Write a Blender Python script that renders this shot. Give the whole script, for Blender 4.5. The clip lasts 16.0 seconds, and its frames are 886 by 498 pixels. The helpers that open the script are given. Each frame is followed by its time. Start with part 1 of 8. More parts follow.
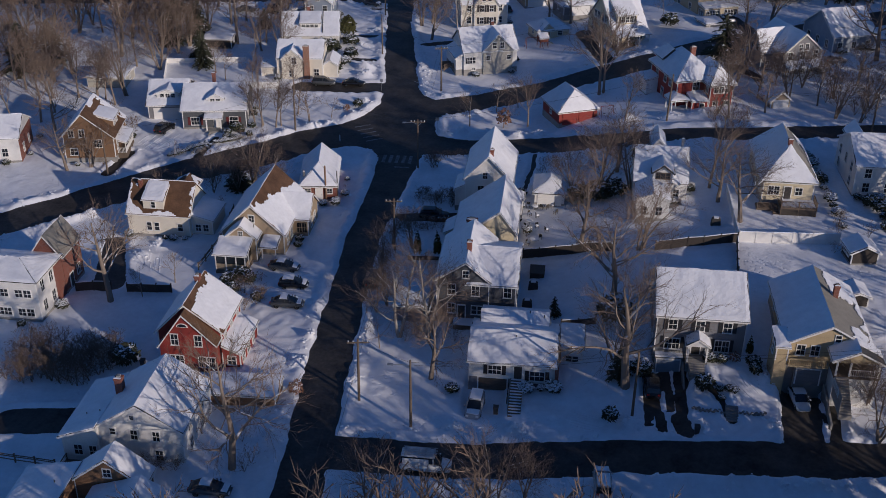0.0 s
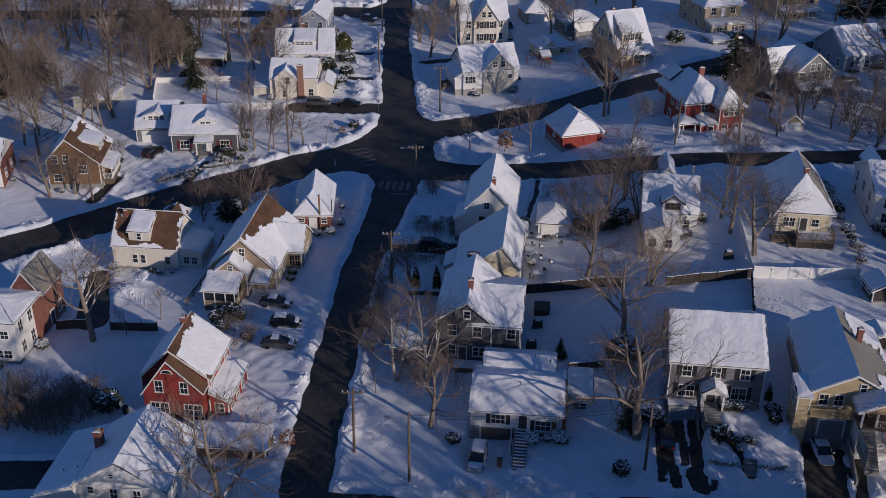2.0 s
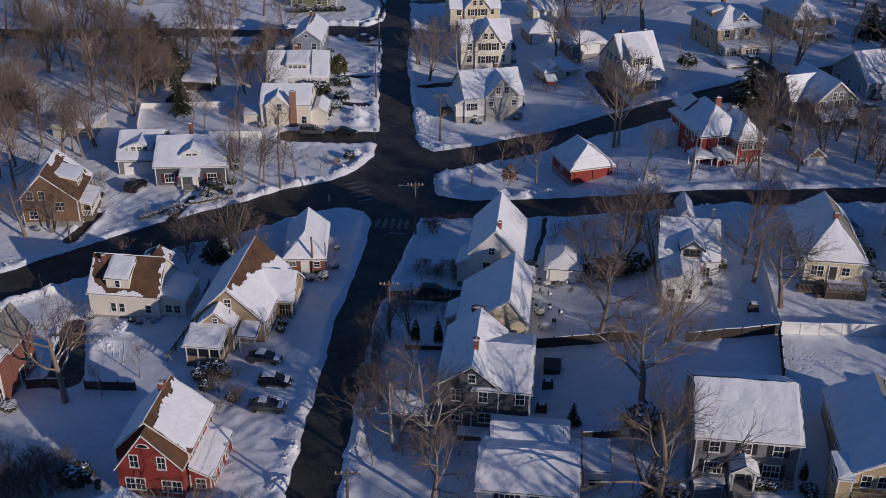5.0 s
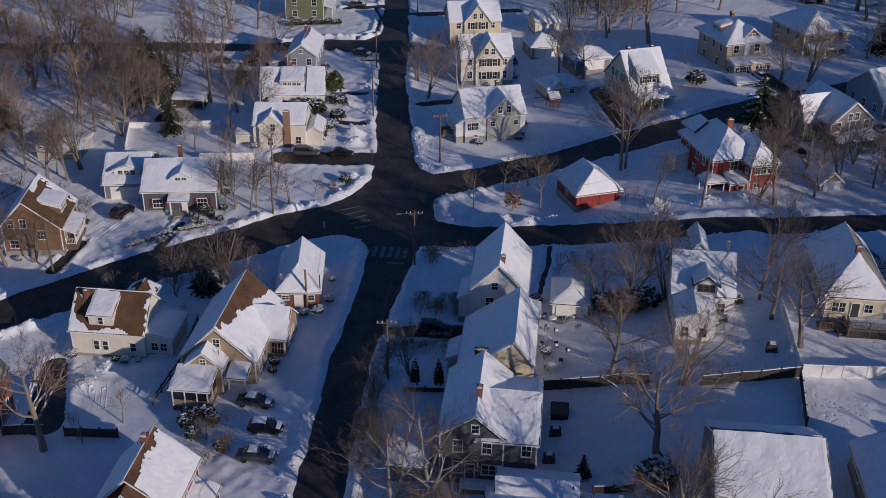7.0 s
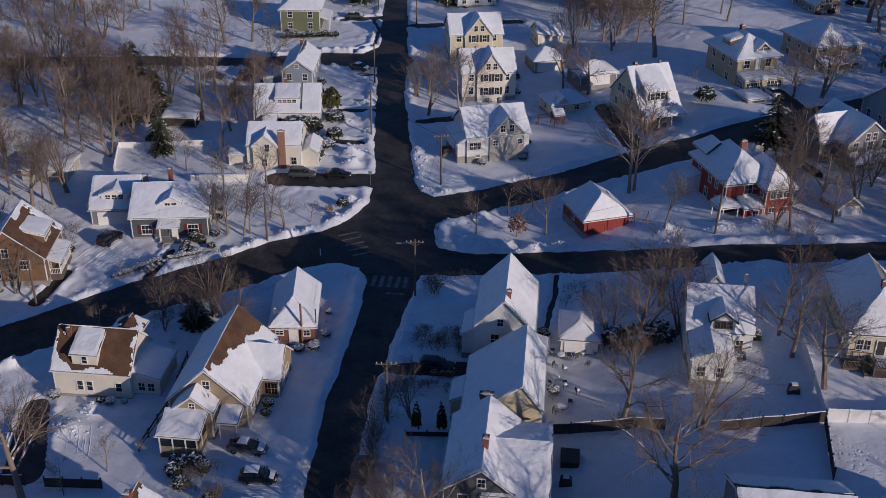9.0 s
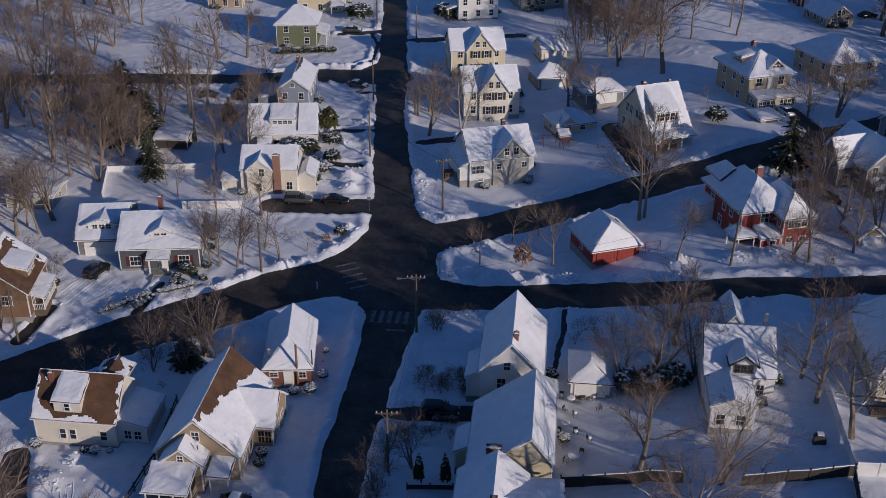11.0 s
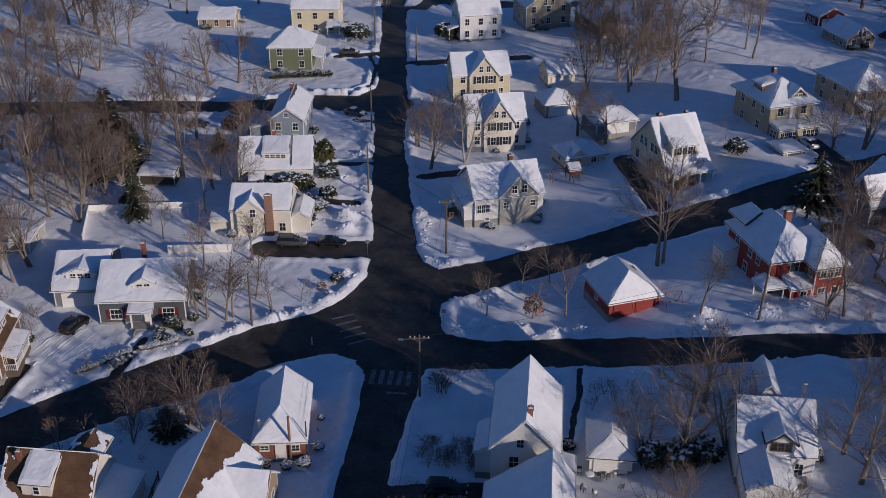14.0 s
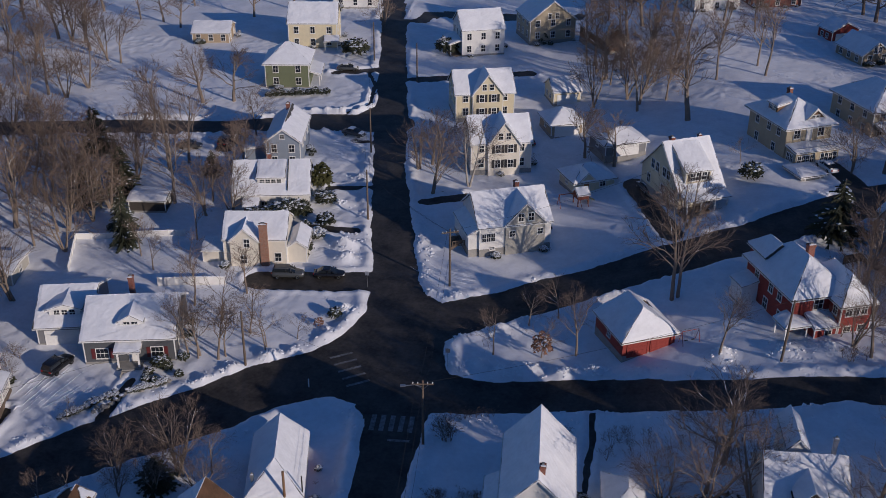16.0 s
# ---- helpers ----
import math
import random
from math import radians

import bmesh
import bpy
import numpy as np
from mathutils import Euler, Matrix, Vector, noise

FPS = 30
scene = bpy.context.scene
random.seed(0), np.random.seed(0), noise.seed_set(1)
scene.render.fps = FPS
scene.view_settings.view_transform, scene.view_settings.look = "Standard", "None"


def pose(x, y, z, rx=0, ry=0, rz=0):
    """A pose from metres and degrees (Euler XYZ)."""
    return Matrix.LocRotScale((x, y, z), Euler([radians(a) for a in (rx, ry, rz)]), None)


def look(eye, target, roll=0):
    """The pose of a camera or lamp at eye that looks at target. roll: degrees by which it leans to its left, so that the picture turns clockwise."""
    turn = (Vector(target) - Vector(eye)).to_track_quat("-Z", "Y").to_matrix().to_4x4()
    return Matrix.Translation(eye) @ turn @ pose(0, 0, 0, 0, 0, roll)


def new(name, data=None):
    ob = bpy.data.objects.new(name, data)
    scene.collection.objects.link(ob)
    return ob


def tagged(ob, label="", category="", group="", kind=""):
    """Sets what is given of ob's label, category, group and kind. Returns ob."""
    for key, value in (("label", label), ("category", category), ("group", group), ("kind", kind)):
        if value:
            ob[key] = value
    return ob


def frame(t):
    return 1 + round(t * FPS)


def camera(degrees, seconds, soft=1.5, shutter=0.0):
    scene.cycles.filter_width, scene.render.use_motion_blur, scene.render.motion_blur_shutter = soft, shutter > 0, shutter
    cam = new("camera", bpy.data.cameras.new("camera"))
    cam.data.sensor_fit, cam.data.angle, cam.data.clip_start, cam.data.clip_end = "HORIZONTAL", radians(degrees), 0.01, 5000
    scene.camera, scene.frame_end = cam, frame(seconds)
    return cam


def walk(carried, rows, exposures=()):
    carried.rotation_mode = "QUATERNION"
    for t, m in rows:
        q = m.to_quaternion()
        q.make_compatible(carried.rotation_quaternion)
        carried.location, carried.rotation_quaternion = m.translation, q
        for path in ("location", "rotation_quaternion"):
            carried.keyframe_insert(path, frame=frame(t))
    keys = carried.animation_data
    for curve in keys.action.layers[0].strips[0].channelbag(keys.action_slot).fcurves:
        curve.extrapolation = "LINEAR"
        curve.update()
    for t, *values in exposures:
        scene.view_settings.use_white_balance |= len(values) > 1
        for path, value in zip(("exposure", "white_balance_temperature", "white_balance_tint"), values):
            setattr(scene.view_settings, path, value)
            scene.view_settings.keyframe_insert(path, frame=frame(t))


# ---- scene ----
cam = camera(44.4, 16.0, soft=0.5)
PATH = [
    (0, (0.996, -3.301, 78.113), (0.792, -1.56, 77.15), 0.5),
    (0.5, (0.698, -1.245, 78.165), (0.494, 0.497, 77.204), 0.4),
    (1, (0.367, 0.869, 78.234), (0.164, 2.612, 77.274), 0.4),
    (1.5, (0.013, 2.99, 78.287), (-0.189, 4.734, 77.329), 0.4),
    (2, (-0.318, 5.112, 78.296), (-0.518, 6.857, 77.34), 0.5),
    (2.5, (-0.684, 7.226, 78.309), (-0.883, 8.972, 77.354), 0.4),
    (3, (-1.025, 9.234, 78.346), (-1.223, 10.981, 77.392), 0.5),
    (3.5, (-1.385, 11.272, 78.362), (-1.582, 13.02, 77.41), 0.4),
    (4, (-1.795, 13.353, 78.374), (-1.989, 15.102, 77.424), 0.5),
    (4.2, (-1.953, 14.193, 78.38), (-2.148, 15.941, 77.428), 0.7),
    (6.5, (-3.644, 23.986, 78.649), (-3.833, 25.736, 77.7), 0.6),
    (7, (-3.956, 26.103, 78.674), (-4.145, 27.853, 77.725), 0.7),
    (7.5, (-4.295, 28.124, 78.722), (-4.482, 29.874, 77.772), 0.7),
    (8, (-4.654, 30.115, 78.767), (-4.841, 31.865, 77.817), 0.7),
    (8.5, (-5.031, 32.195, 78.81), (-5.216, 33.946, 77.862), 0.7),
    (9, (-5.386, 34.261, 78.844), (-5.572, 36.013, 77.896), 0.6),
    (9.2, (-5.526, 35.09, 78.858), (-5.711, 36.841, 77.911), 0.7),
    (11.5, (-7.14, 44.725, 79.389), (-7.324, 46.478, 78.444), 0.4),
    (12, (-7.525, 46.858, 79.482), (-7.708, 48.611, 78.537), 0.4),
    (12.5, (-7.915, 48.996, 79.576), (-8.097, 50.75, 78.632), 0.4),
    (13, (-8.297, 51.173, 79.666), (-8.479, 52.927, 78.722), 0.4),
    (13.5, (-8.671, 53.359, 79.753), (-8.852, 55.114, 78.811), 0.4),
    (14, (-9.056, 55.564, 79.803), (-9.237, 57.319, 78.861), 0.3),
    (14.5, (-9.45, 57.732, 79.846), (-9.631, 59.488, 78.905), 0.4),
    (15, (-9.868, 59.858, 79.881), (-10.048, 61.614, 78.942), 0.4),
    (15.5, (-10.293, 62.002, 79.908), (-10.472, 63.759, 78.97), 0.3),
    (16, (-10.695, 64.158, 79.905), (-10.873, 65.915, 78.968), 0.3),
]
walk(cam, [(t, look(eye, target, roll)) for t, eye, target, roll in PATH], exposures=[(0, -0.62, 5000, 18), (16, -0.62, 5000, 18)])

# ---- light ----
SUN_AZ, SUN_EL = -36.0, 15.0   # degrees from +x, and above the horizon
world = bpy.data.worlds.new("winter_sky")
scene.world = world
world.use_nodes = True
wt = world.node_tree
sky = wt.nodes.new("ShaderNodeTexSky")
sky.sky_type, sky.sun_disc = "NISHITA", False
sky.sun_elevation, sky.sun_rotation = radians(SUN_EL), radians(90 - SUN_AZ)
sky.air_density, sky.dust_density, sky.ozone_density = 1.0, 0.2, 4.5
wt.nodes["Background"].inputs["Strength"].default_value = 0.084
wt.links.new(sky.outputs[0], wt.nodes["Background"].inputs["Color"])
sun_data = bpy.data.lights.new("sun", "SUN")
sun_data.energy, sun_data.angle, sun_data.color = 5.0, radians(0.55), (1.0, 0.75, 0.46)
sun = new("sun", sun_data)
sun.matrix_world = look((0, 0, 0), (-math.cos(radians(SUN_AZ)), -math.sin(radians(SUN_AZ)), -math.tan(radians(SUN_EL))))


# ---- materials ----
def surface(name, color, rough=0.7, var=0.25, big=0.35, fine=9.0, bump=0.25, metal=0.0, boards=0.0, spec=0.4, tint=None, amount=0.5, dist=0.02):
    """A worn surface: two scales of colour change, fine relief, and, if boards is given, laps every so many metres up the wall."""
    m = bpy.data.materials.new(name)
    m.use_nodes = True
    nt = m.node_tree
    n, l = nt.nodes, nt.links
    b = n["Principled BSDF"]
    b.inputs["Roughness"].default_value, b.inputs["Metallic"].default_value = rough, metal
    b.inputs["Specular IOR Level"].default_value = spec
    co = n.new("ShaderNodeTexCoord")
    n1, n2 = n.new("ShaderNodeTexNoise"), n.new("ShaderNodeTexNoise")
    n1.inputs["Scale"].default_value, n2.inputs["Scale"].default_value = big, fine
    n1.inputs["Detail"].default_value, n2.inputs["Detail"].default_value = 5, 4
    n1.inputs["Roughness"].default_value = 0.65
    for k in (n1, n2):
        l.new(co.outputs["Object"], k.inputs["Vector"])
    add = n.new("ShaderNodeMath")
    add.operation = "MULTIPLY_ADD"
    l.new(n2.outputs["Fac"], add.inputs[0])
    add.inputs[1].default_value = 0.45
    l.new(n1.outputs["Fac"], add.inputs[2])
    rng = n.new("ShaderNodeMapRange")
    rng.inputs["From Min"].default_value, rng.inputs["From Max"].default_value = 0.48, 0.98
    l.new(add.outputs[0], rng.inputs["Value"])
    mix = n.new("ShaderNodeMix")
    mix.data_type = "RGBA"
    dark = [c * (1 - var) for c in color]
    lite = tint or [min(1, c * (1 + var * amount)) for c in color]
    mix.inputs[6].default_value, mix.inputs[7].default_value = (*dark, 1), (*lite, 1)
    l.new(rng.outputs[0], mix.inputs[0])
    l.new(mix.outputs[2], b.inputs["Base Color"])
    bp = n.new("ShaderNodeBump")
    bp.inputs["Strength"].default_value, bp.inputs["Distance"].default_value = bump, dist
    l.new(add.outputs[0], bp.inputs["Height"])
    if boards:
        sep = n.new("ShaderNodeSeparateXYZ")
        l.new(co.outputs["Object"], sep.inputs[0])
        div = n.new("ShaderNodeMath")
        div.operation, div.inputs[1].default_value = "DIVIDE", boards
        l.new(sep.outputs["Z"], div.inputs[0])
        fr = n.new("ShaderNodeMath")
        fr.operation = "FRACT"
        l.new(div.outputs[0], fr.inputs[0])
        b2 = n.new("ShaderNodeBump")
        b2.invert = True
        b2.inputs["Strength"].default_value, b2.inputs["Distance"].default_value = 0.7, 0.02
        l.new(fr.outputs[0], b2.inputs["Height"])
        l.new(bp.outputs[0], b2.inputs["Normal"])
        l.new(b2.outputs[0], b.inputs["Normal"])
    else:
        l.new(bp.outputs[0], b.inputs["Normal"])
    return m


def brickwork(name, color, mortar, w=0.22, h=0.075):
    m = surface(name, color, 0.85, 0.3, 0.8, 6, 0.2)
    n, l = m.node_tree.nodes, m.node_tree.links
    b = n["Principled BSDF"]
    co = n.new("ShaderNodeTexCoord")
    sep, comb, add = n.new("ShaderNodeSeparateXYZ"), n.new("ShaderNodeCombineXYZ"), n.new("ShaderNodeMath")
    l.new(co.outputs["Object"], sep.inputs[0])
    l.new(sep.outputs["X"], add.inputs[0])
    l.new(sep.outputs["Y"], add.inputs[1])
    l.new(add.outputs[0], comb.inputs["X"])
    l.new(sep.outputs["Z"], comb.inputs["Y"])
    t = n.new("ShaderNodeTexBrick")
    t.inputs["Scale"].default_value, t.inputs["Brick Width"].default_value, t.inputs["Row Height"].default_value = 1, w, h
    t.inputs["Mortar Size"].default_value = 0.008
    t.inputs["Color1"].default_value, t.inputs["Color2"].default_value = (*color, 1), (*[c * 0.7 for c in color], 1)
    t.inputs["Mortar"].default_value = (*mortar, 1)
    l.new(comb.outputs[0], t.inputs["Vector"])
    mx = n.new("ShaderNodeMix")
    mx.data_type, mx.blend_type = "RGBA", "MULTIPLY"
    mx.inputs[0].default_value = 0.35
    old = b.inputs["Base Color"].links[0].from_socket
    l.new(t.outputs["Color"], mx.inputs[6])
    l.new(old, mx.inputs[7])
    l.new(mx.outputs[2], b.inputs["Base Color"])
    return m


def trample(m):
    """Footprints and clods in patches of the snow's relief."""
    n, l = m.node_tree.nodes, m.node_tree.links
    bsdf = n["Principled BSDF"]
    co, warp, patch, cell = n.new("ShaderNodeTexCoord"), n.new("ShaderNodeTexNoise"), n.new("ShaderNodeTexNoise"), n.new("ShaderNodeTexVoronoi")
    warp.inputs["Scale"].default_value, patch.inputs["Scale"].default_value, cell.inputs["Scale"].default_value = 1.4, 0.16, 2.4
    patch.inputs["Detail"].default_value = 3
    mixv = n.new("ShaderNodeMix")
    mixv.data_type = "VECTOR"
    mixv.inputs[0].default_value = 0.35
    l.new(co.outputs["Object"], warp.inputs["Vector"])
    l.new(co.outputs["Object"], patch.inputs["Vector"])
    l.new(co.outputs["Object"], mixv.inputs[4])
    l.new(warp.outputs["Color"], mixv.inputs[5])
    l.new(mixv.outputs[1], cell.inputs["Vector"])
    where, dent, both = n.new("ShaderNodeMapRange"), n.new("ShaderNodeMapRange"), n.new("ShaderNodeMath")
    where.inputs["From Min"].default_value, where.inputs["From Max"].default_value = 0.51, 0.63
    dent.inputs["From Min"].default_value, dent.inputs["From Max"].default_value = 0.12, 0.38
    l.new(patch.outputs["Fac"], where.inputs["Value"])
    l.new(cell.outputs["Distance"], dent.inputs["Value"])
    both.operation = "MULTIPLY"
    l.new(where.outputs[0], both.inputs[0])
    l.new(dent.outputs[0], both.inputs[1])
    bp = n.new("ShaderNodeBump")
    bp.inputs["Strength"].default_value, bp.inputs["Distance"].default_value = 0.4, 0.13
    l.new(both.outputs[0], bp.inputs["Height"])
    l.new(bsdf.inputs["Normal"].links[0].from_socket, bp.inputs["Normal"])
    l.new(bp.outputs[0], bsdf.inputs["Normal"])


def snow_caught(m):
    """Snow that lies on the upper sides of limbs, in stretches."""
    n, l = m.node_tree.nodes, m.node_tree.links
    b = n["Principled BSDF"]
    geo, sep, co, spots = n.new("ShaderNodeNewGeometry"), n.new("ShaderNodeSeparateXYZ"), n.new("ShaderNodeTexCoord"), n.new("ShaderNodeTexNoise")
    spots.inputs["Scale"].default_value, spots.inputs["Detail"].default_value = 14.0, 2
    l.new(geo.outputs["Normal"], sep.inputs[0])
    l.new(co.outputs["Object"], spots.inputs["Vector"])
    up, where, both, mix = n.new("ShaderNodeMapRange"), n.new("ShaderNodeMapRange"), n.new("ShaderNodeMath"), n.new("ShaderNodeMix")
    up.inputs["From Min"].default_value, up.inputs["From Max"].default_value = 0.45, 0.7
    where.inputs["From Min"].default_value, where.inputs["From Max"].default_value = 0.52, 0.58
    l.new(sep.outputs["Z"], up.inputs["Value"])
    l.new(spots.outputs["Fac"], where.inputs["Value"])
    both.operation, mix.data_type = "MULTIPLY", "RGBA"
    l.new(up.outputs[0], both.inputs[0])
    l.new(where.outputs[0], both.inputs[1])
    l.new(both.outputs[0], mix.inputs[0])
    l.new(b.inputs["Base Color"].links[0].from_socket, mix.inputs[6])
    mix.inputs[7].default_value = (0.82, 0.84, 0.88, 1)
    l.new(mix.outputs[2], b.inputs["Base Color"])


SNOW = surface("snow", (0.86, 0.88, 0.92), 0.55, 0.10, 0.5, 5.0, 0.5, spec=0.3, dist=0.05)
ROOF_SNOW = surface("roof_snow", (0.88, 0.89, 0.92), 0.55, 0.10, 0.8, 2.6, 0.6, spec=0.3, dist=0.08)
GROUND_SNOW = surface("ground_snow", (0.85, 0.865, 0.905), 0.6, 0.14, 0.25, 1.6, 0.5, spec=0.25, dist=0.12)
trample(GROUND_SNOW)
ASPHALT = surface("wet_asphalt", (0.022, 0.021, 0.021), 0.6, 0.4, 0.30, 2.2, 0.3, spec=0.3, tint=(0.085, 0.076, 0.066))
WHITE = surface("white_siding", (0.72, 0.71, 0.68), 0.6, 0.14, 0.5, 8, 0.1, boards=0.13)
CREAM = surface("cream_siding", (0.66, 0.58, 0.40), 0.65, 0.15, 0.5, 8, 0.1, boards=0.13)
YELLOW = surface("yellow_siding", (0.50, 0.40, 0.235), 0.65, 0.15, 0.5, 8, 0.1, boards=0.13)
IVORY = surface("ivory_siding", (0.74, 0.69, 0.58), 0.65, 0.12, 0.5, 8, 0.1, boards=0.13)
PALE_YELLOW = surface("pale_yellow_siding", (0.68, 0.60, 0.40), 0.65, 0.12, 0.5, 8, 0.1, boards=0.13)
TAN = surface("tan_siding", (0.40, 0.31, 0.20), 0.7, 0.2, 0.5, 8, 0.1, boards=0.13)
KHAKI = surface("khaki_stucco", (0.42, 0.36, 0.25), 0.8, 0.18, 0.4, 7, 0.2)
GREY = surface("grey_siding", (0.21, 0.21, 0.22), 0.65, 0.15, 0.5, 8, 0.1, boards=0.13)
DARKGREY = surface("charcoal_siding", (0.10, 0.105, 0.115), 0.65, 0.2, 0.5, 8, 0.1, boards=0.13)
BLUE = surface("blue_grey_siding", (0.27, 0.31, 0.37), 0.65, 0.15, 0.5, 8, 0.1, boards=0.13)
GREEN = surface("green_siding", (0.17, 0.19, 0.105), 0.65, 0.15, 0.5, 8, 0.1, boards=0.13)
RED = surface("barn_red_siding", (0.27, 0.042, 0.03), 0.7, 0.25, 0.5, 8, 0.1, boards=0.14)
BROWN = surface("brown_shingle_wall", (0.22, 0.13, 0.07), 0.85, 0.3, 0.7, 9, 0.3, boards=0.18)
REDWOOD = surface("red_stained_wood", (0.21, 0.065, 0.035), 0.7, 0.3, 0.8, 7, 0.3)
PALE_GREY = surface("pale_grey_siding", (0.44, 0.42, 0.36), 0.65, 0.15, 0.5, 8, 0.1, boards=0.13)
BRICK = brickwork("red_brick", (0.31, 0.105, 0.065), (0.29, 0.23, 0.20))
PALE_BRICK = brickwork("worn_brick", (0.42, 0.22, 0.14), (0.36, 0.32, 0.28))
SHINGLE = surface("charcoal_shingles", (0.085, 0.082, 0.082), 0.9, 0.35, 0.5, 7, 0.6, boards=0.14)
BROWN_SHINGLE = surface("brown_shingles", (0.14, 0.078, 0.042), 0.9, 0.55, 0.5, 7, 0.6, boards=0.14)
GREY_SHINGLE = surface("grey_shingles", (0.27, 0.255, 0.22), 0.9, 0.25, 0.5, 7, 0.6, boards=0.14)
TRIM = surface("white_trim", (0.78, 0.77, 0.74), 0.5, 0.08, 1, 10, 0.05)
DARK_TRIM = surface("dark_trim", (0.06, 0.055, 0.05), 0.6, 0.2, 1, 10, 0.1)
GLASS = surface("window_glass", (0.02, 0.025, 0.032), 0.06, 0.3, 0.5, 2, 0.0, spec=0.6)
CONCRETE = surface("concrete", (0.30, 0.29, 0.27), 0.9, 0.25, 0.6, 8, 0.3)
SHUTTER = surface("black_shutter", (0.025, 0.025, 0.028), 0.5, 0.2, 1, 10, 0.1)
RED_SHUTTER = surface("maroon_shutter", (0.12, 0.025, 0.025), 0.5, 0.2, 1, 10, 0.1)
BARK = surface("bark", (0.255, 0.205, 0.16), 0.9, 0.35, 0.8, 6, 0.5)
TWIG = surface("twig_bark", (0.195, 0.145, 0.11), 0.9, 0.3, 0.6, 4, 0.2)
BIRCH = surface("pale_bark", (0.46, 0.42, 0.36), 0.8, 0.4, 1.2, 5, 0.3)
for bark in (BARK, BIRCH):
    snow_caught(bark)
OLD_WOOD = surface("weathered_wood", (0.15, 0.115, 0.085), 0.85, 0.3, 0.8, 7, 0.4)
DARK_WOOD = surface("dark_fence_wood", (0.06, 0.05, 0.042), 0.85, 0.3, 0.8, 7, 0.4)
WOOD_DOOR = surface("varnished_wood_door", (0.40, 0.20, 0.07), 0.5, 0.25, 1, 8, 0.2)
NEEDLE = surface("conifer_needles", (0.05, 0.055, 0.03), 0.8, 0.45, 0.9, 5, 0.3)
RUST_LEAF = surface("withered_leaves", (0.27, 0.145, 0.09), 0.8, 0.35, 0.9, 5, 0.3)
OLIVE = surface("arborvitae_foliage", (0.075, 0.075, 0.022), 0.85, 0.4, 0.9, 5, 0.4)
STONE = surface("field_stone", (0.26, 0.25, 0.235), 0.9, 0.3, 0.9, 5, 0.5)
METAL = surface("galvanised_metal", (0.45, 0.46, 0.47), 0.4, 0.15, 1, 8, 0.05, metal=0.8)
CABLE = surface("black_cable", (0.02, 0.02, 0.02), 0.6, 0.2, 1, 4, 0.0)
TYRE = surface("tyre_rubber", (0.018, 0.018, 0.018), 0.85, 0.2, 1, 8, 0.1)
LAMP_RED = surface("tail_lamp", (0.35, 0.02, 0.02), 0.2, 0.1, 1, 5, 0.0)
LAMP_CLEAR = surface("head_lamp", (0.7, 0.7, 0.68), 0.15, 0.1, 1, 5, 0.0)
PAINT_LINE = surface("worn_road_paint", (0.21, 0.215, 0.22), 0.7, 0.75, 1.6, 5, 0.2)
CAR_PAINT = {k: surface(k + "_car_paint", c, 0.25, 0.08, 0.6, 5, 0.0, spec=0.6) for k, c in (
    ("black", (0.012, 0.012, 0.014)), ("white", (0.70, 0.71, 0.72)), ("silver", (0.35, 0.36, 0.38)), ("grey", (0.07, 0.075, 0.08)), ("blue", (0.03, 0.06, 0.16)))}


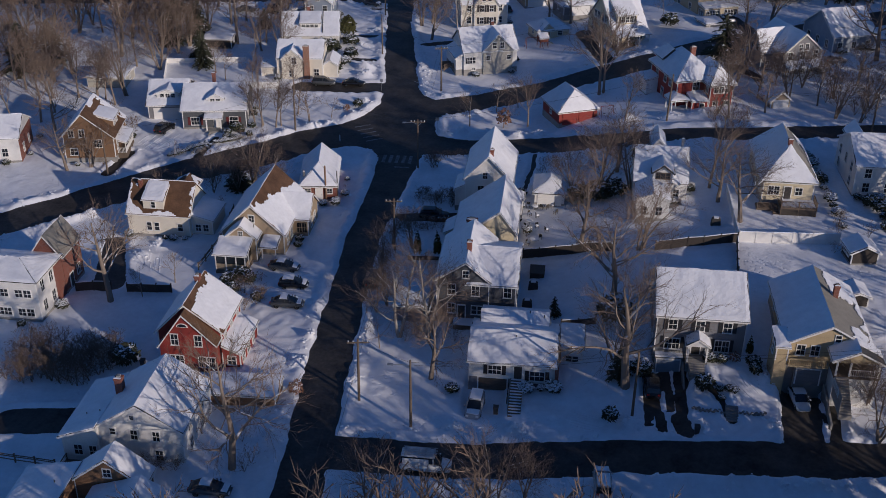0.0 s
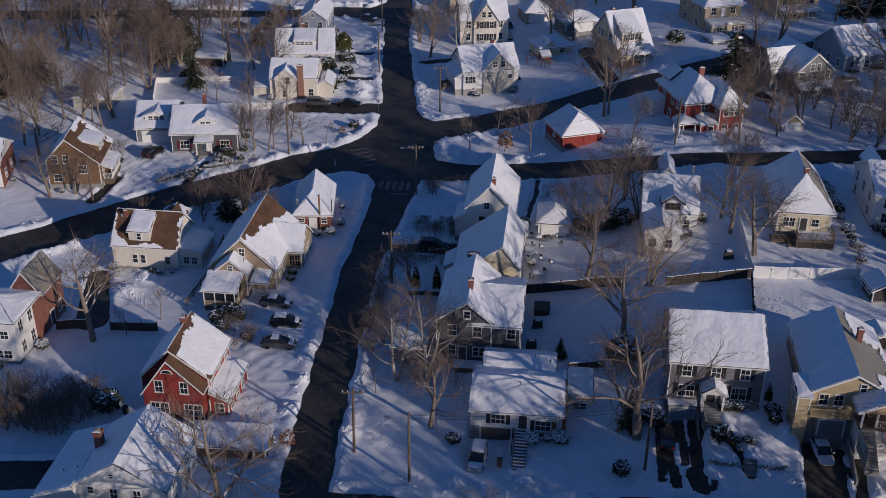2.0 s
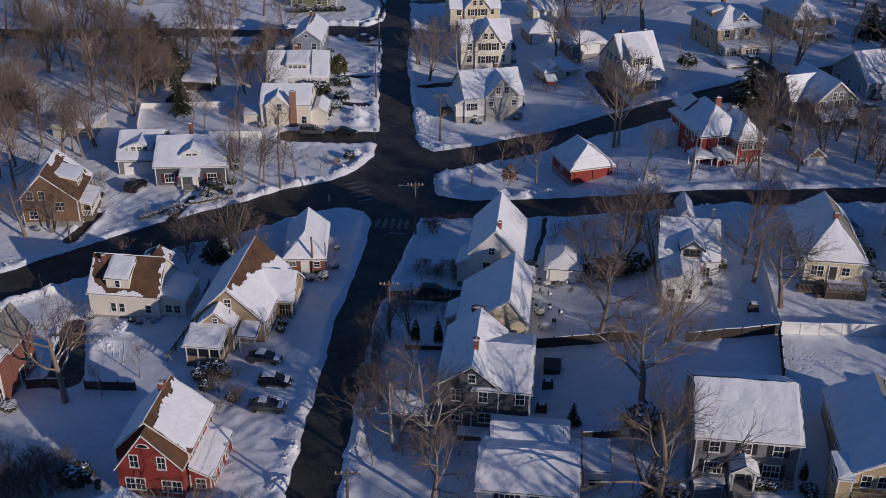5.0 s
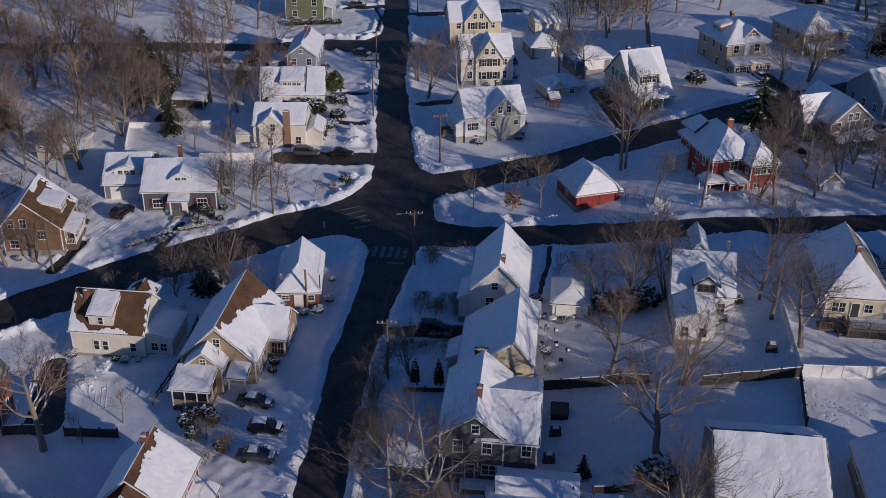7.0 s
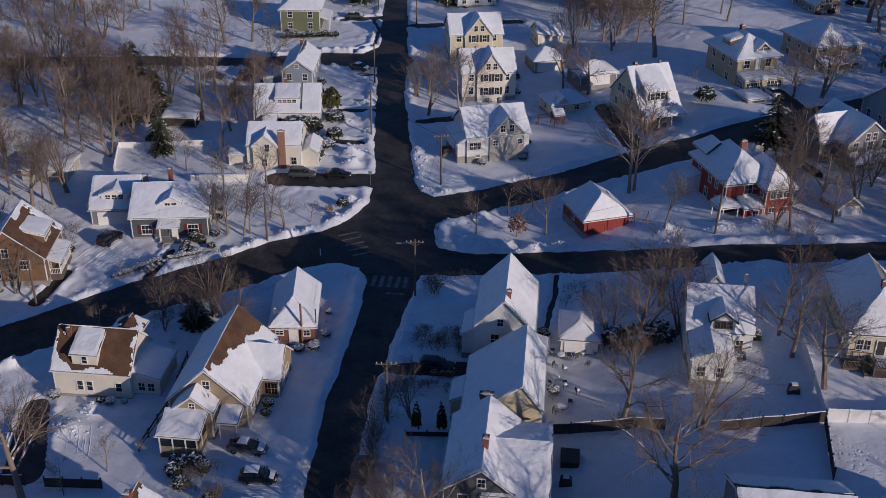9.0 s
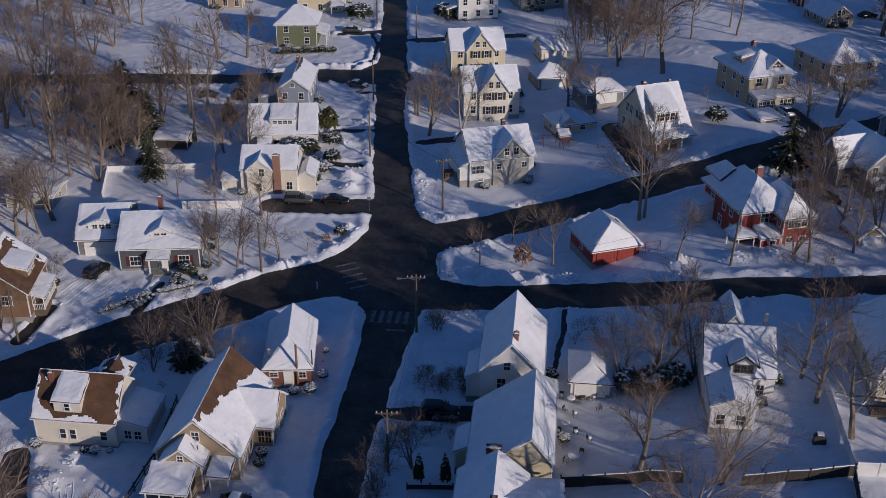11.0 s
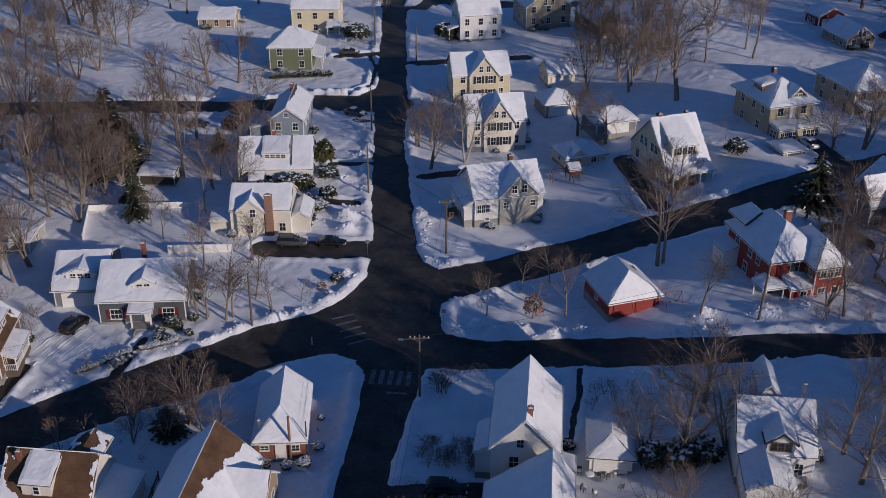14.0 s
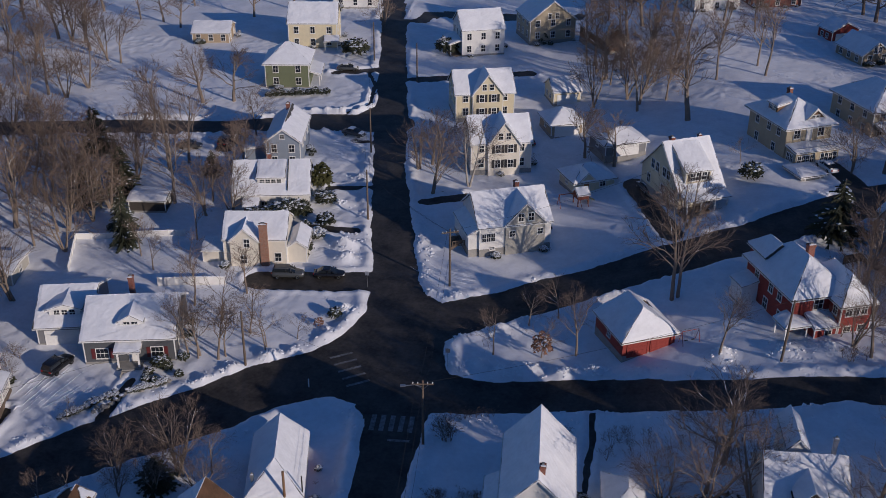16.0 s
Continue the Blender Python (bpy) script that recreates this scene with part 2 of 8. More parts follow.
# ---- shape helpers ----
class Mesh:
    """Collects plain geometry and turns it into one object."""
    def __init__(self):
        self.v, self.f = [], []

    def add(self, verts, faces):
        k = len(self.v)
        self.v += [tuple(p) for p in verts]
        self.f += [tuple(i + k for i in f) for f in faces]
        return self

    def box(self, x0, x1, y0, y1, z0, z1):
        return self.add([(x0, y0, z0), (x1, y0, z0), (x1, y1, z0), (x0, y1, z0), (x0, y0, z1), (x1, y0, z1), (x1, y1, z1), (x0, y1, z1)],
                        [(3, 2, 1, 0), (4, 5, 6, 7), (0, 1, 5, 4), (1, 2, 6, 5), (2, 3, 7, 6), (3, 0, 4, 7)])

    def prism(self, section, l0, l1, axis):
        """Extrudes a section of (across, z) points from l0 to l1 along the axis."""
        n = len(section)
        place = (lambda c, z, l: (c, l, z)) if axis == "y" else (lambda c, z, l: (l, c, z))
        verts = [place(c, z, l) for l in (l0, l1) for c, z in section]
        faces = [tuple(range(n)), tuple(range(2 * n - 1, n - 1, -1))] + [(i, i + n, (i + 1) % n + n, (i + 1) % n) for i in range(n)]
        return self.add(verts, faces)

    def tube(self, pts, radii, sides=5, cap=True):
        pts = [Vector(p) for p in pts]
        k = len(self.v)
        side = None
        for i, p in enumerate(pts):
            d = (pts[min(i + 1, len(pts) - 1)] - pts[max(i - 1, 0)]).normalized()
            side = d.orthogonal().normalized() if side is None else (side - d * side.dot(d)).normalized()
            up = d.cross(side)
            for s in range(sides):
                a = 2 * math.pi * s / sides
                q = p + (side * math.cos(a) + up * math.sin(a)) * radii[i]
                self.v.append((q.x, q.y, q.z))
        for i in range(len(pts) - 1):
            for s in range(sides):
                a, b = k + i * sides + s, k + i * sides + (s + 1) % sides
                self.f.append((a, b, b + sides, a + sides))
        if cap:
            self.f.append(tuple(k + (len(pts) - 1) * sides + s for s in range(sides)))
        return self

    def spike(self, p, q, r):
        """A thin twig that runs out to a point."""
        d = (q - p).normalized()
        a = d.orthogonal().normalized() * r
        b = d.cross(a)
        k = len(self.v)
        for w in (a, b * 0.87 - a * 0.5, b * -0.87 - a * 0.5):
            c = p + w
            self.v.append((c.x, c.y, c.z))
        self.v.append((q.x, q.y, q.z))
        self.f += [(k, k + 1, k + 3), (k + 1, k + 2, k + 3), (k + 2, k, k + 3)]

    def data(self, name, material, smooth=False):
        me = bpy.data.meshes.new(name)
        me.from_pydata(self.v, [], self.f)
        if material:
            me.materials.append(material)
        if smooth:
            me.shade_smooth()
        me.update()
        bm = bmesh.new()
        bm.from_mesh(me)
        bmesh.ops.recalc_face_normals(bm, faces=bm.faces)
        bm.to_mesh(me)
        bm.free()
        return me


def part(name, mesh, material, parent, label="", smooth=False):
    ob = new(name, mesh.data(name, material, smooth) if isinstance(mesh, Mesh) else mesh)
    ob.parent = parent
    if label:
        ob["label"] = label
    return ob


def thing(name, label, category, x, y, z, turn=0, group="", kind=""):
    ob = new(name)
    ob.empty_display_size = 0.5
    ob.matrix_world = pose(x, y, z, 0, 0, turn)
    return tagged(ob, label, category, group, kind)


# ---- ground and roads ----
def smooth_step(v):
    v = np.clip(v, 0, 1)
    return v * v * (3 - 2 * v)


CUTS = [(15.8, 108.0, 1.9, 2.0, 1.3), (30.6, 107.0, 2.3, 2.5, 1.3), (-6.2, 102.5, 2.2, 2.0, 0.5)]   # sunk drives before garages


def land(x, y):
    """Height of the bare land: a hill that rises to the east and a slow rise to the north."""
    x, y = np.asarray(x, float), np.asarray(y, float)
    hill = 6.2 * smooth_step((x + 12) / 40) * (0.3 + 0.7 * smooth_step((y - 95) / 24))
    for cx, cy, rx, ry, depth in CUTS:
        hill = hill - depth * (1 - smooth_step((np.abs(x - cx) - rx) / 0.5)) * (1 - smooth_step((np.abs(y - cy) - ry) / 3.5))
    return hill + 0.028 * np.clip(np.minimum(y, 300) - 140, 0, None) - 1.5 * smooth_step((-25 - x) / 40) * (1 - smooth_step((y - 140) / 60))


def hashed(i, j, seed):
    v = np.sin(i * 127.1 + j * 311.7 + seed * 74.7) * 43758.5453
    return v - np.floor(v)


def rough_noise(x, y, size, seed=0):
    """Smooth random field between 0 and 1, with bumps of the given size."""
    u, v = np.asarray(x, float) / size, np.asarray(y, float) / size
    i, j = np.floor(u), np.floor(v)
    fu, fv = smooth_step(u - i), smooth_step(v - j)
    a, b, c, d = hashed(i, j, seed), hashed(i + 1, j, seed), hashed(i, j + 1, seed), hashed(i + 1, j + 1, seed)
    return (a * (1 - fu) + b * fu) * (1 - fv) + (c * (1 - fu) + d * fu) * fv


# centre lines (x, y, half width)
SOUTH_STREET = [(-21, -60, 2.7), (-23.6, 40, 2.7), (-24.4, 83, 2.6), (-26.4, 110, 2.6), (-28, 140, 2.5), (-27, 160, 3), (-26.9, 166, 3.4), (-27.3, 172, 4.3), (-27.8, 178, 4.5)]
BOTTOM_STREET = [(-24, 89.5, 2.9), (-12, 89.6, 2.9), (-3.5, 90.4, 3), (10, 91.7, 2.8), (27, 92.3, 2.9), (38, 93.8, 2.8), (120, 101, 2.6)]
WEST_ROAD = [(-27, 180, 5), (-39, 176.3, 4.8), (-45, 173.2, 4.8), (-50.3, 168.5, 4.8), (-57.5, 164, 4.5), (-65, 158.2, 4.3), (-71, 152.8, 4.2), (-80, 144.5, 3.9), (-92, 134, 3.6), (-170, 80, 3.6)]
EAST_ROAD = [(-27, 177, 5), (-23.2, 174.6, 4.3), (-18.5, 173.7, 3.4), (-14.6, 174.1, 3.1), (-8, 174.9, 3.1), (-2.3, 174.8, 3.1), (13.4, 171.6, 3), (28.7, 171.5, 2.5), (42, 174, 2.6), (120, 186, 2.6)]
DIAGONAL_ROAD = [(-29, 188, 5), (-22.3, 191, 4.3), (-14.5, 195.6, 3.6), (-7.4, 199.5, 3.9), (6.8, 204.9, 4.2), (20.8, 208.6, 4.2), (36.5, 219, 4), (55, 230, 4), (120, 268, 4)]
NORTH_STREET = [(-29, 180, 5), (-30.2, 190, 4.2), (-31, 198, 3.5), (-32.4, 206, 3.3), (-36.4, 229, 3), (-38.3, 240, 2.7), (-40.2, 257, 3.1), (-43.5, 280, 3), (-46.3, 302, 2.8), (-52, 342, 3.2), (-62, 420, 3.2)]
SIDE_STREET = [(-40, 257.8, 4), (-50, 257.5, 4), (-55, 257, 4), (-71.5, 252.3, 3.2), (-87.7, 251.2, 3.5), (-105.5, 248.6, 3.3), (-190, 236, 3.3)]
FAR_STREET = [(-50, 325, 3), (-36, 327.8, 3), (0, 332, 3), (60, 345, 3)]
NORTHWEST_CORNER = [(-31.3, 191.5, 3), (-32.4, 187.2, 3), (-34, 184.2, 3), (-35.5, 181.6, 3), (-39, 177.8, 3)]
NORTHEAST_CORNER = [(-30.2, 200.4, 2), (-28.3, 195.9, 2), (-25.2, 193.3, 2)]
ISLAND_TIP = [(-24.2, 187.6, 2), (-24.9, 184, 2), (-24.5, 181, 2), (-23, 177.5, 2)]
SOUTHWEST_CORNER = [(-34, 174.1, 2), (-31, 172.7, 2), (-28.9, 169.5, 2)]
SIDE_CORNER = [(-43.9, 279.3, 2), (-42.9, 265.6, 2), (-46.5, 259.7, 2), (-50.9, 258.1, 2)]
STREETS = [SIDE_CORNER, NORTHWEST_CORNER, NORTHEAST_CORNER, ISLAND_TIP, SOUTHWEST_CORNER, SOUTH_STREET, BOTTOM_STREET, WEST_ROAD, EAST_ROAD, DIAGONAL_ROAD, NORTH_STREET, SIDE_STREET, FAR_STREET]
NEAR_DRIVES = [
    [(13.5, 107, 0.85), (13.4, 100, 0.9)],
    [(15.2, 107.4, 0.55), (15.5, 100, 0.45)],
    [(16.7, 107.4, 0.5), (16.9, 99.6, 0.55)],
    [(16.4, 98.4, 1.0), (16.9, 96.4, 1.0)],
    [(12.9, 98.9, 0.35), (12.8, 97.4, 0.4)],
    [(14.2, 99.2, 0.55), (14.4, 96.6, 0.6)],
    [(29.8, 94, 2.2), (30.5, 106.5, 2.1)],
    [(33.4, 94, 0.8), (33.7, 104, 0.6)],
    [(22.3, 98.6, 0.5), (21.4, 101.5, 0.35), (19.7, 104.2, 0.3), (18.9, 105.8, 0.5)],
    [(-52.2, 93, 2.4), (-61, 92, 2.4)],
    [(-66, 136, 1.5), (-62, 124, 2.3)],
    [(-36, 199.4, 2.7), (-51, 198.3, 2.4)],
    [(-14, 148, 1.5), (-27, 146.5, 1)],
]
MIDDLE_DRIVES = [
    [(-30, 225.5, 1.2), (-23, 228.5, 1.2)],
    [(-39, 281.5, 1.6), (-15, 288, 1.6)],
    [(-40, 214.5, 1), (-47, 215, 1)],
    [(-39, 230, 0.7), (-46.8, 229.2, 0.7)],
    [(9, 212, 1.6), (4, 232, 1.5)],
    [(40, 222, 1.8), (36, 234, 1.6)],
    [(-40, 248, 0.9), (-46, 249, 0.9)],
    [(-76, 158, 0.9), (-74.8, 166, 0.7)],
    [(-69, 250, 1.2), (-69.2, 243, 1.5)],
]
FAR_DRIVES = [
    [(-61.4, 173.6, 0.5), (-62.6, 166, 0.6)],
    [(-3.5, 171, 0.3), (-3.6, 165.1, 0.25), (-4.2, 161.3, 0.3), (-4.5, 157, 0.25)],
    [(-43, 288, 1.5), (-56, 284, 1.3)],
    [(-49.2, 285, 0.35), (-46.8, 278, 0.35), (-46, 267.2, 0.35), (-49.7, 262.4, 0.35)],
]
DRIVES = NEAR_DRIVES + MIDDLE_DRIVES + FAR_DRIVES

NEAR_HEAPS = [(-1.8, 95.2, 1.6, 1), (-8.9, 95, 1.5, 0.9), (10.9, 97.2, 1.3, 0.8), (18.2, 97, 1.5, 0.9), (26.6, 97.9, 1.4, 1), (33.2, 97.8, 1.3, 0.9), (26.6, 104.5, 1.6, 1.1), (-40.4, 209.5, 2.2, 1.2), (-39.5, 205, 2, 1.1), (-41.6, 248.6, 1.8, 1.2), (-45.2, 179.6, 1.8, 0.9), (-17.4, 180.4, 2.2, 0.9), (-12, 179.4, 2.4, 1)]
FAR_HEAPS = [(-7, 179, 2, 0.9), (-2.9, 96.2, 1, 0.7), (-48.9, 176.2, 1.5, 0.8), (-43.6, 223.2, 1.5, 0.8), (-58.6, 136.2, 1.6, 0.8), (-60.6, 132, 2.4, 0.8), (-29.6, 112, 1.6, 0.6), (-29.8, 106.5, 1.8, 0.6), (-22.2, 103, 1.3, 0.6), (-30.6, 144.6, 0.7, 0.5), (-30.9, 127.4, 0.7, 0.5), (12.4, 180, 1.8, 0.7), (19.6, 179.6, 2, 0.7)]
ISLAND_HEAPS = [(-22.9, 184.6, 1.5, 0.8), (-22.4, 181.4, 1.7, 1.0), (-20.6, 179.4, 1.7, 0.9), (-14.8, 178.9, 1.8, 0.9), (-21.2, 187.0, 1.6, 0.7), (-17.8, 188.6, 1.5, 0.6), (-3.2, 179.6, 1.8, 0.7), (2.5, 178.4, 1.6, 0.6), (24.5, 179.8, 1.9, 0.7)]
CORNER_HEAPS = [(-29.9, 204.6, 1.3, 0.8), (-28.9, 200.2, 1.3, 0.8), (-26.6, 197.0, 1.4, 0.8), (-22.6, 196.6, 1.4, 0.6), (-30.8, 210.0, 1.3, 0.7), (-37.2, 191.6, 1.2, 0.7), (-38.4, 186.0, 1.3, 0.6), (-42.0, 181.2, 1.4, 0.7), (-52.0, 173.8, 1.5, 0.7), (-40.9, 214.0, 1.3, 0.8), (-42.2, 233.0, 1.4, 0.9), (-43.4, 244.0, 1.6, 1.0)]
HEAPS = NEAR_HEAPS + FAR_HEAPS + ISLAND_HEAPS + CORNER_HEAPS


def edge_distance(x, y, lines):
    """Distance to the nearest edge of the lines' strips; negative on them."""
    best = np.full(np.shape(x), 1e6)
    for line in lines:
        for (ax, ay, aw), (bx, by, bw) in zip(line, line[1:]):
            dx, dy = bx - ax, by - ay
            t = np.clip(((x - ax) * dx + (y - ay) * dy) / (dx * dx + dy * dy), 0, 1)
            best = np.minimum(best, np.hypot(x - ax - t * dx, y - ay - t * dy) - (aw + t * (bw - aw)))
    return best


def snow_depth(x, y):
    """Snow lying on the land: a ploughed bank along the roads, small banks along the drives, a soft cover elsewhere."""
    x, y = np.asarray(x, float), np.asarray(y, float)
    d = edge_distance(x, y, STREETS) + 0.5 * (rough_noise(x, y, 3.1, 1) - 0.5) + 0.22 * (rough_noise(x, y, 1.0, 2) - 0.5)
    e = edge_distance(x, y, DRIVES) + 0.3 * (rough_noise(x, y, 1.1, 3) - 0.5)
    size = 0.20 + 0.52 * smooth_step((rough_noise(x, y, 11.0, 4) - 0.35) / 0.5)
    lumps = 0.1 + 1.0 * rough_noise(x, y, 1.1, 5) + 1.5 * rough_noise(x, y, 2.6, 6) * rough_noise(x, y, 0.7, 9)
    bank = size * lumps * np.exp(-((d - 1.1) / 0.9) ** 2) * smooth_step(d / 0.5)
    bank2 = 0.28 * lumps * np.exp(-((e - 0.7) / 0.5) ** 2) * smooth_step(e / 0.4)
    cover = 0.12 + 0.12 * (rough_noise(x, y, 6.0, 7) - 0.5) + 0.06 * (rough_noise(x, y, 1.3, 8) - 0.5) + 0.07 * (rough_noise(x, y, 0.85, 14) - 0.5) * rough_noise(x, y, 5.0, 15)
    trodden = smooth_step((rough_noise(x, y, 7.0, 11) - 0.45) / 0.25)
    cover = cover + trodden * (0.22 * (rough_noise(x, y, 0.95, 12) - 0.5) + 0.10 * (rough_noise(x, y, 2.0, 13) - 0.5))
    depth = (cover + np.maximum(bank + bank2, heap_height(x, y))) * smooth_step(d / 0.45) * smooth_step(e / 0.45)
    return np.where(np.minimum(d, e) < 0.03, -0.12, depth)


def heap_height(x, y):
    """Shovelled and ploughed heaps: (x, y, radius, height)."""
    total = np.zeros(np.shape(x))
    for hx, hy, r, h in HEAPS:
        q = np.hypot(x - hx, (y - hy) * 1.25) / r
        total = np.maximum(total, h * np.exp(-q * q * 1.6) * (0.2 + 0.95 * rough_noise(x, y, 0.75, 21) + 0.6 * rough_noise(x, y, 1.7, 22)))
    return total


def ground_at(x, y):
    return float(land(x, y) + np.maximum(snow_depth(x, y), 0))


def axis_steps(lo, hi, step, far):
    inner = np.arange(lo, hi + step / 2, step)
    out, v, s = [], 0.0, step
    while v < far:
        s *= 1.35
        v += s
        out.append(v)
    return np.concatenate([lo - np.array(out)[::-1], inner, inner[-1] + np.array(out)])


def sheet(name, xs, ys, heights, keep, material):
    nx, ny = len(xs), len(ys)
    X, Y = np.meshgrid(xs, ys)
    verts = np.stack([X, Y, heights], -1).reshape(-1, 3)
    idx = np.arange(nx * ny).reshape(ny, nx)
    quads = np.stack([idx[:-1, :-1], idx[:-1, 1:], idx[1:, 1:], idx[1:, :-1]], -1)[keep]
    used = np.unique(quads)
    remap = np.full(nx * ny, -1)
    remap[used] = np.arange(len(used))
    verts, quads = verts[used], remap[quads]
    me = bpy.data.meshes.new(name)
    me.vertices.add(len(verts))
    me.vertices.foreach_set("co", verts.ravel())
    me.loops.add(quads.size)
    me.loops.foreach_set("vertex_index", quads.ravel().astype(np.int32))
    me.polygons.add(len(quads))
    me.polygons.foreach_set("loop_start", np.arange(0, quads.size, 4, dtype=np.int32))
    me.update(calc_edges=True)
    me.shade_smooth()
    me.materials.append(material)
    return new(name, me)


gx, gy = axis_steps(-112, 70, 0.4, 3500), axis_steps(70, 310, 0.5, 3500)
gy = np.concatenate([gy[gy < 91.9], np.arange(92.0, 111.9, 0.3), gy[gy > 111.9]])
GX, GY = np.meshgrid(gx, gy)
everywhere = np.ones((len(gy) - 1, len(gx) - 1), bool)
tagged(sheet("ground", gx, gy, land(GX, GY) + snow_depth(GX, GY), everywhere, GROUND_SNOW), "snow-covered yards and lawns with ploughed banks along the roads", "ground", kind="structure")
rx, ry = np.arange(-190, 121, 1.0), np.arange(-60, 421, 1.0)
RX, RY = np.meshgrid(rx, ry)
near_road = np.minimum(edge_distance(RX, RY, STREETS), edge_distance(RX, RY, DRIVES)) < 1.6
tagged(sheet("road", rx, ry, land(RX, RY) + 0.0, near_road[:-1, :-1], ASPHALT), "dark wet asphalt streets and driveways cleared of snow", "road", kind="structure")


# ---- building parts ----
FACE = {"S": 0, "E": 90, "N": 180, "W": -90}
MESHES = {}


def shared(key, make):
    if key not in MESHES:
        MESHES[key] = make()
    return MESHES[key]


def window(h, face, x, y, z, w=0.95, t=1.45, trim=None, shutter=None, panes=2):
    """A sash window whose foot stands at z on the wall's face, at x, y."""
    trim = trim or TRIM
    def frame_mesh():
        """Casing and sash bars as one welded grille."""
        b, bar = 0.09, 0.015
        cuts = [-w / 2 + w * k / panes for k in range(1, panes)]
        xs = [-w / 2 - b, -w / 2] + [c + s * bar for c in cuts for s in (-1, 1)] + [w / 2, w / 2 + b]
        zs = [-b, 0, t / 2 - 0.026, t / 2 + 0.026, t, t + b * 1.3]
        nx = len(xs)
        solid = {(i, j) for i in range(nx - 1) for j in range(5) if i in (0, nx - 2) or j in (0, 2, 4) or i % 2 == 0}
        m = Mesh()
        m.v = [(x, y, z) for y in (-0.07, 0.02) for z in zs for x in xs]
        back = nx * 6
        for i, j in solid:
            q = [j * nx + i, j * nx + i + 1, (j + 1) * nx + i + 1, (j + 1) * nx + i]
            m.f.append(tuple(q))
            for (di, dj), (c, d) in zip(((0, -1), (1, 0), (0, 1), (-1, 0)), ((0, 1), (1, 2), (2, 3), (3, 0))):
                if (i + di, j + dj) not in solid:
                    m.f.append((q[c], q[c] + back, q[d] + back, q[d]))
        return m.data("window", trim)
    key = (round(w, 2), round(t, 2), trim.name, panes)
    win = part("window", shared(key, frame_mesh), None, h)
    win.matrix_local = pose(x, y, z, 0, 0, FACE[face])
    part("window_sill", shared(key[:3], lambda: Mesh().box(-w / 2 - 0.15, w / 2 + 0.15, -0.13, -0.072, -0.13, -0.02).data("window_sill", trim)), None, win)
    part("pane", shared(key[:2], lambda: Mesh().box(-w / 2, w / 2, -0.02, 0.02, 0, t).data("pane", GLASS)), None, win)
    if shutter:
        def shutter_mesh():
            saw = [(0.0, -0.05)] + [p for k in range(9) for p in ((-0.065, -0.05 + (t + 0.1) * k / 9), (-0.04, -0.05 + (t + 0.1) * (k + 0.9) / 9))] + [(0.0, t + 0.05)]
            return Mesh().prism(saw, -0.24, 0.24, "x").data("shutter", shutter)
        for s in (-1, 1):
            sh = part("shutter", shared((t, shutter.name), shutter_mesh), None, win)
            sh.matrix_local = pose(s * (w / 2 + 0.36), 0, 0)
    return win


def windows(h, face, at, places, z, w=0.95, t=1.45, **kw):
    """A row of windows on the face that lies at the given x or y."""
    for p in places:
        if face in "SN":
            window(h, face, p, at - 0.01 if face == "S" else at + 0.01, z, w, t, **kw)
        else:
            window(h, face, at + (0.01 if face == "E" else -0.01), p, z, w, t, **kw)


def door(h, face, x, y, z, w=0.95, t=2.05, material=None, trim=None, label=""):
    d = part("door", Mesh().box(-w / 2, w / 2, -0.05, 0.02, 0, t).box(-w * 0.32, w * 0.32, -0.065, -0.04, 0.2, t * 0.42).box(-w * 0.32, w * 0.32, -0.065, -0.04, t * 0.5, t * 0.92), material or DARK_TRIM, h, label)
    d.matrix_local = pose(x, y, z, 0, 0, FACE[face])
    part("door_frame", Mesh().box(-w / 2 - 0.12, -w / 2, -0.09, 0.02, 0, t + 0.12).box(w / 2, w / 2 + 0.12, -0.09, 0.02, 0, t + 0.12).box(-w / 2, w / 2, -0.09, 0.02, t, t + 0.14), trim or TRIM, d)
    part("handle", Mesh().box(w * 0.36, w * 0.42, -0.11, -0.05, 0.95, 1.08), METAL, d)
    return d


def garage_door(h, face, x, y, z, w=2.6, t=2.1, material=None, trim=None):
    d = part("garage_door", Mesh().box(-w / 2, w / 2, -0.04, 0.02, 0, t), material or TRIM, h)
    panel = Mesh().box(-w * 0.105, w * 0.105, -0.06, -0.03, -t * 0.1, t * 0.1).data("door_panel", material or TRIM)
    for r in range(4):
        for c in range(4):
            part("door_panel", panel, None, d).location = (w * (c - 1.5) / 4, 0, t * (r + 0.5) / 4)
    d.matrix_local = pose(x, y, z, 0, 0, FACE[face])
    part("door_frame", Mesh().box(-w / 2 - 0.14, -w / 2, -0.08, 0.02, 0, t + 0.14).box(w / 2, w / 2 + 0.14, -0.08, 0.02, 0, t + 0.14).box(-w / 2, w / 2, -0.08, 0.02, t, t + 0.16), trim or TRIM, d)


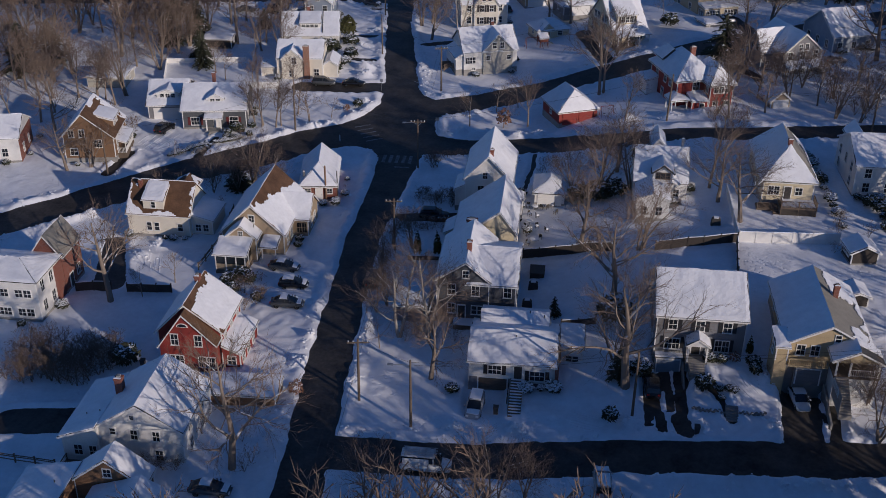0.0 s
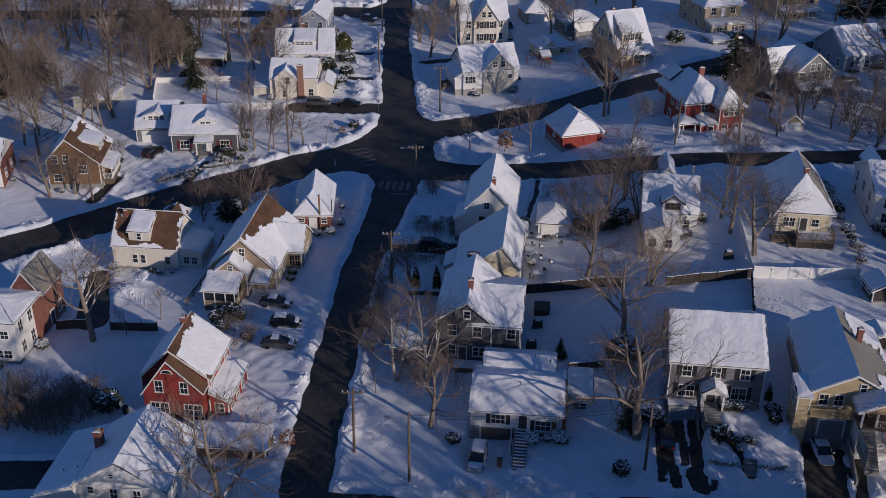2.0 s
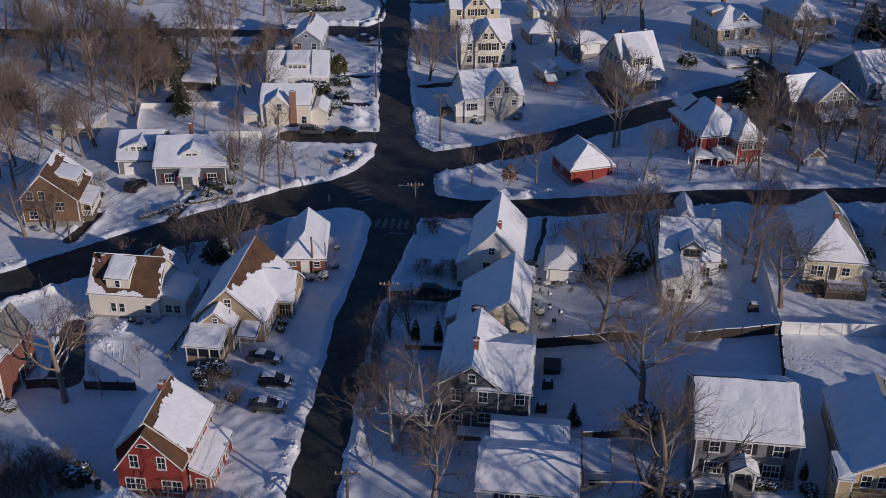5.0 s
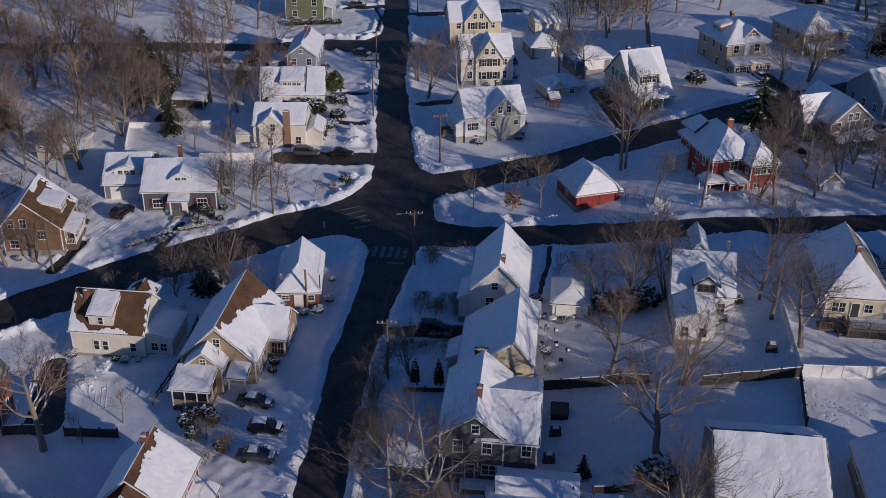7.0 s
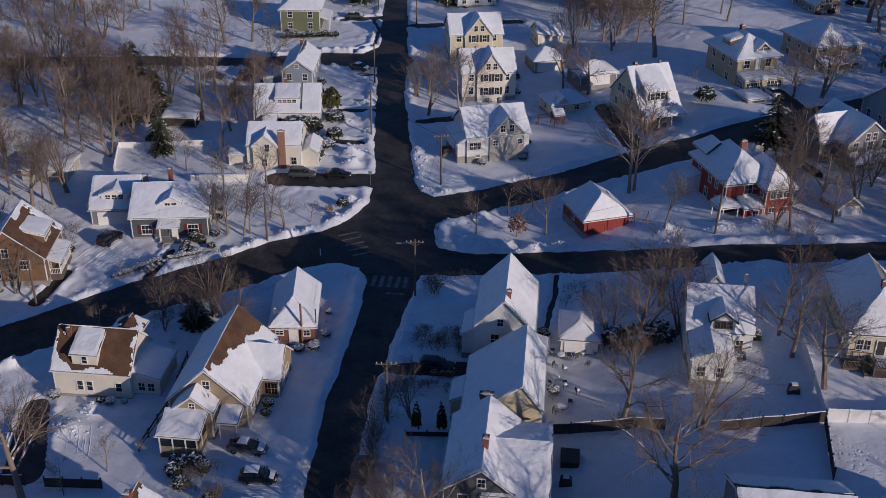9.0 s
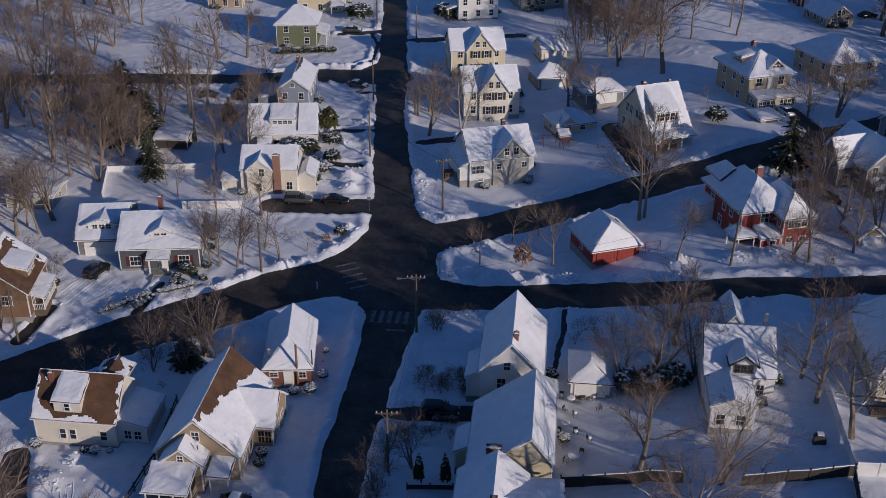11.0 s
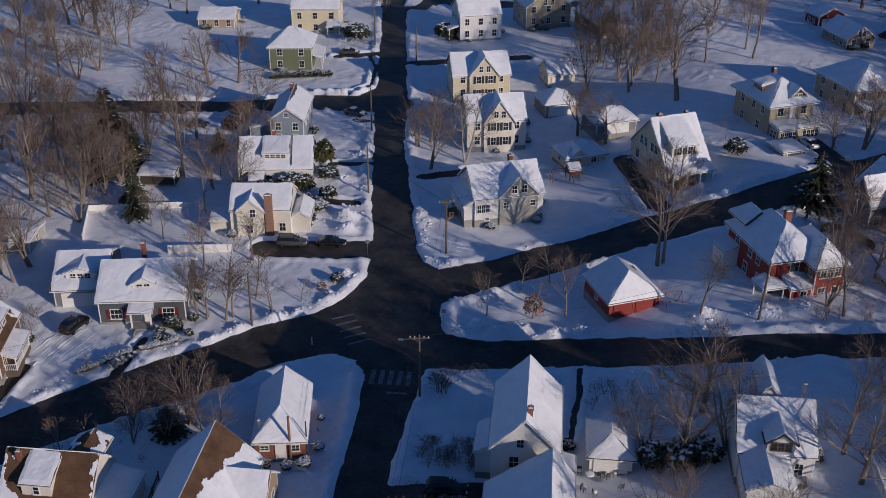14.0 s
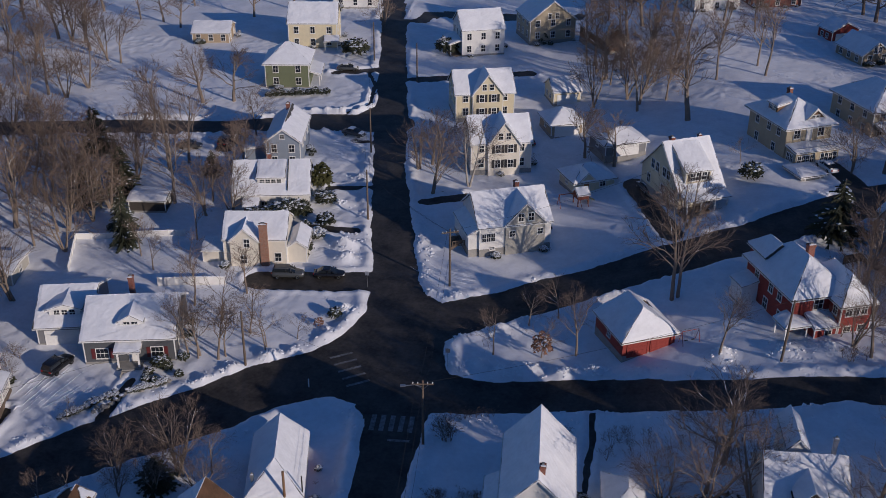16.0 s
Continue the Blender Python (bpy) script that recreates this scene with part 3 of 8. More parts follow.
def snow_layer(h, a, b, c, d, thick=0.14, cover=1.0, seed=0, side=None):
    """Lying snow on the sloping quad a, b (eave) to c, d (ridge). cover below 1 leaves bare patches; side(u, v) true keeps snow."""
    a, b, c, d = (Vector(p) for p in (a, b, c, d))
    cell = 0.45 if cover >= 1 and side is None else 0.17
    nu = max(3, int(((b - a).length + (c - d).length) / 2 / cell))
    nv = max(3, int(((d - a).length + (c - b).length) / 2 / cell))
    wob = lambda u, v, k: noise.noise(Vector((u * nu * cell * 0.51 + seed * 3.7, v * nv * cell * 0.51 + k * 5.1, seed * 1.3 + k))) + 0.35 * noise.noise(Vector((u * nu * cell * 2.1 + seed * 3.7, v * nv * cell * 2.1 + k * 5.1, seed * 1.3 + k)))
    up, verts, on = Vector((0, 0, 1)), [], []
    for j in range(nv + 1):
        for i in range(nu + 1):
            u, v = i / nu, j / nv
            e = min(u * nu, v * nv, (1 - u) * nu, (1 - v) * nv + 1.0) * cell / 0.45
            p = (a * (1 - u) + b * u) * (1 - v) + (d * (1 - u) + c * u) * v
            rim = min(1.0, 0.55 + 0.45 * e)
            if e == 0:
                p = p + ((b - a).normalized() * (0.5 - u) * 2 * abs(wob(u, v, 2)) + (d - a).normalized() * (0.3 if v == 0 else 0) * abs(wob(u, v, 3))) * 0.25
            if cell < 0.3 and 0 < u < 1 and 0 < v < 1:
                q = Vector((u * nu * 7.3 + seed, v * nv * 5.9, seed))
                p = p + (b - a) / nu * 0.45 * noise.noise(q * 1.7) + (d - a) / nv * 0.45 * noise.noise(q * 1.7 + Vector((9, 4, 2)))
            verts.append(p + up * thick * rim * (1 + 0.7 * wob(u, v, 1)))
            on.append(True if cover >= 1 and not side else (cover >= 1 or wob(u, v, 4) * 0.9 + 0.5 < cover) and (side is None or side(u + 0.12 * wob(u, v, 5), v + 0.15 * wob(u, v, 6))))
    m, w = Mesh(), nu + 1
    n = len(verts)
    m.v = [tuple(p) for p in verts] + [tuple(p - up * (thick * 1.1)) for p in verts]
    cells = {(i, j) for j in range(nv) for i in range(nu) if sum(on[k] for k in (j * w + i, j * w + i + 1, (j + 1) * w + i, (j + 1) * w + i + 1)) >= 3}
    for i, j in cells:
        q = [j * w + i, j * w + i + 1, (j + 1) * w + i + 1, (j + 1) * w + i]
        m.f.append(tuple(q))
        for (di, dj), (s, t) in zip(((0, -1), (1, 0), (0, 1), (-1, 0)), ((0, 1), (1, 2), (2, 3), (3, 0))):
            if (i + di, j + dj) not in cells:
                m.f.append((q[s], q[s] + n, q[t] + n, q[t]))
    if not cells:
        return None
    me = bpy.data.meshes.new("snow_layer")
    me.from_pydata(m.v, [], m.f)
    me.materials.append(ROOF_SNOW)
    me.update()
    return part("snow_layer", me, None, h)


def roof_plane(h, axis, l0, l1, ce, ze, cr, zr, over, material, snow, seed, thick=0.14, trim=True, trim_mat=None):
    """One slope: from the eave (ce, ze) to the ridge (cr, zr), between l0 and l1 along the axis."""
    run, rise = ce - cr, ze - zr
    n = math.hypot(run, rise)
    ux, uz = run / n, rise / n
    ee = (ce + ux * over, ze + uz * over)
    th = 0.12
    a0, a1 = l0 - over * 0.8, l1 + over * 0.8
    roof = part("roof", Mesh().prism([(ee[0], ee[1]), (cr, zr), (cr, zr + th), (ee[0], ee[1] + th)], a0, a1, axis), material, h)
    if trim:
        tm = trim_mat or TRIM
        for l in (a0 - 0.03, a1 + 0.005):
            part("rake_board", Mesh().prism([(ee[0], ee[1] - 0.14), (cr, zr - 0.14), (cr, zr + th - 0.02), (ee[0], ee[1] + th - 0.02)], l, l + 0.028, axis), tm, roof)
        s = 1 if run > 0 else -1
        part("gutter", Mesh().prism([(ee[0] + s * 0.005, ee[1] - 0.05), (ee[0] + s * 0.11, ee[1] - 0.05), (ee[0] + s * 0.11, ee[1] + 0.07), (ee[0] + s * 0.005, ee[1] + 0.07)], a0, a1, axis), tm, roof)
    if snow:
        cover, side = (snow, None) if not isinstance(snow, tuple) else snow
        pt = (lambda l, c, z: (c, l, z + th)) if axis == "y" else (lambda l, c, z: (l, c, z + th))
        snow_layer(roof, pt(a0, *ee), pt(a1, *ee), pt(a1, cr, zr), pt(a0, cr, zr), thick, cover, seed, side)
    return roof


def gable(h, x0, x1, y0, y1, eave, ridge, axis="y", rp=0.5, eave2=None, z0=-1.0, wall=None, roof=None, over=0.35, snow=(1.0, 1.0), seed=1, base=True, corner=None, thick=0.14, trim_mat=None):
    """A block under a gable roof whose ridge runs along the axis. eave lies on the low side of x or y, eave2 on the other."""
    eave2 = eave if eave2 is None else eave2
    c0, c1, l0, l1 = (x0, x1, y0, y1) if axis == "y" else (y0, y1, x0, x1)
    cr = c0 + (c1 - c0) * rp
    body = part("wall", Mesh().prism([(c0, z0), (c1, z0), (c1, eave2), (cr, ridge - 0.02), (c0, eave)], l0, l1, axis), wall or WHITE, h)
    roof_plane(h, axis, l0, l1, c0, eave, cr, ridge, over, roof or SHINGLE, snow[0], seed, thick, trim_mat=trim_mat)
    roof_plane(h, axis, l0, l1, c1, eave2, cr, ridge, over, roof or SHINGLE, snow[1], seed + 0.5, thick, trim_mat=trim_mat)
    finish_walls(h, x0, x1, y0, y1, (eave, eave2) if axis == "y" else None, min(eave, eave2), z0, base, corner)
    return body


def finish_walls(h, x0, x1, y0, y1, ends, low, z0, base, corner):
    if base:
        part("foundation", Mesh().box(x0 - 0.03, x1 + 0.03, y0 - 0.03, y1 + 0.03, z0, 0.35), CONCRETE, h)
    if corner is not False:
        cm = corner or TRIM
        for cx, cy, sx, sy in ((x0, y0, -1, -1), (x1, y0, 1, -1), (x0, y1, -1, 1), (x1, y1, 1, 1)):
            top = low if ends is None else (ends[0] if sx < 0 else ends[1])
            xa, xb = sorted((cx + sx * 0.025, cx - sx * 0.12))
            ya, yb = sorted((cy + sy * 0.025, cy - sy * 0.12))
            part("corner_board", Mesh().box(xa, xb, ya, yb, 0.3, top - 0.05), cm, h)


def hip(h, x0, x1, y0, y1, eave, ridge, axis="y", run0=None, run1=None, z0=-1.0, wall=None, roof=None, over=0.45, snow=(1, 1, 1, 1), seed=1, base=True, corner=None, rp=0.5, walls=True, thick=0.14):
    """A block under a hipped roof; run0 and run1 are how far the ridge's ends stand in from the ends (0 makes a gable end)."""
    c0, c1, l0, l1 = (x0, x1, y0, y1) if axis == "y" else (y0, y1, x0, x1)
    half = (c1 - c0) / 2
    run0 = half if run0 is None else run0
    run1 = half if run1 is None else run1
    P = (lambda c, l, z: Vector((c, l, z))) if axis == "y" else (lambda c, l, z: Vector((l, c, z)))
    cr = c0 + (c1 - c0) * rp
    dz = (ridge - eave) / half * over
    a, b, c, d = (P(c0 - over, l0 - over, eave - dz), P(c1 + over, l0 - over, eave - dz), P(c1 + over, l1 + over, eave - dz), P(c0 - over, l1 + over, eave - dz))
    r0, r1 = P(cr, l0 + run0 - (over if run0 == 0 else 0), ridge), P(cr, l1 - run1 + (over if run1 == 0 else 0), ridge)
    if walls:
        part("wall", Mesh().box(x0, x1, y0, y1, z0, eave + 0.02), wall or WHITE, h)
        finish_walls(h, x0, x1, y0, y1, None, eave, z0, base, corner)
        for run, l, inward in ((run0, l0, 1), (run1, l1, -1)):
            if run == 0:
                la, lb = sorted((l, l + inward * 0.25))
                part("gable_wall", Mesh().prism([(c0, eave), (c1, eave), (cr, ridge - 0.05)], la, lb, axis), wall or WHITE, h)
    up = Vector((0, 0, 0.12))
    m = Mesh()
    m.add([a, b, c, d, r0, r1, a + up, b + up, c + up, d + up, r0 + up, r1 + up],
          [(6, 7, 10), (7, 8, 11, 10), (8, 9, 11), (9, 6, 10, 11), (0, 1, 7, 6), (1, 2, 8, 7), (2, 3, 9, 8), (3, 0, 6, 9), (0, 3, 2, 1)])
    rf = part("roof", m, roof or SHINGLE, h)
    part("fascia", Mesh().add([a - up * 1.2, b - up * 1.2, c - up * 1.2, d - up * 1.2, a + up * 0.7, b + up * 0.7, c + up * 0.7, d + up * 0.7],
                              [(0, 1, 5, 4), (1, 2, 6, 5), (2, 3, 7, 6), (3, 0, 4, 7)]), TRIM, rf)
    for k, (q, s) in enumerate((((a, b, r0, r0), snow[0]), ((b, c, r1, r0), snow[1]), ((c, d, r1, r1), snow[2]), ((d, a, r0, r1), snow[3]))):
        if s and not (k == 0 and run0 == 0) and not (k == 2 and run1 == 0):
            cover, side = (s, None) if not isinstance(s, tuple) else s
            snow_layer(rf, *(p + up for p in q), thick, cover, seed + k * 0.7, side)
    return rf


def lean_to(h, x0, x1, y0, y1, low, high, toward="S", z0=-1.0, wall=None, roof=None, snow=1.0, seed=3, over=0.25, walls=True, base=True, corner=None):
    """A block or canopy under one slope that falls toward the given side."""
    axis = "x" if toward in "SN" else "y"
    c_low, c_high, l0, l1 = {"S": (y0, y1, x0, x1), "N": (y1, y0, x0, x1), "W": (x0, x1, y0, y1), "E": (x1, x0, y0, y1)}[toward]
    if walls:
        part("wall", Mesh().prism([(c_low, z0), (c_high, z0), (c_high, high - 0.02), (c_low, low - 0.02)], l0, l1, axis), wall or WHITE, h)
        finish_walls(h, x0, x1, y0, y1, None, low, z0, base, corner)
    return roof_plane(h, axis, l0, l1, c_low, low, c_high, high, over, roof or SHINGLE, snow, seed, 0.14)


def chimney(h, x, y, z0, z1, w=0.6, d=0.9, material=None):
    ch = part("chimney", Mesh().box(x - w / 2, x + w / 2, y - d / 2, y + d / 2, z0, z1).box(x - w / 2 - 0.06, x + w / 2 + 0.06, y - d / 2 - 0.06, y + d / 2 + 0.06, z1 - 0.25, z1 - 0.05), material or BRICK, h)
    part("flue", Mesh().box(x - w / 4, x + w / 4, y - d / 4, y + d / 4, z1 - 0.04, z1 + 0.22), CONCRETE, ch)
    part("snow_cap", Mesh().box(x - w / 2, x + w / 2, y - d / 2, y - d / 4 - 0.01, z1 + 0.001, z1 + 0.09), ROOF_SNOW, ch)


def vent(h, x, y, z):
    part("vent_pipe", Mesh().tube([(x, y, z), (x, y, z + 0.55)], [0.06, 0.06], 6), DARK_TRIM, h)


def posts(h, places, z0, z1, w=0.14, material=None):
    for x, y in places:
        part("porch_post", Mesh().box(x - w / 2, x + w / 2, y - w / 2, y + w / 2, z0, z1).box(x - w * 0.75, x + w * 0.75, y - w * 0.75, y + w * 0.75, z1 - 0.14, z1 - 0.02), material or TRIM, h)


def railing(h, a, b, z, t=0.9, material=None, gap=0.22):
    a, b = Vector((*a, z)), Vector((*b, z))
    mat = material or TRIM
    rail = part("railing", Mesh().tube([a + Vector((0, 0, t)), b + Vector((0, 0, t))], [0.055, 0.055], 4), mat, h)
    part("bottom_rail", Mesh().tube([a + Vector((0, 0, 0.12)), b + Vector((0, 0, 0.12))], [0.035, 0.035], 4), mat, rail)
    n = max(2, int((b - a).length / gap))
    for k in range(n + 1):
        p = a.lerp(b, k / n)
        r = 0.05 if k in (0, n) else 0.022
        part("baluster", shared(("bal", r, t, mat.name), lambda: Mesh().box(-r, r, -r, r, 0, t).data("baluster", mat)), None, rail).location = p


def steps(h, x, y, z, w, n, face="S", material=None, snow=True):
    """n steps that lead from z at the wall down to the face's side."""
    st = part("steps", Mesh().box(-w / 2 - 0.06, -w / 2, -n * 0.29, 0, -n * 0.18, 0.0), material or CONCRETE, h)
    st.matrix_local = pose(x, y, z, 0, 0, FACE[face])
    for k in range(n):
        part("step", shared(("step", w, (material or CONCRETE).name, n), lambda: Mesh().box(-w / 2, w / 2, -0.31, 0, -0.6, 0).data("step", material or CONCRETE)), None, st).location = (0, -k * 0.29, -k * 0.18 - 0.02)


# ---- houses of the near blocks ----
H = "houses of the neighbourhood"


def ranch_house():
    h = thing("split_level_house", "low white split-level house with snowy roof and garage beneath", "house", -8.3, 103.8, 0.5, 0, H)
    gable(h, 0, 10.3, 0, 9.0, 3.5, 5.2, "x", 0.5, z0=-1, wall=WHITE, seed=11)
    gable(h, 0.9, 9.1, 6.2, 12.0, 3.7, 5.0, "x", 0.5, z0=0, wall=WHITE, seed=12, corner=False)
    lean_to(h, 10.9, 13.6, 4.6, 9.4, 3.2, 3.5, "S", wall=WHITE, seed=13)
    part("brick_panel", Mesh().box(10.3, 10.42, 0.4, 6.5, 0, 3.3), BRICK, h)
    part("porch_ceiling", Mesh().box(10.42, 10.9, 1.5, 9, 3.0, 3.2), OLD_WOOD, h)
    windows(h, "S", 0, [3.1], 1.75, 1.5, 1.2, shutter=SHUTTER, panes=3)
    windows(h, "S", 0, [8.2], 1.2, 1.7, 1.3, shutter=SHUTTER, panes=3)
    part("front_band", Mesh().box(0.02, 5.0, -0.12, -0.004, 1.28, 1.5), TRIM, h)
    garage_door(h, "S", 2.9, -0.03, -0.55, 3.4, 1.7, OLD_WOOD)
    part("garage_surround", Mesh().box(0.05, 1.0, -0.06, -0.004, -1.0, 1.27), GREY, h)
    part("garage_surround", Mesh().box(4.75, 5.2, -0.06, -0.004, -1.0, 1.27), GREY, h)
    part("foundation_front", Mesh().box(5.3, 10.28, -0.05, -0.004, -0.8, 0.75), DARKGREY, h)
    door(h, "S", 5.9, -0.02, 1.3, 0.95, 2.0, DARK_TRIM)
    windows(h, "S", 4.6, [11.9, 12.7], 1.2, 0.7, 0.8, panes=1)
    flight = part("steps", Mesh().prism([(-5.9, -0.75), (-0.05, -0.75), (-0.05, 1.1), (-5.9, -0.25)], 5.0, 5.1, "x"), CONCRETE, h)
    for k in range(13):
        part("step", shared("ranch_step", lambda: Mesh().box(-0.75, 0.75, -0.36, 0, -0.5, 0).data("step", OLD_WOOD)), None, flight).location = (5.85, -0.1 - k * 0.44, 1.2 - k * 0.105)
        part("step_snow", shared("ranch_step_snow", lambda: Mesh().box(-0.72, 0.72, -0.16, 0.0, 0.002, 0.09).data("step_snow", SNOW)), None, flight).location = (5.85, -0.1 - k * 0.44, 1.2 - k * 0.105)
    railing(h, (4.85, -3.2), (4.85, -0.3), -0.2, 0.9, DARK_TRIM)
    part("brick_pier", Mesh().box(10.3, 10.75, -0.35, 0.25, -0.6, 3.2), BRICK, h)
    vent(h, 5.4, 3.4, 4.7)
    vent(h, 6.8, 8.8, 4.95)
    vent(h, 8.6, 8.3, 4.75)


def colonial_house():
    h = thing("colonial_house", "grey two-storey colonial house with black shutters and snowy roof", "house", 13.7, 108.4, 4.0, 0, H)
    gable(h, 0, 10.5, 0, 11.6, 5.3, 8.3, "x", 0.52, z0=-2, wall=GREY, seed=21, over=0.3, snow=(1.0, (1, lambda u, v: v < 0.8)))
    windows(h, "S", 0, [1.9, 5.1, 8.3], 3.5, 0.95, 1.3, shutter=SHUTTER)
    windows(h, "S", 0, [1.6, 2.5], 0.75, 0.8, 1.4)
    windows(h, "S", 0, [7.5, 8.35], 0.75, 0.75, 1.5)
    windows(h, "W", 0, [2.5, 8], 3.5)
    windows(h, "W", 0, [2.5, 8], 0.9)
    windows(h, "E", 10.5, [2, 5.8, 9.5], 3.5)
    windows(h, "E", 10.5, [2, 9.5], 0.9)
    for s, x in ((1, 0.85), (1, 3.25), (1, 6.8), (1, 9.05)):
        part("shutter", Mesh().box(x - 0.2, x + 0.2, -0.07, -0.01, 0.85, 2.45), SHUTTER, h)
    # portico
    gable(h, 3.7, 6.2, -1.9, 0.1, 2.55, 3.4, "y", z0=2.4, wall=TRIM, seed=22, base=False, corner=False, over=0.2)
    part("porch_floor", Mesh().box(3.7, 6.2, -1.9, -0.03, -1.2, 0.15), CONCRETE, h)
    posts(h, ((3.85, -1.75), (6.05, -1.75)), 0.15, 2.4, 0.2)
    railing(h, (3.85, -1.75), (3.85, -0.1), 0.15)
    railing(h, (6.05, -1.75), (6.05, -0.1), 0.15)
    door(h, "S", 4.9, -0.03, 0.2, 1.0, 2.05, DARK_TRIM)
    steps(h, 5.0, -1.9, 0.1, 1.8, 6, "S")
    part("garage_wall", Mesh().box(0.2, 3.4, -0.9, -0.04, -3.0, 0.0), CONCRETE, h)
    part("terrace_snow", Mesh().box(0.15, 3.45, -0.95, -0.03, 0.002, 0.16), ROOF_SNOW, h)
    garage_door(h, "S", 1.8, -0.92, -2.45, 2.7, 2.1, BLUE)
    part("drive_wall", Mesh().prism([(-5.0, -3.5), (-0.9, -3.5), (-0.9, -0.5), (-5.0, -1.6)], 3.4, 3.6, "x"), CONCRETE, h)
    part("terrace_railing", Mesh().tube([(0.2, -0.85, 0.95), (3.4, -0.85, 0.95)], [0.03, 0.03], 4), DARK_TRIM, h)


def yellow_bungalow():
    h = thing("yellow_gable_house", "yellow gabled house with front porch and half-bare grey roof", "house", 28.3, 104.6, 6.9, 0, H)
    gable(h, 0, 9.2, 0, 13.6, 2.4, 4.85, "y", 0.5, z0=-5, wall=YELLOW, roof=GREY_SHINGLE, seed=31, over=0.45, base=False, snow=(1.0, (1.0, lambda u, v: (u > 0.62 and v < 0.75 and v > 0.25 - (u - 0.6)) or v < 0.1 or (u < 0.15 and v < 0.5))))
    part("foundation", Mesh().box(-0.03, 9.23, -0.03, 13.63, -5, -0.15), CONCRETE, h)
    lean_to(h, -1.4, -0.02, -0.9, 2.6, 2.2, 2.6, "S", z0=-5, wall=YELLOW, seed=32, base=False)
    windows(h, "S", 0, [1.5, 3.1], 0.75, 0.9, 1.3)
    windows(h, "S", 0, [7.2, 8.4], 0.7, 0.9, 1.3)
    windows(h, "S", 0, [5.4], 2.75, 0.6, 0.9, panes=1)
    windows(h, "W", 0, [6, 10], 0.6, 0.9, 1.2)
    windows(h, "W", -1.4, [0.9], 0.4, 1.0, 1.2)
    windows(h, "E", 9.2, [2.5, 7, 11], 0.6, 0.9, 1.2)
    gable(h, 4.7, 9.9, -2.8, -0.1, 2.1, 3.4, "y", z0=1.95, wall=YELLOW, seed=33, base=False, corner=False, over=0.3, snow=(1.0, (1.0, lambda u, v: u > 0.45)))
    part("porch_floor", Mesh().box(4.9, 9.9, -2.8, -0.05, -0.25, 0.0), OLD_WOOD, h)
    part("porch_skirt", Mesh().box(5.0, 9.8, -2.7, -0.05, -4.4, -0.252), TRIM, h)
    posts(h, ((5.1, -2.6), (6.6, -2.6), (9.7, -2.6)), 0, 2.1, 0.2)
    railing(h, (6.6, -2.65), (9.7, -2.65), 0)
    railing(h, (9.75, -2.6), (9.75, -0.2), 0)
    steps(h, 5.8, -2.8, -0.02, 1.4, 14, "S")
    railing(h, (5.0, -5.4), (5.0, -2.8), -1.1, 0.9)
    door(h, "S", 5.6, -0.03, 0.05)
    part("balcony", Mesh().box(0.2, 4.6, -1.1, -0.05, -0.3, -0.1), YELLOW, h)
    railing(h, (0.2, -1.05), (4.6, -1.05), -0.1, 0.85, YELLOW)
    part("garage_wall", Mesh().box(1.1, 4.3, -0.5, -0.05, -5, -0.31), CONCRETE, h)
    garage_door(h, "S", 2.7, -0.53, -3.0, 2.6, 2.1, GREY)
    part("drive_wall", Mesh().prism([(-6.5, -5.5), (-0.55, -5.5), (-0.55, -2.7), (-6.5, -4.0)], 4.6, 4.82, "x"), CONCRETE, h)
    chimney(h, 6.4, 8.2, 2, 5.6, 0.6, 0.6)
    vent(h, 2.5, 7, 3.0)
    vent(h, 2.0, 10, 2.8)


def charcoal_house():
    """A tall gable to the street with a cross wing whose slope faces south."""
    h = thing("charcoal_gable_house", "charcoal grey gabled house with white windows and snowy roof", "house", -14.0, 117.8, 0.6, 0, H)
    gable(h, 0, 6.9, 0, 12.0, 6.1, 8.75, "y", 0.55, z0=-1, wall=DARKGREY, seed=41, over=0.35)
    gable(h, 4.0, 10.4, 0.06, 11.8, 5.7, 8.0, "x", 0.49, z0=-1, wall=DARKGREY, seed=42, over=0.35)
    windows(h, "S", 0, [3.8], 6.5, 0.75, 1.0)
    windows(h, "S", 0, [2.0, 5.1], 3.9, 0.95, 1.5)
    windows(h, "S", 0.06, [9.3], 3.9, 0.95, 1.5)
    windows(h, "S", 0, [5.0, 5.75, 6.5], 1.1, 0.7, 1.2, panes=1)
    windows(h, "S", 0.06, [9.2], 1.2, 0.7, 0.95, panes=1)
    windows(h, "S", 0, [2.0], 1.1, 0.9, 1.4)
    door(h, "S", 3.3, -0.03, 0.3, 0.95, 2.0)
    windows(h, "E", 10.4, [2.5, 8.5], 3.6)
    windows(h, "E", 10.4, [2.5, 6.5], 0.9)
    windows(h, "W", 0, [3, 8], 3.9)
    chimney(h, 3.9, 3.6, 7.5, 10.0)
    part("porch_floor", Mesh().box(2.4, 8.2, -1.7, -0.05, -0.8, 0.25), OLD_WOOD, h)
    part("porch_snow", Mesh().prism([(-1.72, 0.252), (-0.1, 0.252), (-0.1, 0.42), (-0.9, 0.5), (-1.6, 0.4)], 2.35, 8.25, "x"), SNOW, h)
    part("sill_band", Mesh().box(0.1, 6.85, -0.03, -0.004, 3.0, 3.14), DARK_TRIM, h)


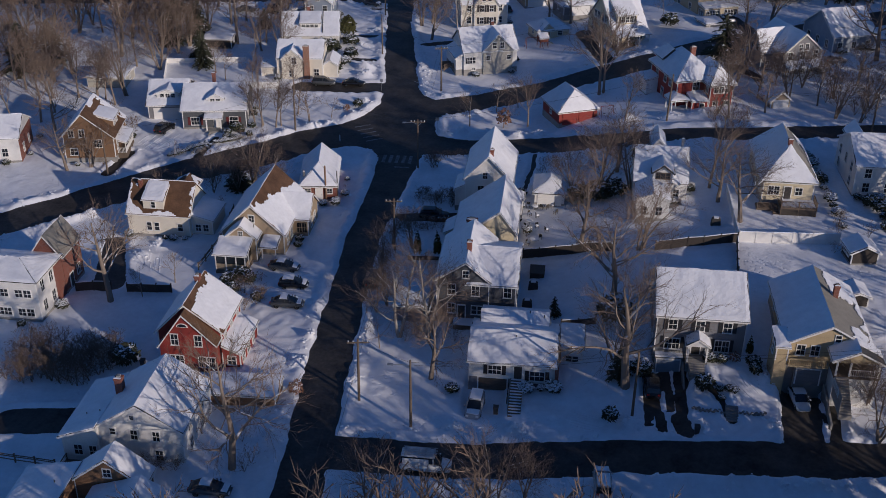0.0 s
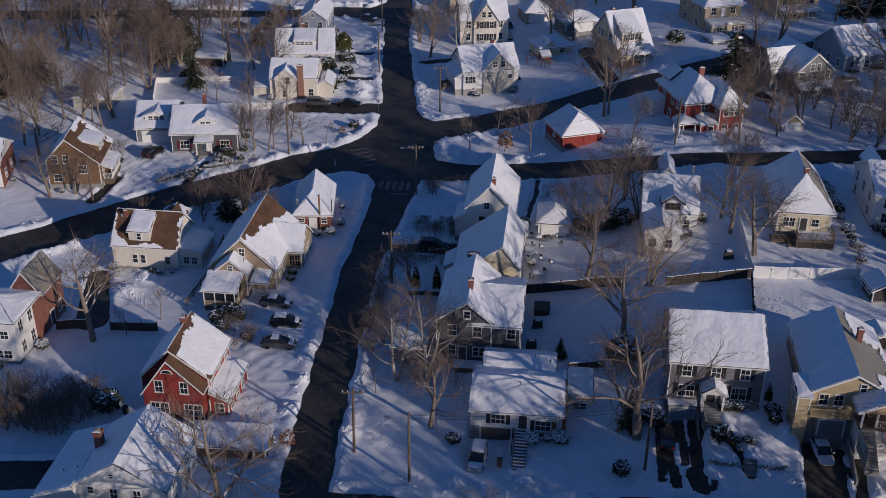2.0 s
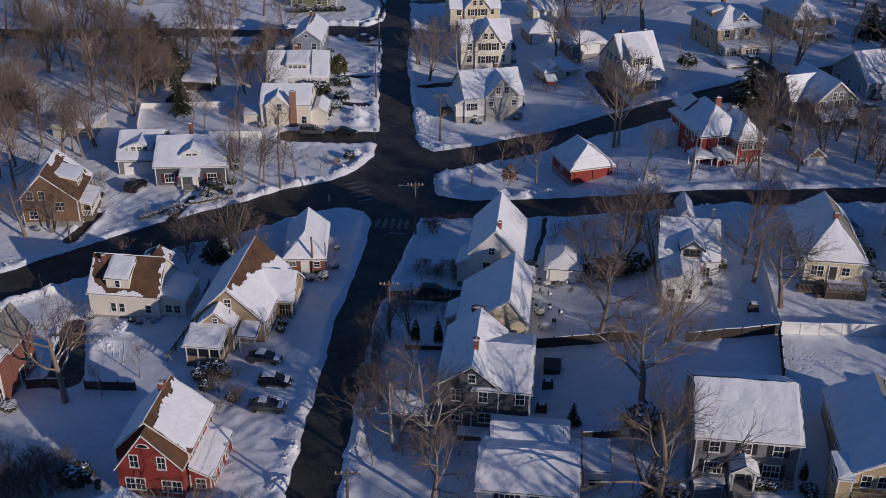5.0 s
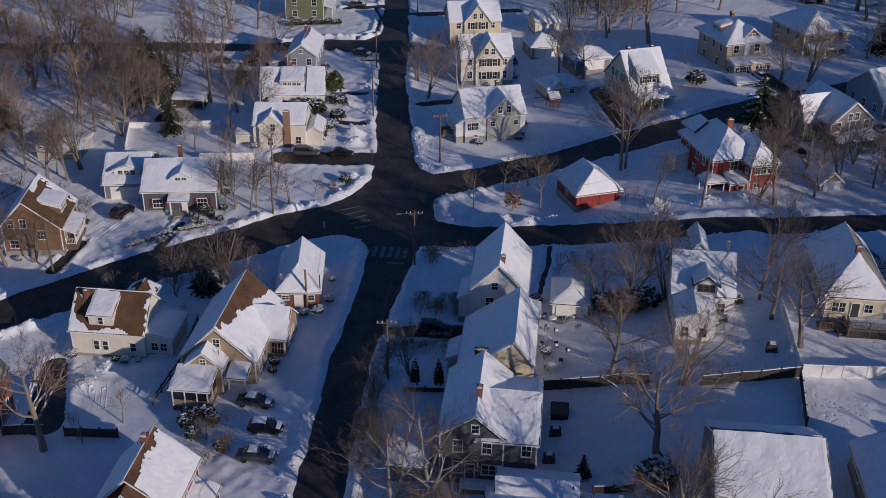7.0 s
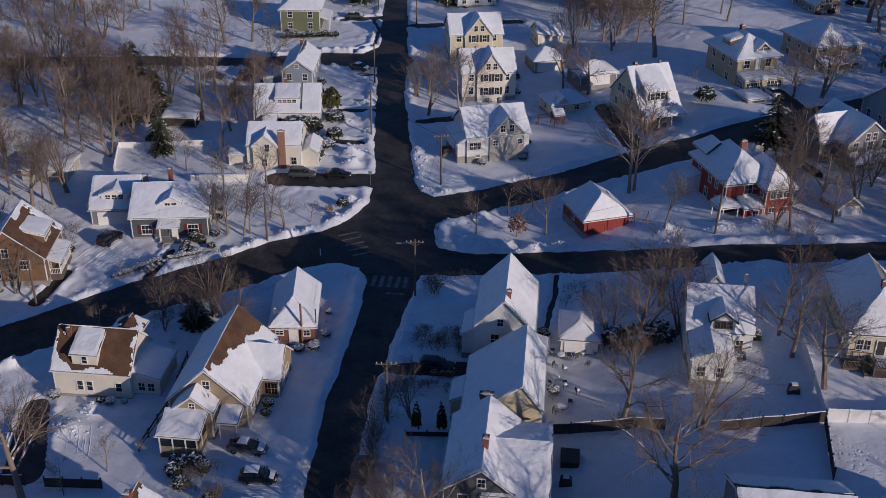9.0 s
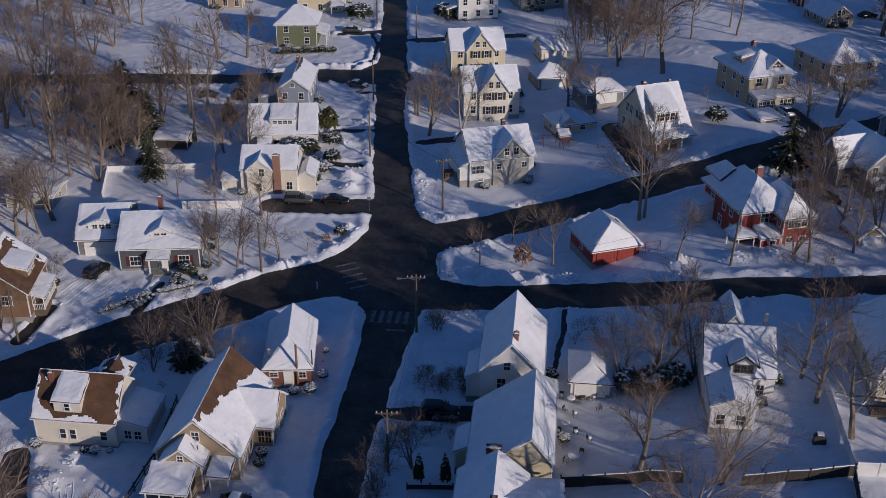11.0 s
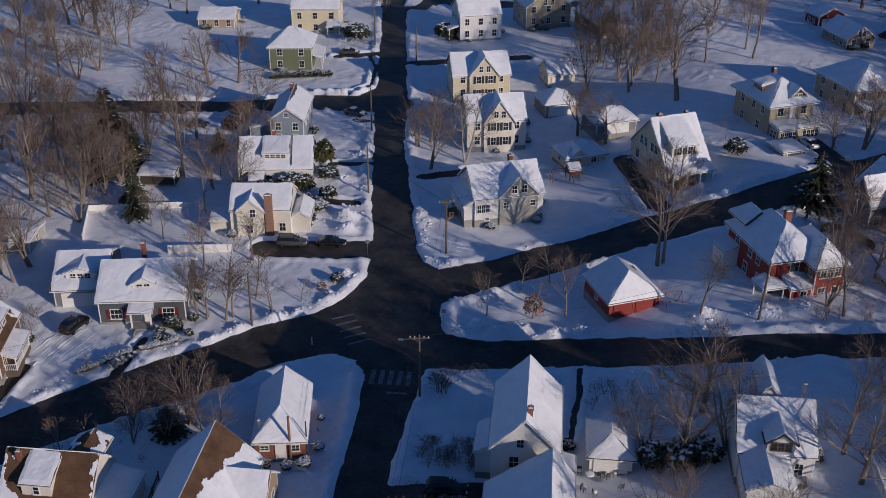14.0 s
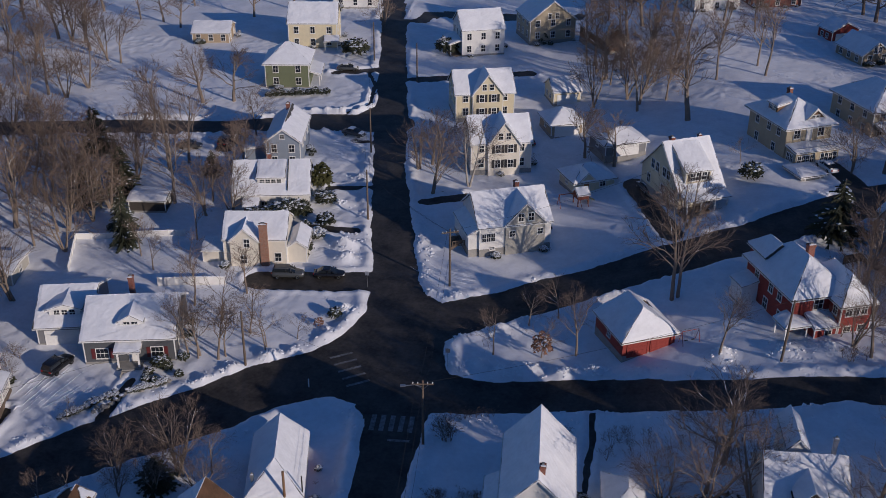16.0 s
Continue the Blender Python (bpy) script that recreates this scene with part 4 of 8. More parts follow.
def saltbox_house():
    h = thing("yellow_saltbox_house", "cream yellow saltbox house with long snowy roof and brick chimney", "house", -13.4, 131.8, 0.8, 0, H)
    gable(h, 0, 8.8, 0, 12.2, 4.2, 9.0, "y", 0.745, eave2=6.0, z0=-1, wall=CREAM, seed=51, over=0.35)
    chimney(h, 2.7, -0.45, 0, 8.0, 1.5, 0.75)
    windows(h, "S", 0, [5.0, 7.4], 1.2)
    windows(h, "E", 8.8, [2, 6, 10], 3.8)
    windows(h, "E", 8.8, [2, 10], 1.0)
    door(h, "E", 8.83, 6.0, 0.3)
    lean_to(h, -1.8, 0, 5.0, 9, 2.6, 3.6, "W", wall=CREAM, seed=53)
    windows(h, "W", 0, [1.5, 3.4, 11], 1.2)


def white_gambrel_house():
    h = thing("white_gambrel_house", "white house with steep gable end and shaded snowy roof", "house", -13.2, 146.4, 1.1, 0, H)
    gable(h, 0, 7.0, 0, 11.4, 6.9, 10.6, "y", 0.5, z0=-1, wall=WHITE, seed=61, over=0.5)
    windows(h, "S", 0, [3.0], 6.9, 0.7, 1.0)
    windows(h, "S", 0, [2.4, 5.0], 4.2)
    windows(h, "S", 0, [2.0, 5.2], 1.2)
    chimney(h, 3.9, 1.2, 9, 11.3, 0.5, 0.6)
    lean_to(h, 7.0, 8.8, 1.5, 4.0, 3.0, 3.6, "E", wall=WHITE, seed=62)
    lean_to(h, -1.9, 0, 3.5, 8.5, 3.2, 4.2, "W", wall=WHITE, seed=63)
    windows(h, "E", 7.0, [5, 7.5, 10], 4.2)
    windows(h, "W", 0, [2, 5, 9], 4.2)


def hip_garage(x, y, z, turn, w, d, eave, ridge, wall, label, axis="y", front="S", name="garage", wooden=False, roof=None, **kw):
    h = thing(name, label, "garage", x, y, z, turn, "small outbuildings")
    hip(h, 0, w, 0, d, eave, ridge, axis, wall=wall, roof=roof, seed=x * 0.37 + y, **kw)
    if front == "boarded":
        for k in (0.28, 0.72):
            garage_door(h, "S", w * k, -0.03, 0, w * 0.36, 2.05, wall, wall)
    elif wooden:
        door(h, "S", w * 0.3, -0.03, 0.05, 1.0, 2.0, WOOD_DOOR, label="varnished wooden door")
        windows(h, "S", 0, [w * 0.7], 1.0, 1.0, 1.0)
        gable(h, w * 0.12, w * 0.5, -0.25, d * 0.5, eave, ridge - 0.2, "y", 0.5, z0=eave - 0.4, wall=wall, seed=x, over=0.25, base=False, corner=False)
    else:
        garage_door(h, "S", w * 0.5, -0.03, 0, min(4.6, w * 0.75), 2.0)
    windows(h, "W", 0, [d * 0.5], 1.0, 0.8, 0.9)
    return h


def gable_garage(x, y, z, turn, w, d, eave, ridge, wall, label, axis="y", name="garage", snow=(1.0, 1.0), roof=None, doors=True):
    h = thing(name, label, "shed" if name != "garage" else "garage", x, y, z, turn, "small outbuildings")
    gable(h, 0, w, 0, d, eave, ridge, axis, wall=wall, roof=roof, seed=x * 0.37 + y, snow=snow)
    if doors:
        garage_door(h, "S", w * 0.5, -0.03, 0, min(4.8, w * 0.7), 2.0)
    windows(h, "W", 0, [d * 0.35, d * 0.7], 1.0, 0.8, 0.9)
    windows(h, "E", w, [d * 0.5], 1.0, 0.8, 0.9)
    return h


def white_cape_house():
    h = thing("white_cape_house", "tall white cape house with snowy shed wing and small gable dormer", "house", 12.3, 147.4, 5.0, 0, H)
    gable(h, 0, 7.8, 0, 9.0, 3.7, 7.4, "x", 0.5, z0=-1.5, wall=WHITE, seed=71, over=0.3)
    gable(h, 0.2, 4.9, -5.6, 2.0, 3.3, 4.2, "y", 0.5, z0=-2, wall=WHITE, seed=72, over=0.25)
    gable(h, 2.7, 5.5, -0.2, 4.0, 5.4, 6.5, "y", 0.5, z0=3.5, wall=WHITE, seed=73, over=0.35, base=False, corner=False, trim_mat=DARK_TRIM)
    windows(h, "S", -0.2, [3.4, 4.1, 4.8], 4.35, 0.6, 0.85, trim=OLD_WOOD)
    gable(h, 2.6, 4.6, 6.0, 11.5, 6.9, 8.1, "y", 0.5, z0=3, wall=WHITE, seed=74, over=0.25, base=False, corner=False)
    windows(h, "S", 0, [6.3], 1.2, 0.8, 1.4)
    windows(h, "S", -5.6, [1.3, 3.5], 0.9, 0.9, 1.3)
    windows(h, "E", 4.9, [-3.8, -1.6], 0.9)
    windows(h, "E", 7.8, [3, 6.5], 1.2)
    part("cellar_bulkhead", Mesh().prism([(-2.3, -1), (0, -1), (0, 1.1), (-2.3, 0.5)], 5.3, 7.2, "x"), GREY, h)
    steps(h, 5.6, -3.4, 0.4, 1.4, 5, "E")
    vent(h, 2, 3.5, 6.3)
    vent(h, 6, 3.7, 6.4)
    chimney(h, 7.2, 6.5, 6, 8.2, 0.4, 0.4, METAL)


def deck_house():
    h = thing("cream_house_with_deck", "cream house with half-bare jerkinhead roof and wooden deck", "house", 30.9, 146.0, 7.1, 0, H)
    hip(h, 0, 7.3, 0, 14.0, 4.0, 7.9, "y", 3.4, 2.5, z0=-2, wall=CREAM, roof=GREY_SHINGLE, seed=81, snow=(1.0, (1.0, lambda u, v: v < 0.12 or (u > 0.75 and v < 0.5)), 1.0, 1.0), over=0.5)
    windows(h, "S", 0, [1.2, 2.0], 1.3, 0.75, 1.3)
    windows(h, "S", 0, [5.2], 1.4, 0.95, 1.1)
    door(h, "S", 3.6, -0.03, 0.62, 0.95, 2.0)
    windows(h, "W", 0, [3, 6.5, 10.5], 1.0)
    chimney(h, 3.6, 3.6, 7.3, 8.7, 0.6, 0.6)
    part("deck", Mesh().box(2.4, 7.6, -2.9, -0.05, 0.36, 0.6), OLD_WOOD, h)
    part("deck_snow", Mesh().box(2.6, 7.4, -2.7, -0.1, 0.61, 0.72), ROOF_SNOW, h)
    posts(h, ((2.5, -2.8), (5.0, -2.8), (7.5, -2.8)), -1.8, 1.6, 0.14, OLD_WOOD)
    for a, b in (((2.5, -2.8), (7.5, -2.8)), ((7.5, -2.8), (7.5, -0.2)), ((2.5, -2.8), (2.5, -1.4))):
        railing(h, a, b, 0.6, 0.95, OLD_WOOD, 0.16)
    part("deck_skirt", Mesh().box(2.45, 7.55, -2.82, -2.76, -1.7, 0.36), DARK_WOOD, h)
    part("lower_deck", Mesh().box(-0.8, 2.38, -1.9, -0.05, -0.5, -0.2), OLD_WOOD, h)
    railing(h, (-0.7, -1.8), (1.4, -1.8), -0.2, 0.9, OLD_WOOD, 0.16)
    steps(h, 1.9, -1.9, -0.2, 0.9, 4, "S", OLD_WOOD)


def east_white_house():
    h = thing("white_two_storey_house", "white two-storey house with snowy roof on grey foundation", "house", 45.0, 150.8, 6.5, 2, H)
    gable(h, 0, 9.5, 0, 11.5, 5.1, 7.9, "x", 0.5, z0=-1.5, wall=WHITE, seed=91)
    windows(h, "S", 0, [1.8, 5, 8], 3.2)
    windows(h, "S", 0, [1.8, 5, 8], 0.9)
    windows(h, "W", 0, [2.5, 6, 9.5], 3.2)
    windows(h, "W", 0, [2.5, 9.5], 0.9)
    gable(h, 1.2, 3.6, 7.5, 13.4, 5.6, 7.0, "y", z0=0, wall=WHITE, seed=92, base=False, corner=False)


def north_light_house():
    """White house with a left wing at the foot of the street."""
    h = thing("white_farmhouse", "white gabled farmhouse with lower side wing and snowy roofs", "house", -47.2, 86.0, -0.9, 0, H)
    gable(h, 0, 9.4, 0, 9.6, 5.0, 8.0, "y", 0.49, z0=-1, wall=WHITE, seed=101, over=0.35)
    lean_to(h, -4.1, 0.0, -0.6, 9.4, 3.6, 5.1, "W", wall=WHITE, seed=102, over=0.4)
    chimney(h, 0.6, 5.4, 4, 7.6, 0.8, 0.9)
    windows(h, "S", 0, [1.6], 3.9, 0.6, 0.8, panes=1)
    windows(h, "S", 0, [4.0, 6.5], 3.4, 0.75, 1.25)
    windows(h, "S", 0, [4.0], 6.1, 0.45, 0.5, panes=1)
    windows(h, "S", 0, [1.7, 2.5], 0.9, 0.7, 1.1)
    windows(h, "S", 0, [6.6], 0.8, 0.8, 1.3)
    windows(h, "S", -0.6, [-2.4], 1.2, 0.9, 1.3)
    windows(h, "S", -0.6, [-0.7], 1.0, 0.8, 1.5)
    windows(h, "E", 9.4, [2.5, 6.5], 3.4)
    windows(h, "E", 9.4, [2.5, 6.5], 0.9)
    windows(h, "W", -4.1, [2, 6], 1.0)
    vent(h, -2.2, 2.2, 4.2)
    vent(h, -0.6, 2.2, 4.8)
    part("deck", Mesh().box(-3.9, 0.0, -2.6, -0.65, 0.0, 0.3), OLD_WOOD, h)
    railing(h, (-3.9, -2.5), (0.0, -2.5), 0.3, 0.9, OLD_WOOD)
    railing(h, (-3.9, -2.5), (-3.9, -0.7), 0.3, 0.9, OLD_WOOD)


def near_cottage():
    h = thing("brown_gable_cottage", "brown gabled cottage with snow-covered roof", "house", -47.5, 79.6, -1.0, 0, H)
    gable(h, 0, 7.6, 0, 2.6, 3.0, 5.9, "y", 0.5, z0=-1, wall=BROWN, roof=BROWN_SHINGLE, seed=111, over=0.4)
    lean_to(h, -6.0, 0.0, -6.0, 2.2, 2.0, 3.2, "W", wall=BROWN, seed=113, over=0.3)
    windows(h, "S", 0, [3.8], 3.6, 0.8, 1.0)
    gable(h, 2.4, 10.8, -7.5, -0.4, 2.3, 4.2, "y", 0.62, z0=-1, wall=BROWN, roof=BROWN_SHINGLE, seed=112, over=0.35)
    windows(h, "E", 10.8, [-5, -2.5], 0.9)
    vent(h, -1.6, -1.0, 2.9)


def red_house():
    h = thing("red_gable_house", "barn-red gabled house with white windows and snowy roof", "house", -47.1, 103.2, -0.7, 0, H)
    gable(h, -0.2, 8.0, 1.7, 9.6, 4.9, 8.9, "y", 0.47, 5.5, z0=-1, wall=RED, roof=BROWN_SHINGLE, seed=121, over=0.45, snow=(1.0, (1, lambda u, v: v < 0.84 and u > 0.03)))
    gable(h, 0.6, 7.7, 0, 3.2, 3.9, 8.5, "y", 0.46, 4.6, z0=-1, wall=RED, roof=BROWN_SHINGLE, seed=124, over=0.35, snow=(None, None), corner=False)
    windows(h, "S", 0, [2.6, 5.6], 4.1, 0.85, 1.5)
    windows(h, "S", 0, [1.9, 3.0], 1.1, 0.95, 1.4)
    windows(h, "S", 0, [5.9, 7.0], 1.1, 0.95, 1.4)
    fan = part("fan_window", Mesh().prism([(math.cos(a) * 0.75, math.sin(a) * 0.55) for a in np.linspace(0, math.pi, 9)], -0.05, 0.02, "y"), TRIM, h, "half-round white attic window")
    fan.location = (3.75, -0.02, 6.7)
    part("pane", Mesh().prism([(math.cos(a) * 0.6, 0.06 + math.sin(a) * 0.4) for a in np.linspace(0, math.pi, 9)], -0.065, 0.0, "y"), GLASS, fan)
    chimney(h, 3.5, 7.6, 7, 9.7)
    lean_to(h, 8.0, 10.3, 1.2, 8.8, 2.6, 3.6, "E", wall=RED, seed=122)
    windows(h, "S", 1.2, [9.2], 0.9, 1.0, 1.2)
    windows(h, "E", 8.0, [3, 5.5, 8.2], 3.9, 0.8, 1.0)
    windows(h, "E", 10.3, [2.5, 4.6, 6.8], 0.8, 1.0, 1.1)
    windows(h, "W", -0.2, [3.5, 6.5], 1.2)
    lean_to(h, 0.6, 5.2, 9.6, 12.4, 3.6, 4.4, "N", wall=RED, seed=123)


def brick_white_house():
    h = thing("white_house_with_brick_rear", "white two-storey house with a brick rear wing", "house", -78.0, 112.8, -1.3, 0, H)
    hip(h, 0, 11.2, 0, 7.6, 6.2, 7.4, "x", z0=-1, wall=WHITE, seed=131, over=0.35)
    gable(h, 7.0, 11.4, 7.6, 13.4, 6.0, 9.0, "y", 0.5, z0=-1, wall=BRICK, roof=GREY_SHINGLE, seed=132, snow=(1.0, None), corner=False)
    windows(h, "S", 0, [5.5, 6.6, 8.6, 9.8], 3.7, 1.0, 1.1)
    windows(h, "S", 0, [5.5, 6.6, 8.6, 9.8], 0.8, 1.0, 1.1)
    windows(h, "E", 11.2, [1.6, 4.2], 4.0, 0.95, 1.6)
    windows(h, "E", 11.2, [1.6, 4.2], 1.0, 0.95, 1.6)
    part("brick_panel", Mesh().box(11.2, 11.32, 5.2, 7.55, 0, 5.9), BRICK, h)
    door(h, "E", 11.42, 9.5, 0.2)
    windows(h, "E", 11.4, [11.8], 1.0)


def brown_roof_cape():
    h = thing("cream_cape_house", "cream cape house with brown shingle roof and small dormer", "house", -64.4, 138.4, -1.3, 0, H)
    patch = lambda u, v: (u < 0.04 and v < 0.9) or (u < 0.2 and v < 0.42 - 1.4 * u) or (v < 0.03 and u < 0.8) or u > 0.985
    gable(h, 0, 9.7, 0, 8.0, 3.9, 7.6, "x", 0.5, z0=-1, wall=IVORY, roof=BROWN_SHINGLE, seed=141, over=0.35, snow=((1.0, patch), 1.0))
    lean_to(h, 2.5, 5.7, 0.5, 4.0, 6.0, 7.45, "S", z0=4, wall=IVORY, roof=BROWN_SHINGLE, seed=142, base=False, corner=False)
    windows(h, "S", 0.5, [4.1], 4.7, 0.6, 0.95, panes=1)
    windows(h, "S", 0, [3.3, 4.5], 1.1, 0.7, 1.3, panes=1)
    windows(h, "S", 0, [8.2], 1.2, 0.75, 1.2, panes=1)
    lean_to(h, 9.7, 13.0, 1.0, 7.2, 2.7, 3.6, "E", wall=IVORY, seed=143)
    windows(h, "S", 1.0, [10.7, 11.9], 0.9, 0.8, 1.1)
    windows(h, "W", 0, [2.5, 5.5], 1.1)
    chimney(h, 1.4, 3.2, 6.4, 8.0, 0.5, 0.5)
    gable(h, 5.2, 8.6, 5.5, 9.5, 5.5, 6.3, "y", z0=3, wall=IVORY, roof=BROWN_SHINGLE, seed=145, base=False, corner=False, snow=(0.5, 0.5))


def tan_cross_house():
    h = thing("tan_cross_gable_house", "tan cross-gabled house with screened porch and patchy snowy roof", "house", -48.0, 133.6, -0.5, 0, H)
    bare = lambda u, v: not (v > 0.35 and 0.1 < u < 0.55) and not (u > 0.75 and v > 0.55)
    gable(h, 0, 9.4, 0, 14.0, 3.6, 8.0, "y", 0.5, z0=-1, wall=TAN, roof=BROWN_SHINGLE, seed=151, over=0.4, snow=(1.0, (1.0, lambda u, v: v < 0.95 - 0.55 * u or u < 0.04)))
    gable(h, 5.0, 11.6, 6.0, 12.2, 3.3, 5.9, "x", 0.5, z0=-1, wall=TAN, roof=BROWN_SHINGLE, seed=152, over=0.4)
    gable(h, 1.4, 5.9, -2.4, 1.0, 4.0, 5.9, "y", 0.5, z0=-1, wall=TAN, seed=153, over=0.35)
    lean_to(h, 0.6, 5.3, -6.1, -2.4, 3.0, 3.9, "S", wall=TRIM, seed=154, walls=False)
    part("porch_floor", Mesh().box(0.7, 5.2, -6.0, -2.45, -0.6, 0.5), OLD_WOOD, h)
    part("screen", Mesh().box(0.85, 5.05, -5.92, -5.88, 1.4, 2.8), GLASS, h, "dark insect screens")
    part("screen", Mesh().box(5.03, 5.07, -5.8, -2.5, 1.4, 2.8), GLASS, h)
    part("porch_wall", Mesh().box(0.75, 5.15, -5.97, -5.93, 0.4, 1.4), TAN, h)
    part("porch_wall", Mesh().box(5.08, 5.13, -5.9, -2.5, 0.4, 1.4), TAN, h)
    posts(h, ((0.8, -5.95), (2.3, -5.95), (3.8, -5.95), (5.1, -5.95), (5.1, -4.2)), 0.4, 2.9)
    steps(h, 4.6, -6.0, 0.5, 1.1, 4, "S", OLD_WOOD)
    lean_to(h, 6.6, 8.8, -2.6, -0.05, 2.7, 3.2, "S", seed=155, walls=False)
    posts(h, ((6.7, -2.5), (8.7, -2.5)), -0.2, 2.7, 0.12)
    windows(h, "S", 0, [7.8], 1.2, 0.9, 1.4)
    windows(h, "S", 0, [4.7], 5.3, 0.8, 1.1)
    windows(h, "S", -2.4, [3.65], 4.2, 0.6, 0.7)
    windows(h, "E", 5.9, [-1.4, -0.4], 1.2, 0.6, 1.5)
    windows(h, "E", 11.6, [8, 10], 1.1)
    windows(h, "S", 6.0, [10.2, 11.0], 0.9, 0.7, 1.6, trim=TAN)
    windows(h, "E", 9.4, [2, 4.2], 1.1)
    vent(h, 5.4, -1.5, 5.3)


def brick_cottage():
    h = thing("brick_cottage", "small red brick cottage with snowy hipped roof", "house", -40.1, 150.4, 0.2, 9, H)
    hip(h, 0, 5.7, 0, 10.6, 3.0, 5.5, "y", 3.0, 0.0, z0=-1, wall=BRICK, seed=161, over=0.35, corner=False)
    windows(h, "S", 0, [1.1], 1.6, 0.9, 0.6)
    windows(h, "S", 0, [4.6], 1.4, 0.8, 0.8)
    door(h, "S", 2.9, -0.03, 0.2, 1.0, 2.0, TRIM)
    windows(h, "E", 5.7, [3, 6, 9], 1.0)
    chimney(h, 0.5, 1.6, 2, 4.6, 0.3, 0.3, METAL)
    part("stove_pipe", Mesh().tube([(4.0, -0.2, 0.0), (4.0, -0.2, 6.3)], [0.14, 0.14], 8), BROWN, h)
    part("downpipe", Mesh().tube([(5.85, 0.3, 0.0), (5.85, 0.3, 5.2)], [0.08, 0.08], 8), DARK_TRIM, h)


for build in (ranch_house, colonial_house, yellow_bungalow, charcoal_house, saltbox_house, white_gambrel_house, white_cape_house, deck_house, east_white_house,
              north_light_house, near_cottage, red_house, brick_white_house, brown_roof_cape, tan_cross_house, brick_cottage):
    build()
hip_garage(-2.6, 150.6, 2.1, 0, 4.6, 6.2, 2.3, 3.6, WHITE, "white garage with a snowy hipped roof")


# ---- houses beyond the crossing ----
def double_cape():
    h = thing("cape_house", "grey cape house with maroon shutters and snowy dormer", "house", -68.4, 176.0, 0.6, 10, H)
    gable(h, 0, 11.6, 0, 11.0, 3.8, 6.6, "x", 0.55, z0=-1, wall=DARKGREY, seed=171, over=0.45)
    gable(h, 4.6, 7.4, 1.6, 6.0, 5.35, 6.2, "y", 0.5, z0=3.5, wall=TRIM, seed=172, over=0.35, base=False, corner=False)
    windows(h, "S", 1.6, [5.5, 6.5], 4.55, 0.75, 0.7)
    windows(h, "S", 0, [2.3, 9.3], 0.9, 1.5, 1.4, shutter=RED_SHUTTER, panes=3)
    lean_to(h, 4.3, 7.3, -1.6, -0.05, 2.7, 3.1, "S", seed=173, walls=False)
    posts(h, ((4.5, -1.45), (7.1, -1.45)), 0.2, 2.65, 0.22)
    part("porch_floor", Mesh().box(4.2, 7.4, -1.7, -0.05, -0.5, 0.3), CONCRETE, h)
    door(h, "S", 6.2, -0.03, 0.3, 1.0, 2.0, TRIM)
    steps(h, 5.8, -1.7, 0.3, 1.6, 6, "S")
    chimney(h, 4.9, 9.5, 4.5, 7.6)
    windows(h, "W", 0, [3, 7], 1.0)
    windows(h, "E", 11.6, [3, 7], 1.0)
    g = thing("garage_wing_house", "white garage wing with a three-window dormer and snowy roof", "garage", -76.2, 179.4, 0.7, 11, H)
    gable(g, 0, 7.0, 0, 12.2, 3.0, 5.6, "x", 0.5, z0=-1, wall=GREY, seed=175, over=0.5)
    gable(g, 1.6, 5.6, 1.4, 6.2, 4.7, 5.35, "y", 0.5, z0=3, wall=TRIM, seed=176, over=0.45, base=False, corner=False)
    windows(g, "S", 1.4, [2.6, 3.6, 4.6], 3.75, 0.7, 0.8)
    garage_door(g, "S", 3.6, -0.03, 0.0, 5.0, 2.15)


def brown_shingle_house():
    h = thing("brown_shingle_house", "brown shingled gable house with white windows and patchy snow", "house", -84.4, 160.8, 0.2, 10, H)
    gable(h, 0, 8.6, 0, 9.6, 4.6, 8.4, "y", 0.42, eave2=4.2, z0=-1, wall=BROWN, roof=BROWN_SHINGLE, seed=181, over=0.4, snow=(1.0, (1.0, lambda u, v: u > 0.85 or (v > 0.85 and u > 0.4))))
    lean_to(h, 4.6, 8.0, 2.9, 7.2, 6.2, 7.2, "E", z0=3.4, wall=BROWN, roof=BROWN_SHINGLE, seed=182, over=0.35, base=False, corner=False)
    windows(h, "S", 0, [1.5, 3.3], 4.2, 0.85, 1.3)
    windows(h, "S", 0, [5.8], 2.3, 1.3, 1.3, panes=3)
    windows(h, "S", 0, [1.6], 0.9, 1.2, 1.2)
    windows(h, "E", 8.0, [4.2, 5.9], 4.9, 1.0, 0.9)
    windows(h, "E", 8.6, [2, 7], 1.2)
    lean_to(h, 8.6, 10.2, 1.5, 7.5, 2.5, 3.0, "E", seed=183, walls=False)
    part("porch_floor", Mesh().box(8.63, 10.2, 1.5, 7.5, -0.8, 0.5), OLD_WOOD, h)
    posts(h, ((10.1, 1.6), (10.1, 4.5), (10.1, 7.4)), 0.5, 2.5, 0.14)
    railing(h, (10.1, 1.6), (10.1, 7.4), 0.5)
    railing(h, (8.7, 1.55), (10.1, 1.55), 0.5)
    w = thing("white_and_brick_house", "white and brick house with snowy roof behind bare trees", "house", -100.5, 158.0, -0.4, 14, H)
    gable(w, 0, 8.5, 0, 9.5, 4.6, 7.0, "x", 0.5, z0=-1, wall=WHITE, seed=185)
    part("brick_panel", Mesh().box(8.5, 8.62, 0.2, 9.3, 0, 4.4), BRICK, w)
    windows(w, "E", 8.62, [2.5, 6.5], 1.2)
    windows(w, "S", 0, [2.5, 6], 1.2)


